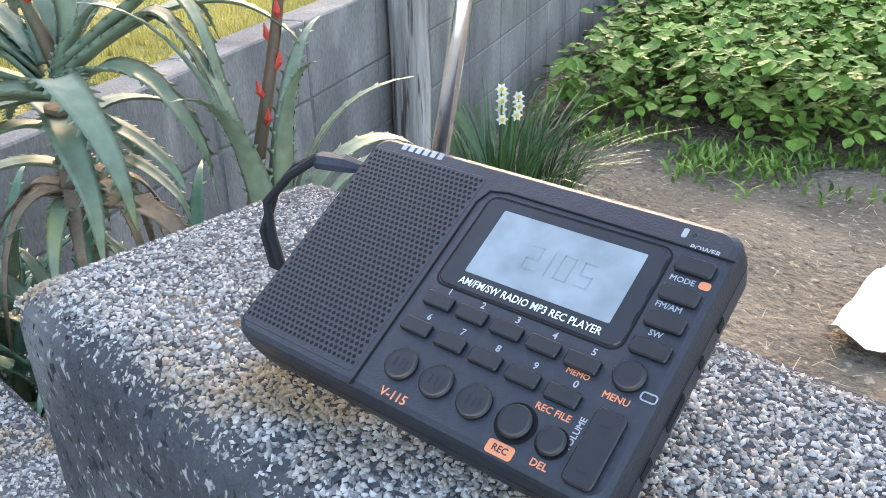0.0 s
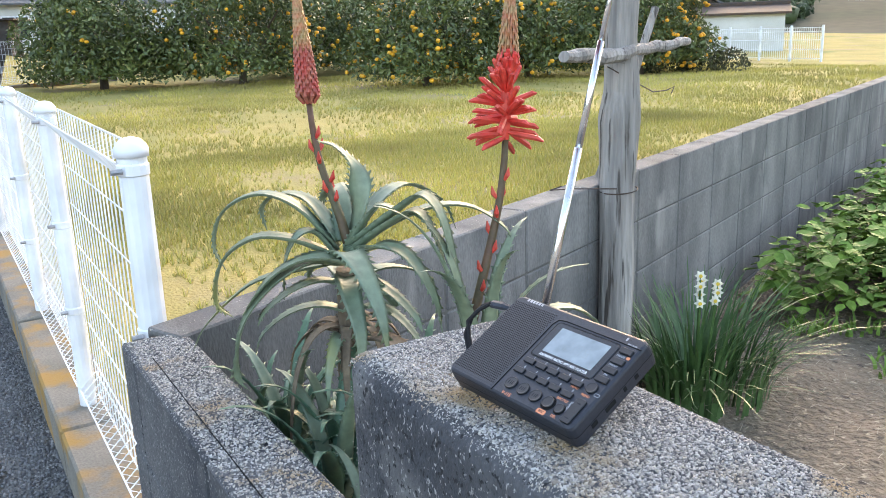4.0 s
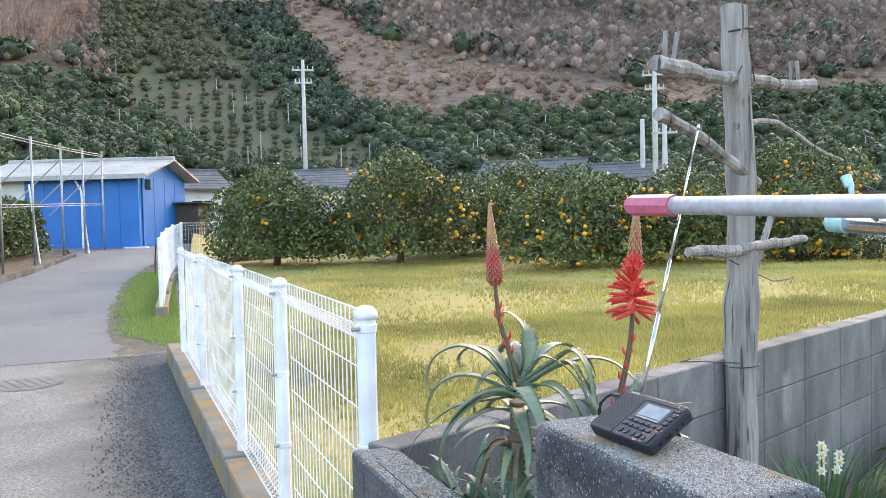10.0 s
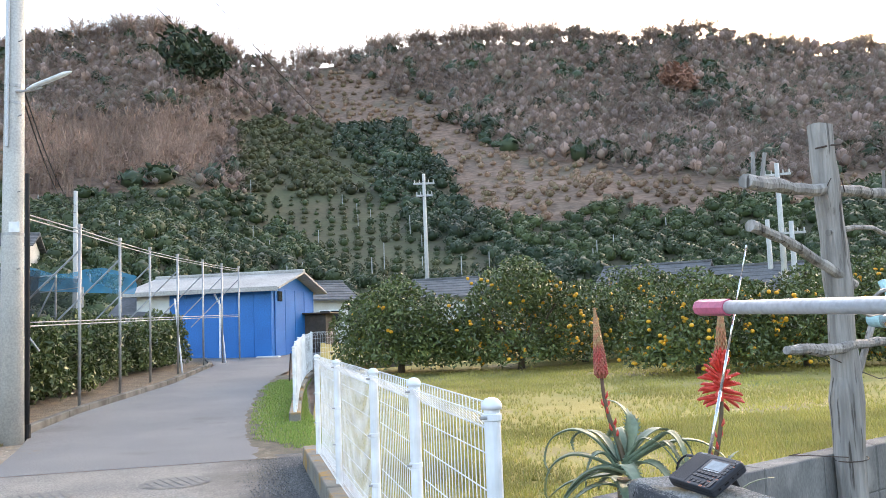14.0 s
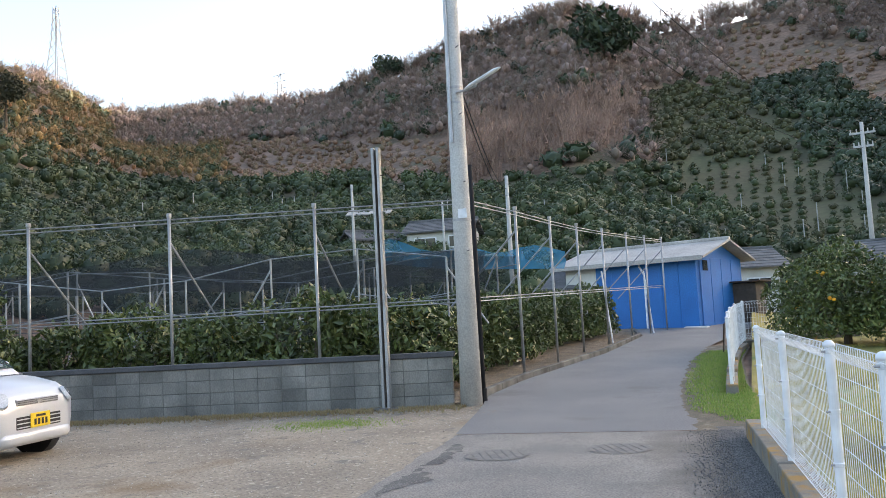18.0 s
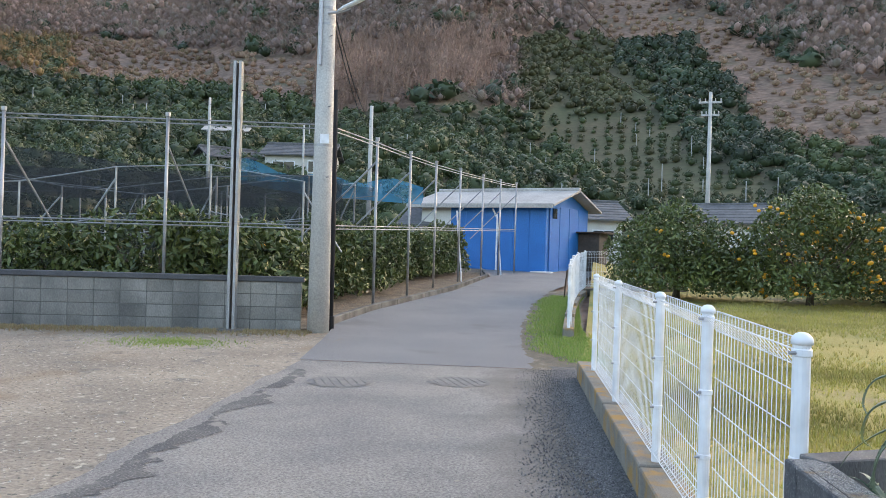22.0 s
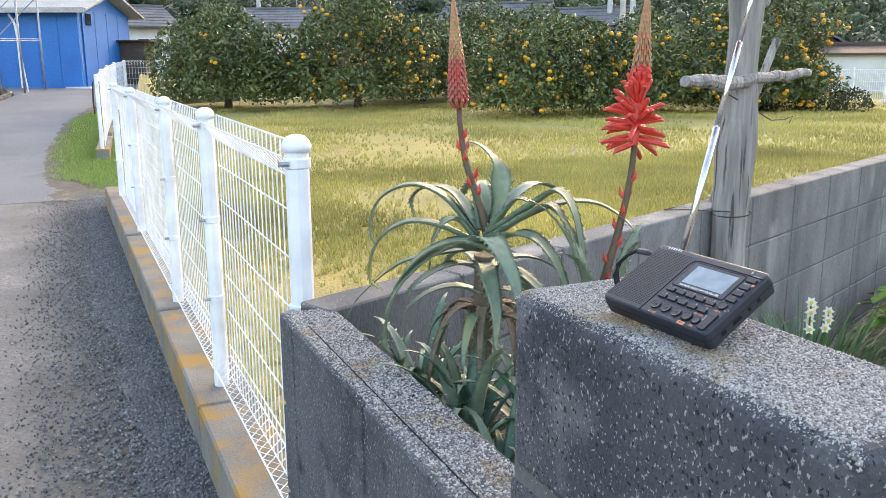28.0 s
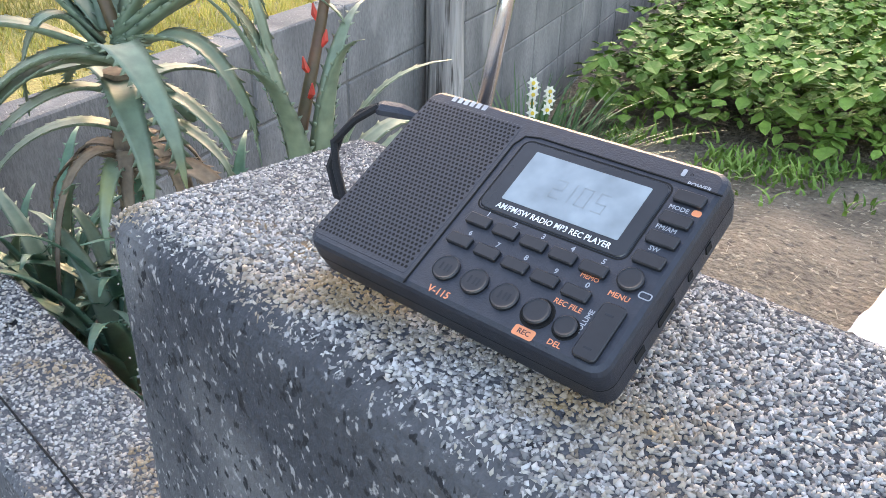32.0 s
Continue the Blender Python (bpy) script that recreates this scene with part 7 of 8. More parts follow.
def gable_house(name, m, w, d, eave, ridge, over, walls, roof_mat, label, category, group="", rows=7, wall_parts=None, windows=(), tiles=True, front_panels=0, gable_over=None):
    """A gabled building: w along local x (ridge direction), d along local y; the front face is y = 0."""
    ob = thing(name, m, label, category, group)
    gx = over if gable_over is None else gable_over
    if front_panels:
        pw = w / front_panels
        for i in range(front_panels):
            bmx = box((i * pw + 0.004, -0.0, 0), ((i + 1) * pw - 0.004, 0.06, eave), 0.008)
            part("wall_panel", bmx, wall_parts[i] if wall_parts else walls, ob)
    else:
        part("front_wall", box((0, 0, 0), (w, 0.1, eave)), walls, ob)
    part("back_wall", box((0, d - 0.1, 0), (w, d, eave)), walls, ob)
    for x0, x1 in ((0.003, 0.1), (w - 0.1, w - 0.003)):
        bm = bmesh.new()
        prof = [(0.064, 0), (d - 0.103, 0), (d - 0.103, eave), (d / 2, ridge - 0.04), (0.064, eave)]
        lo_ = [bm.verts.new((x0, p, q)) for p, q in prof]
        hi_ = [bm.verts.new((x1, p, q)) for p, q in prof]
        bm.faces.new(lo_)
        bm.faces.new(hi_[::-1])
        for k in range(5):
            bm.faces.new((lo_[k], hi_[k], hi_[(k + 1) % 5], lo_[(k + 1) % 5]))
        bmesh.ops.recalc_face_normals(bm, faces=bm.faces)
        part("gable_wall", bm, walls, ob)
    slope = (ridge - eave) / (d / 2)
    for sgn in (0, 1):
        y0, y1 = -over, d / 2
        n = rows if tiles else 1
        for j in range(n):
            bm = bmesh.new()
            a, b = y0 + (y1 - y0) * j / n, y0 + (y1 - y0) * (j + 1) / n
            za, zb = eave + slope * a, eave + slope * b
            lift = 0.03 if tiles else 0.0
            q = [(-gx, a, za + 0.02 + lift), (w + gx, a, za + 0.02 + lift), (w + gx, b, zb + 0.02), (-gx, b, zb + 0.02)]
            r2 = [(x, y, z + 0.08) for x, y, z in q]
            if sgn:
                q, r2 = [[(x, d - y, z) for x, y, z in s] for s in (q, r2)]
            vq, vr = [bm.verts.new(p) for p in q], [bm.verts.new(p) for p in r2]
            bm.faces.new(vq)
            bm.faces.new(vr[::-1])
            for k in range(4):
                bm.faces.new((vq[k], vr[k], vr[(k + 1) % 4], vq[(k + 1) % 4]))
            bmesh.ops.recalc_face_normals(bm, faces=bm.faces)
            part("roof_course" if tiles else "roof", bm, roof_mat, ob)
    part("ridge_cap", box((-gx, d / 2 - 0.12, ridge + 0.05), (w + gx, d / 2 + 0.12, ridge + 0.2), 0.03), roof_mat, ob)
    for (x, z, ww, hh) in windows:
        wi = part("window", box((x, -0.03, z), (x + ww, 0.02, z + hh), 0.01), M_WHITE, ob, "white-framed window")
        part("pane", box((x + 0.06, -0.036, z + 0.06), (x + ww - 0.06, -0.02, z + hh - 0.06)), M_GLASS, wi)
        part("mullion", box((x + ww / 2 - 0.025, -0.042, z + 0.05), (x + ww / 2 + 0.025, -0.03, z + hh - 0.05)), M_WHITE, wi)
    return ob


def spot(yaw, d, z=None):
    """Place on the valley floor or slope seen at a bearing and distance from the lane."""
    x, y = 1.4 - d * math.sin(radians(yaw)), -0.2 + d * math.cos(radians(yaw))
    return x, y, (ground_z(x, y) if z is None else z)


SHED_A = math.degrees(math.atan2(0.91, 0.41))
shed = gable_house("blue_shed", pose(-31.9 - 0.41 * 5.7, 1.08 - 0.91 * 5.7, 0.45, 0, 0, SHED_A), 5.7, 4.9, 2.78, 3.42, 0.45, M_BLUE, M_ROOF, "bright blue metal-clad shed with a pale sheet roof", "shed", tiles=False, front_panels=8, wall_parts=[M_PLASTER] * 2 + [M_BLUE] * 6, gable_over=0.5)
for i in range(4):
    part("wall_panel", box((5.72, 0.3 + i * 1.1, 0), (5.745, 1.36 + i * 1.1, 2.75), 0.008), M_BLUE, shed)
part("fascia", box((-0.45, -0.49, 2.62), (6.15, -0.44, 2.80), 0.01), M_ROOF, shed, "pale eave board")
part("vent_window", box((5.74, 0.55, 2.25), (5.80, 0.95, 2.65), 0.01), M_GLASS, shed, "small dark window under the gable")
part("downpipe", tube([(3.6, -0.06, 0), (3.6, -0.06, 2.2), (3.5, -0.3, 2.6)], 0.04, 8), M_WHITE, shed, "white downpipe")
part("base_stone", box((5.2, -0.35, -0.1), (6.1, -0.06, 0.14), 0.03), M_PLASTER, shed)
part("lean_to", box((5.75, 3.6, 0.0), (6.7, 4.8, 1.75), 0.02), M_DARKWALL, shed)
part("lean_to_roof", box((5.7, 3.3, 1.76), (7.0, 5.1, 1.82), 0.01), M_DARKMETAL, shed)
x, y, z = spot(84.2, 43)
gable_house("house", pose(x - 1.5, y - 0.6, 0.6, 0, 0, 100), 2.0, 5, 2.6, 3.5, 0.5, M_PLASTER, M_TILE, "small white house with a dark roof behind the shed", "house", "houses", windows=((0.4, 1.0, 1.2, 1.0),))
x, y, z = spot(97.4, 36)
gable_house("white_store", pose(x, y, 0.7, 0, 0, 80), 5.0, 3.5, 1.7, 2.4, 0.3, M_PLASTER, M_TILE, "low white store beside the blue shed", "store", tiles=False)
# grey-roofed houses beyond the citrus trees
x, y, z = spot(78.6, 50)
gable_house("house", pose(x, y, 0.65, 0, 0, 60), 4.6, 5.5, 2.7, 3.7, 0.6, M_PLASTER, M_TILE, "white-walled house with a low grey tiled roof", "house", "houses")
x, y, z = spot(75.3, 56)
gable_house("house", pose(x, y, 0.5, 0, 0, 66), 4.2, 6, 2.6, 3.7, 0.7, M_PLASTER, M_TILE, "long house with a blue-grey tiled roof", "house", "houses")
x, y, z = spot(65.6, 52)
gable_house("house", pose(x, y, 0.25, 0, 0, 48), 5.2, 6.5, 2.8, 4.55, 0.8, M_PLASTER, M_TILE, "traditional house with a grey tiled gable roof", "house", "houses", windows=((1.5, 1.0, 1.6, 1.1),))
x, y, z = spot(60.1, 51)
gable_house("house", pose(x, y, 0.45, 0, 0, 48), 5.6, 4.5, 2.6, 3.9, 0.6, M_DARKWALL, M_TILE, "dark-walled wing with a grey tiled roof", "house", "houses", windows=((0.5, 1.0, 1.4, 0.9), (3.0, 1.0, 1.4, 0.9)))
x, y, z = spot(44.6, 36)
gable_house("house", pose(x + 2.0, y + 1.2, 0.3, 0, 0, 130), 6.0, 4.2, 1.55, 2.75, 0.4, M_DARKWALL, M_TILE, "small dark gabled outbuilding", "house", "houses")
x, y, z = spot(42.6, 34)
gable_house("outhouse", pose(x, y, 0.2, 0, 0, 40), 3.0, 2.2, 1.35, 1.6, 0.2, M_PLASTER, M_DARKMETAL, "pale outhouse with a patched wall", "outhouse", tiles=False)


def on_slope(yaw, elev):
    d = table(FOOT_R, yaw)
    while d < 300:
        x, y, z = spot(yaw, d)
        if math.degrees(math.atan2(z - 1.34, d)) >= elev:
            break
        d += 0.5
    return x, y, z, d


x, y, z, d = on_slope(106.8, 4.3)
s = d / 48
gable_house("house", pose(x, y, z, 0, 0, 92) @ Matrix.Scale(s, 4), 3.6, 3.2, 1.35, 2.0, 0.3, M_PLASTER, M_TILE, "white farmhouse standing above the netted orchard", "house", "houses", windows=((0.4, 0.3, 1.3, 0.7), (2.4, 0.35, 0.7, 0.7)))
x, y, z, d = on_slope(110.6, 6.4)
s = d / 60
gable_house("hillside_hut", pose(x, y, z, 0, 0, 100) @ Matrix.Scale(s, 4), 2.6, 2.0, 0.95, 1.25, 0.3, M_PLASTER, M_ROOF, "small white hut among the terraces", "hut", tiles=False)
x, y, z, d = on_slope(110.2, 4.6)
gable_house("store", pose(x, y, z, 0, 0, 130) @ Matrix.Scale(d / 50, 4), 3.2, 2.4, 0.9, 1.4, 0.4, M_PLASTER, M_TILE, "tile-roofed store at the orchard's back", "store")

# ---- far poles, pylon and wires ----
def far_pole(yaw, d, top, label, arms=2, r=0.15, base=None):
    x, y, z = spot(yaw, d)
    z = z - 0.5
    ob = thing("utility_pole", pose(x, y, z, 0, 0, yaw - 90), label, "utility pole", "utility poles")
    h = 1.34 + d * math.tan(radians(top)) - z
    part("pole", tube([(0, 0, 0), (0, 0, h)], [r * 1.25, r * 0.8], 10), M_POLE, ob, smooth=True)
    for i in range(arms):
        part("crossarm", box((-0.05, -0.7 + 0.15 * i, h - 0.7 - i * 0.8), (0.05, 0.7 - 0.15 * i, h - 0.58 - i * 0.8)), M_STEEL, ob)
        for q in (-0.62, -0.3, 0.3, 0.62):
            part("insulator", tube([(0, q * (1 - 0.2 * i), h - 0.58 - i * 0.8), (0, q * (1 - 0.2 * i), h - 0.38 - i * 0.8)], 0.035, 6), M_POLE, ob)
    return Vector((x, y, z + h))


P1 = far_pole(77.3, 55, 10.6, "concrete utility pole with crossarms beside the grey roofs", 2, 0.13)
far_pole(54.1, 50, 9.7, "utility pole with stacked transformers", 2)
far_pole(54.9, 52, 6.2, "plain short utility pole", 0)
far_pole(53.5, 49, 6.0, "short pole beside the transformers", 1)
P4 = far_pole(99.85, 38, 9.5, "utility pole behind the netted orchard", 0, 0.10)
P5 = far_pole(110.46, 52, 9.4, "thin pole beside the hillside hut", 0, 0.09)
far_pole(104.3, 60, 8.0, "far thin pole on the slope", 0, 0.08)
cables = thing("overhead_cables", Matrix.Identity(4), "thin overhead power cables sagging between the poles", "cable")
def cable(a, b, sag, r=0.012):
    a, b = Vector(a), Vector(b)
    pts = [a.lerp(b, i / 24) - UP * sag * 4 * (i / 24) * (1 - i / 24) for i in range(25)]
    bm = bmesh.new()
    add_tube(bm, pts, r, 4)
    part("cable", bm, M_CORD, cables)
TOP = Vector((-11.55, -3.25, 9.05))
cable(TOP + Vector((0, 0.7, 0.1)), P1 - UP * 0.5, 1.4)
cable(TOP + Vector((0, -0.7, 0.1)), P1 - UP * 1.5, 1.6)
cable(TOP + Vector((0, 0, -3.6)), P4 - UP * 0.6, 0.5, 0.012)
cable(TOP + Vector((0, 0, -3.75)), P4 - UP * 0.9, 0.6, 0.012)
cable(P4 - UP * 0.5, P5 - UP * 0.4, 0.9, 0.012)

x, y = -table(RIDGE_R, 129.2) * math.sin(radians(129.2)), table(RIDGE_R, 129.2) * math.cos(radians(129.2))
pyl = thing("lattice_pylon", pose(x, y, ground_z(x, y)), "pale lattice transmission pylon on the lit ridge", "pylon")
H = 22.0
for sx in (-1, 1):
    for sy in (-1, 1):
        part("leg", tube([(sx * 2.4, sy * 2.4, -2), (sx * 0.8, sy * 0.8, H * 0.6), (sx * 0.45, sy * 0.45, H)], 0.13, 5), M_STEEL, pyl)
for i in range(9):
    z0, z1 = H * i / 9, H * (i + 1) / 9
    w0, w1 = 2.4 - 1.95 * (i / 9) ** 0.8, 2.4 - 1.95 * ((i + 1) / 9) ** 0.8
    for a, b in (((-1, -1), (1, -1)), ((1, -1), (1, 1)), ((1, 1), (-1, 1)), ((-1, 1), (-1, -1))):
        part("lattice_bar", tube([(a[0] * w0, a[1] * w0, z0), (b[0] * w1, b[1] * w1, z1)], 0.07, 4), M_STEEL, pyl)
for z0 in (H * 0.72, H * 0.84, H * 0.96):
    part("arm", box((-3.2, -0.1, z0), (3.2, 0.1, z0 + 0.18), 0.02, Matrix.Rotation(0.7, 4, 'Z')), M_STEEL, pyl)

x, y = -table(RIDGE_R, 115.1) * math.sin(radians(115.1)), table(RIDGE_R, 115.1) * math.cos(radians(115.1))
copy_thing(pyl, pose(x, y, ground_z(x, y) - 9.0, 0, 0, 30))

# pale fence and shrub at the lawn's far edge
ff = thing("mesh_fence", Matrix.Identity(4), "pale far mesh fence at the lawn's edge", "fence")
FF = [spot(47.5 - 1.7 * i, 31 - 0.6 * i, 0)[:2] for i in range(8)]
for x, y in FF:
    part("post", tube([(x, y, 0.1), (x, y, 1.15)], 0.035, 8), M_WHITE, ff)
for (xa, ya), (xb, yb) in zip(FF, FF[1:]):
    bm = bmesh.new()
    for h in (0.25, 0.5, 0.75, 0.98, 1.08):
        add_tube(bm, [(xa, ya, h), (xb, yb, h)], 0.008, 4)
    for i in range(15):
        f = i / 15
        add_tube(bm, [(xa + (xb - xa) * f, ya + (yb - ya) * f, 0.2), (xa + (xb - xa) * f, ya + (yb - ya) * f, 1.1)], 0.006, 4)
    part("mesh_panel", bm, M_WHITE, ff)
sh = thing("shrub", pose(*spot(44.5, 23)[:2], 0.15), "low rounded shrub at the lawn's edge", "shrub")
rng_ = np.random.default_rng(77)
P, D = crown_points([(0, 0, 0.25, 0.7), (0.8, 0.3, 0.2, 0.6), (-0.8, -0.2, 0.22, 0.6), (1.4, 0.6, 0.15, 0.5)], 5000, rng_)
cr = scatter("foliage", LEAF_V, LEAF_F, P[P[:, 2] > -0.1], 0.05 * rng_.uniform(0.6, 1.3, (P[:, 2] > -0.1).sum()), HILL_MATS["shrub"], rng_)
cr.parent = sh

# ---- parked cars ----
M_SILVER = mat("silver_car_paint", (0.60, 0.62, 0.65), 0.3, 0.3, var=(0.58, 0.60, 0.63), scale=2, grain=(0.97, 1.03))
M_TYRE = mat("tyre_rubber", (0.02, 0.02, 0.021), 0.85)
M_HUBCAP = mat("silver_hubcap", (0.5, 0.51, 0.52), 0.35, 0.6)
M_CARGLASS = mat("car_glass", (0.045, 0.085, 0.09), 0.06, 0.0, var=(0.04, 0.075, 0.08), spec=0.9)
M_LENS = mat("headlight_lens", (0.62, 0.65, 0.68), 0.1)
M_PLATE = mat("yellow_plate", (0.85, 0.60, 0.03), 0.5)
M_TRIM = mat("dark_trim", (0.02, 0.02, 0.022), 0.5)


def car_shell(stations, n=7):
    """A body from cross-sections: (y, half width at sill, half width at shoulder, z low, z shoulder, z top, half width at top)."""
    bm = bmesh.new()
    rings = []
    for y, ws, wb, zl, zs, zt, wt in stations:
        half = [(ws * 0.93, zl), (ws, zl + 0.06), (wb, (zl + zs) / 2), (wb, zs - 0.04), (wb - 0.03, zs), (wt + 0.04, zt - 0.03), (wt, zt)]
        pts = [(x, y, z) for x, z in half] + [(-x, y, z) for x, z in half[::-1]]
        rings.append([bm.verts.new(p) for p in pts])
    for a, b in zip(rings, rings[1:]):
        for k in range(len(a)):
            bm.faces.new((a[k], a[(k + 1) % len(a)], b[(k + 1) % len(b)], b[k]))
    bm.faces.new(rings[0])
    bm.faces.new(rings[-1][::-1])
    bmesh.ops.recalc_face_normals(bm, faces=bm.faces)
    return bm


def quad(pts, t=0.012):
    """A thin slab over four or more points, thickened along its normal."""
    p = [Vector(q) for q in pts]
    nrm = (p[1] - p[0]).cross(p[2] - p[0]).normalized() * t
    bm = bmesh.new()
    a, b = [bm.verts.new(q) for q in p], [bm.verts.new(q + nrm) for q in p]
    bm.faces.new(a[::-1])
    bm.faces.new(b)
    for k in range(len(a)):
        bm.faces.new((a[k], a[(k + 1) % len(a)], b[(k + 1) % len(b)], b[k]))
    bmesh.ops.recalc_face_normals(bm, faces=bm.faces)
    return bm


def wheel(parent, x, y, r, side):
    prof = [(r * 0.62, 0.0), (r * 0.94, 0.0), (r, 0.02), (r, 0.13), (r * 0.94, 0.15), (r * 0.62, 0.15)]
    bm = bmesh.new()
    rings = []
    for k in range(28):
        a = 2 * math.pi * k / 28
        rings.append([bm.verts.new((x + side * (0.02 - h), y + q * math.cos(a), r + q * math.sin(a))) for q, h in prof])
    for k in range(28):
        a, b = rings[k], rings[(k + 1) % 28]
        for j in range(len(prof)):
            bm.faces.new((a[j], a[(j + 1) % len(prof)], b[(j + 1) % len(prof)], b[j]))
    bmesh.ops.recalc_face_normals(bm, faces=bm.faces)
    w = part("wheel", bm, M_TYRE, parent, "black rubber tyre")
    bm = bmesh.new()
    add_tube(bm, [(x - side * 0.04, y, r), (x + side * 0.005, y, r), (x + side * 0.02, y, r)], [r * 0.64, r * 0.62, r * 0.3], 24)
    part("hubcap", bm, M_HUBCAP, w, "silver wheel cover")
    for k in range(7):
        a = k * 2 * math.pi / 7
        part("hubcap_slot", tube([(x + side * 0.006, y + r * 0.5 * math.cos(a), r + r * 0.5 * math.sin(a)), (x + side * 0.013, y + r * 0.5 * math.cos(a), r + r * 0.5 * math.sin(a))], r * 0.085, 6), M_TRIM, w)


def plate(parent, x, y, z, tilt=0):
    p = part("number_plate", box((x - 0.165, y, z - 0.083), (x + 0.165, y + 0.012, z + 0.083), 0.004), M_PLATE, parent, "yellow number plate with plain bars")
    bm = bmesh.new()
    for i in range(4):
        add_box(bm, (x - 0.11 + i * 0.062, y + 0.012, z - 0.055), (x - 0.075 + i * 0.062, y + 0.0145, z + 0.015))
    add_box(bm, (x - 0.08, y + 0.012, z + 0.035), (x + 0.08, y + 0.0145, z + 0.062))
    part("plate_bars", bm, M_TRIM, p)


def screen_strip(stations, lift, start, end):
    """Glass that follows the sloping front of a cabin, a little proud of it."""
    rows = [(st[0], st[5], st[6]) for st in stations]
    bm = bmesh.new()
    prev = None
    n = 10
    for i in range(n + 1):
        f = (start + (end - start) * i / n) * (len(rows) - 1)
        k = min(int(f), len(rows) - 2)
        y, z, w = (a + (b - a) * (f - k) for a, b in zip(rows[k], rows[k + 1]))
        dy, dz = rows[k + 1][0] - rows[k][0], rows[k + 1][1] - rows[k][1]
        q = math.hypot(dy, dz)
        y, z = y + lift * dz / q, z - lift * dy / q
        xs = [(-1 + 2 * j / 6) * (w + 0.035) for j in range(7)]
        cur = [bm.verts.new((x, y + 0.03 * (1 - (x / w) ** 2), z - 0.012 * (abs(x) / w) ** 6)) for x in xs]
        if prev:
            for j in range(6):
                bm.faces.new((prev[j], prev[j + 1], cur[j + 1], cur[j]))
        prev = cur
    bmesh.ops.recalc_face_normals(bm, faces=bm.faces)
    bmesh.ops.solidify(bm, geom=bm.faces[:], thickness=0.006)
    return bm


# silver hatchback: local +y is forward
car = thing("hatchback_car", pose(-6.95, -7.43, -0.012, 0, 0, 2), "small silver hatchback parked beside the block wall", "car")
S = [(0.03, 0.44, 0.50, 0.26, 0.55, 0.60, 0.40), (0.0, 0.58, 0.62, 0.22, 0.66, 0.715, 0.52), (-0.07, 0.66, 0.70, 0.19, 0.735, 0.79, 0.58), (-0.2, 0.70, 0.73, 0.18, 0.80, 0.86, 0.61), (-0.5, 0.715, 0.74, 0.17, 0.87, 0.935, 0.62), (-0.82, 0.72, 0.745, 0.17, 0.915, 0.98, 0.62),
     (-1.0, 0.72, 0.745, 0.17, 0.93, 0.99, 0.63), (-2.0, 0.72, 0.745, 0.17, 0.95, 1.0, 0.63), (-3.1, 0.705, 0.735, 0.2, 0.96, 1.0, 0.61), (-3.36, 0.62, 0.66, 0.3, 0.93, 0.97, 0.55)]
part("body", car_shell(S), M_SILVER, car, "silver painted body", smooth=True)
G = [(-0.72, 0.66, 0.655, 0.92, 0.945, 0.965, 0.63), (-1.0, 0.665, 0.655, 0.92, 1.13, 1.18, 0.585), (-1.28, 0.665, 0.645, 0.92, 1.33, 1.385, 0.535), (-1.46, 0.665, 0.64, 0.92, 1.43, 1.48, 0.51), (-1.7, 0.665, 0.635, 0.92, 1.465, 1.515, 0.50), (-2.2, 0.66, 0.63, 0.92, 1.47, 1.525, 0.50), (-2.8, 0.66, 0.625, 0.92, 1.445, 1.49, 0.50), (-3.15, 0.645, 0.61, 0.92, 1.35, 1.39, 0.47), (-3.36, 0.62, 0.60, 0.92, 0.99, 1.02, 0.5)]
part("cabin", car_shell(G), M_SILVER, car, "silver roof and pillars", smooth=True)
part("windscreen", screen_strip(G[:4], 0.018, 0.14, 0.93), M_CARGLASS, car, "green-tinted windscreen", smooth=True)
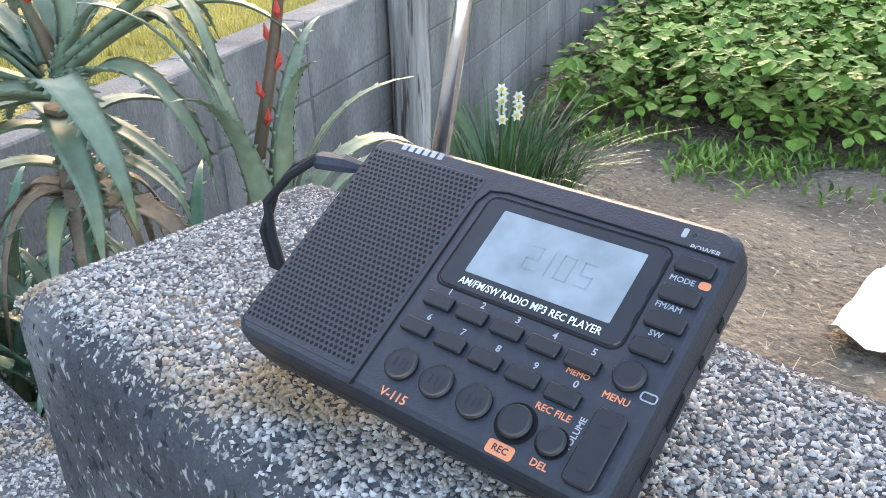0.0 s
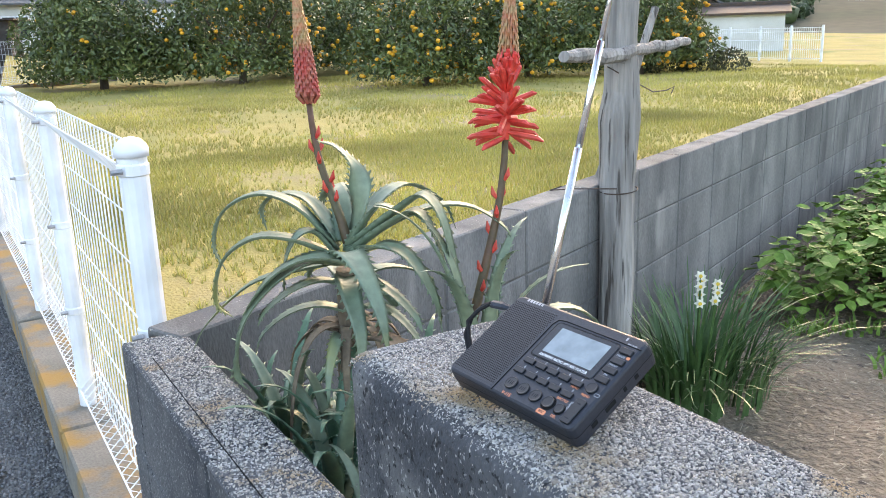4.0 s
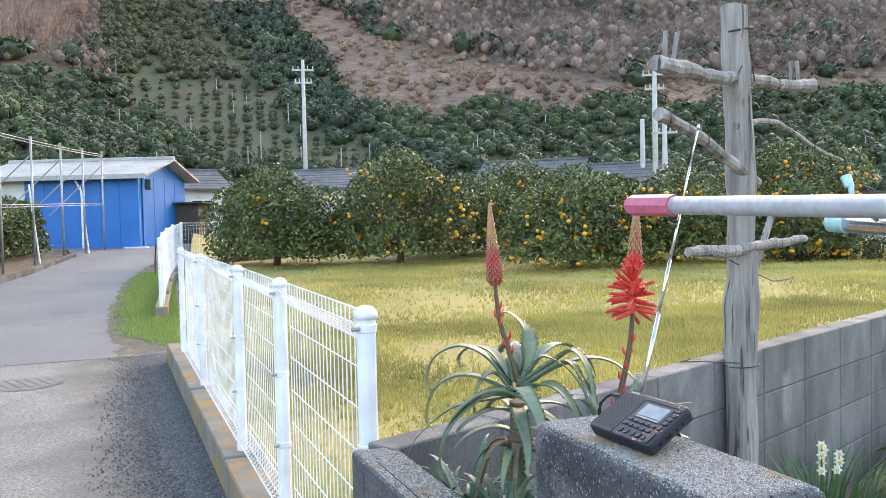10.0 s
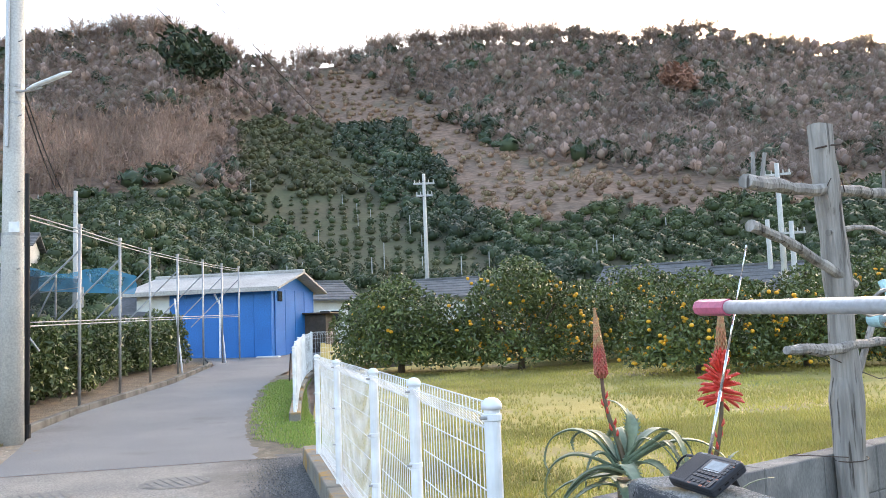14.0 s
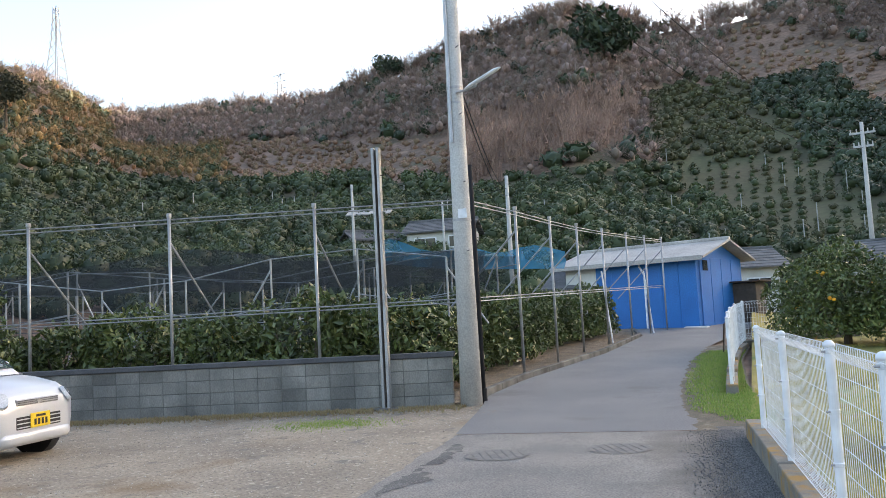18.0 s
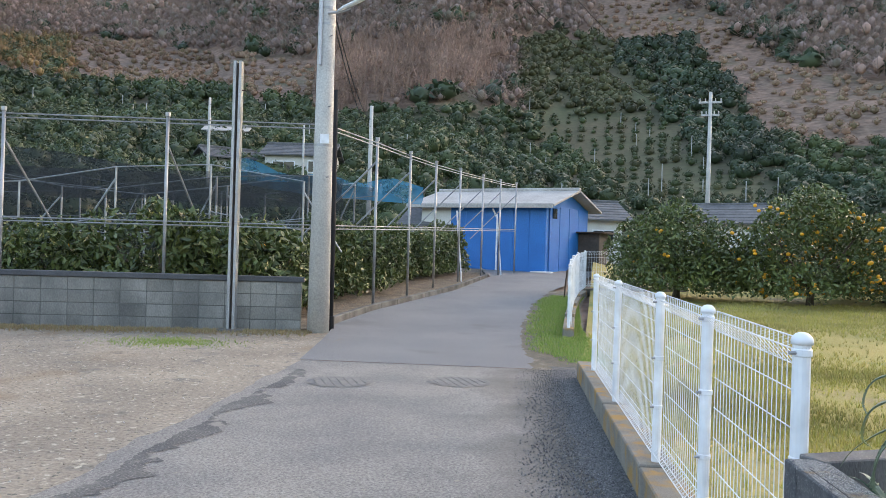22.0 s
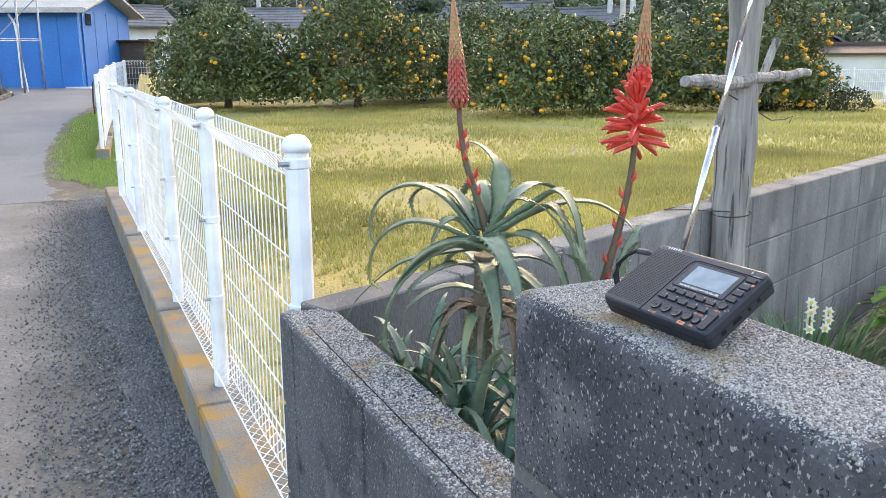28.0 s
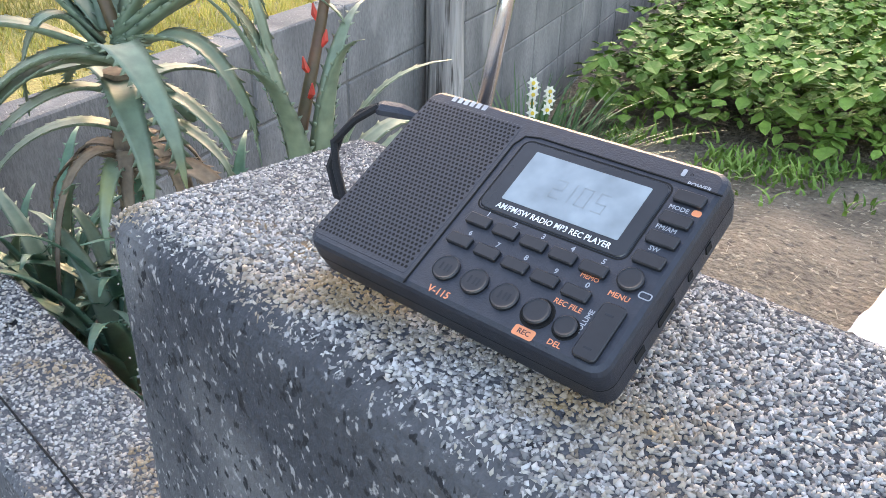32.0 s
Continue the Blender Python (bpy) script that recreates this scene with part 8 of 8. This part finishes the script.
for sd in (1, -1):
    pts = [(sd * 0.674, -1.08, 0.99), (sd * 0.652, -1.50, 1.36), (sd * 0.645, -2.0, 1.42), (sd * 0.668, -2.02, 0.99)]
    part("side_window", quad(pts if sd > 0 else pts[::-1], 0.018 * 1), M_CARGLASS, car)
    pts = [(sd * 0.668, -2.10, 0.99), (sd * 0.645, -2.08, 1.42), (sd * 0.638, -2.75, 1.38), (sd * 0.662, -2.85, 0.99)]
    part("side_window", quad(pts if sd > 0 else pts[::-1], 0.018), M_CARGLASS, car)
    part("wheel_arch", tube([(sd * 0.60, -0.55, 0.28), (sd * 0.748, -0.55, 0.28)], 0.315, 24), M_TRIM, car)
    part("wheel_arch", tube([(sd * 0.60, -2.95, 0.28), (sd * 0.742, -2.95, 0.28)], 0.315, 24), M_TRIM, car)
    wheel(car, sd * 0.738, -0.55, 0.28, sd)
    wheel(car, sd * 0.73, -2.95, 0.275, sd)
    hl = part("headlight", loft([rounded(-0.11, -0.09, 0.11, 0.09, 0.07, 0.0), rounded(-0.10, -0.08, 0.10, 0.08, 0.06, 0.04)]), M_LENS, car, "clear oval headlight")
    hl.matrix_basis = pose(sd * 0.575, -0.06, 0.715, 58, 0, 180 - sd * 34) @ Matrix.Scale(1.12, 4)
    part("indicator", box((sd * 0.43 - 0.045, -0.03, 0.63), (sd * 0.43 + 0.045, 0.0, 0.70), 0.01), M_HUBCAP, car)
    mir = part("mirror", loft([rounded(-0.085, -0.06, 0.085, 0.06, 0.04, 0), rounded(-0.10, -0.07, 0.10, 0.07, 0.05, 0.05), rounded(-0.06, -0.04, 0.06, 0.04, 0.03, 0.11)]), M_SILVER, car, "silver door mirror", smooth=True)
    mir.matrix_basis = pose(sd * 0.80, -1.10, 1.07, -90, 0, 180)
    part("door_seam", quad([(sd * 0.742, -0.98, 0.25), (sd * 0.742, -0.985, 0.9), (sd * 0.742, -0.995, 0.9), (sd * 0.742, -0.99, 0.25)], 0.003), M_TRIM, car)
    part("wiper", tube([(sd * 0.1 - 0.1, -0.79, 1.035), (sd * 0.1 + 0.32, -0.85, 1.07)], 0.010, 5), M_TRIM, car)
gr = part("grille", box((-0.36, -0.05, 0.645), (0.36, 0.022, 0.725), 0.012), M_HUBCAP, car, "pale slatted grille")
for i in range(3):
    part("slat", box((-0.34, 0.022, 0.660 + i * 0.022), (0.34, 0.026, 0.664 + i * 0.022)), M_TRIM, gr)
part("emblem", tube([(0, 0.02, 0.685), (0, 0.032, 0.685)], 0.03, 10), M_HUBCAP, car)
ai = part("air_intake", box((-0.40, -0.05, 0.36), (0.40, 0.036, 0.55), 0.03), M_TRIM, car, "dark lower intake")
for i in range(3):
    part("bar", box((-0.37, 0.036, 0.40 + i * 0.045), (0.37, 0.042, 0.412 + i * 0.045)), M_SILVER, ai)
part("bumper", loft([rounded(-0.56, -0.20, 0.56, 0.02, 0.09, 0.21), rounded(-0.62, -0.24, 0.62, 0.045, 0.14, 0.25), rounded(-0.62, -0.24, 0.62, 0.05, 0.14, 0.31), rounded(-0.60, -0.22, 0.60, 0.03, 0.13, 0.35)]), M_SILVER, car, smooth=True)
plate(car, 0.0, 0.043, 0.47)

# white cab-over van
van = thing("cab_van", pose(-4.92, -7.62, -0.012), "white cab-over van with a dark sign on its nose", "van")
V = [(0.0, 0.62, 0.66, 0.30, 0.74, 0.80, 0.60), (-0.08, 0.69, 0.72, 0.25, 0.86, 0.95, 0.64), (-0.3, 0.72, 0.735, 0.24, 0.95, 1.06, 0.65), (-0.6, 0.72, 0.735, 0.24, 1.0, 1.12, 0.66), (-2.0, 0.72, 0.735, 0.24, 1.0, 1.12, 0.66), (-3.35, 0.72, 0.735, 0.24, 1.0, 1.12, 0.66)]
part("body", car_shell(V), M_VAN, van, "white painted body", smooth=True)
C = [(-0.28, 0.66, 0.655, 1.0, 1.03, 1.05, 0.62), (-0.62, 0.66, 0.65, 1.0, 1.42, 1.48, 0.58), (-0.86, 0.66, 0.64, 1.0, 1.66, 1.74, 0.55), (-1.2, 0.66, 0.64, 1.0, 1.74, 1.82, 0.55), (-3.3, 0.66, 0.64, 1.0, 1.74, 1.82, 0.55)]
part("cabin", car_shell(C), M_VAN, van, "white roof and pillars", smooth=True)
part("windscreen", screen_strip(C[:3], 0.018, 0.08, 0.94), M_CARGLASS, van, "green-tinted windscreen", smooth=True)
for sd in (1, -1):
    pts = [(sd * 0.675, -0.5, 1.08), (sd * 0.64, -0.9, 1.6), (sd * 0.64, -1.5, 1.62), (sd * 0.675, -1.5, 1.08)]
    part("side_window", quad(pts if sd > 0 else pts[::-1], 0.018), M_CARGLASS, van)
    part("wheel_arch", tube([(sd * 0.60, -0.55, 0.27), (sd * 0.742, -0.55, 0.27)], 0.31, 24), M_TRIM, van)
    wheel(van, sd * 0.73, -0.55, 0.275, sd)
    wheel(van, sd * 0.73, -2.6, 0.275, sd)
    part("headlight", box((sd * 0.60 - 0.06, -0.06, 0.58), (sd * 0.60 + 0.06, 0.0, 0.80), 0.02), M_LENS, van, "upright clear headlight")
    part("wiper", tube([(sd * 0.15 - 0.1, -0.28, 1.09), (sd * 0.15 + 0.3, -0.33, 1.12)], 0.010, 5), M_TRIM, van)
for z in (0.52, 0.60, 0.68):
    part("grille_bar", box((-0.46, 0.0, z - 0.028), (0.46, 0.012, z + 0.012), 0.004), M_TRIM, van)
part("emblem", tube([(0, 0.012, 0.60), (0, 0.022, 0.60)], 0.06, 10), M_HUBCAP, van)
part("bumper", loft([rounded(-0.66, -0.10, 0.66, 0.05, 0.04, 0.22), rounded(-0.70, -0.12, 0.70, 0.09, 0.05, 0.27), rounded(-0.69, -0.12, 0.69, 0.07, 0.05, 0.46)]), M_VAN, van)
plate(van, -0.28, 0.092, 0.36)
sg = part("sign", box((-0.62, -0.005, 0.83), (-0.22, 0.006, 0.95), 0.003, Matrix.Rotation(-0.12, 4, 'X')), M_TRIM, van, "dark sign with yellow characters")
text_mesh("高圧ガス", 0.085, pose(-0.42, 0.115, 0.882, 83, 0, 180), M_PLATE, sg, 'CENTER')
part("emblem_bar", box((-0.03, 0.022, 0.56), (0.03, 0.028, 0.64)), M_HUBCAP, van)
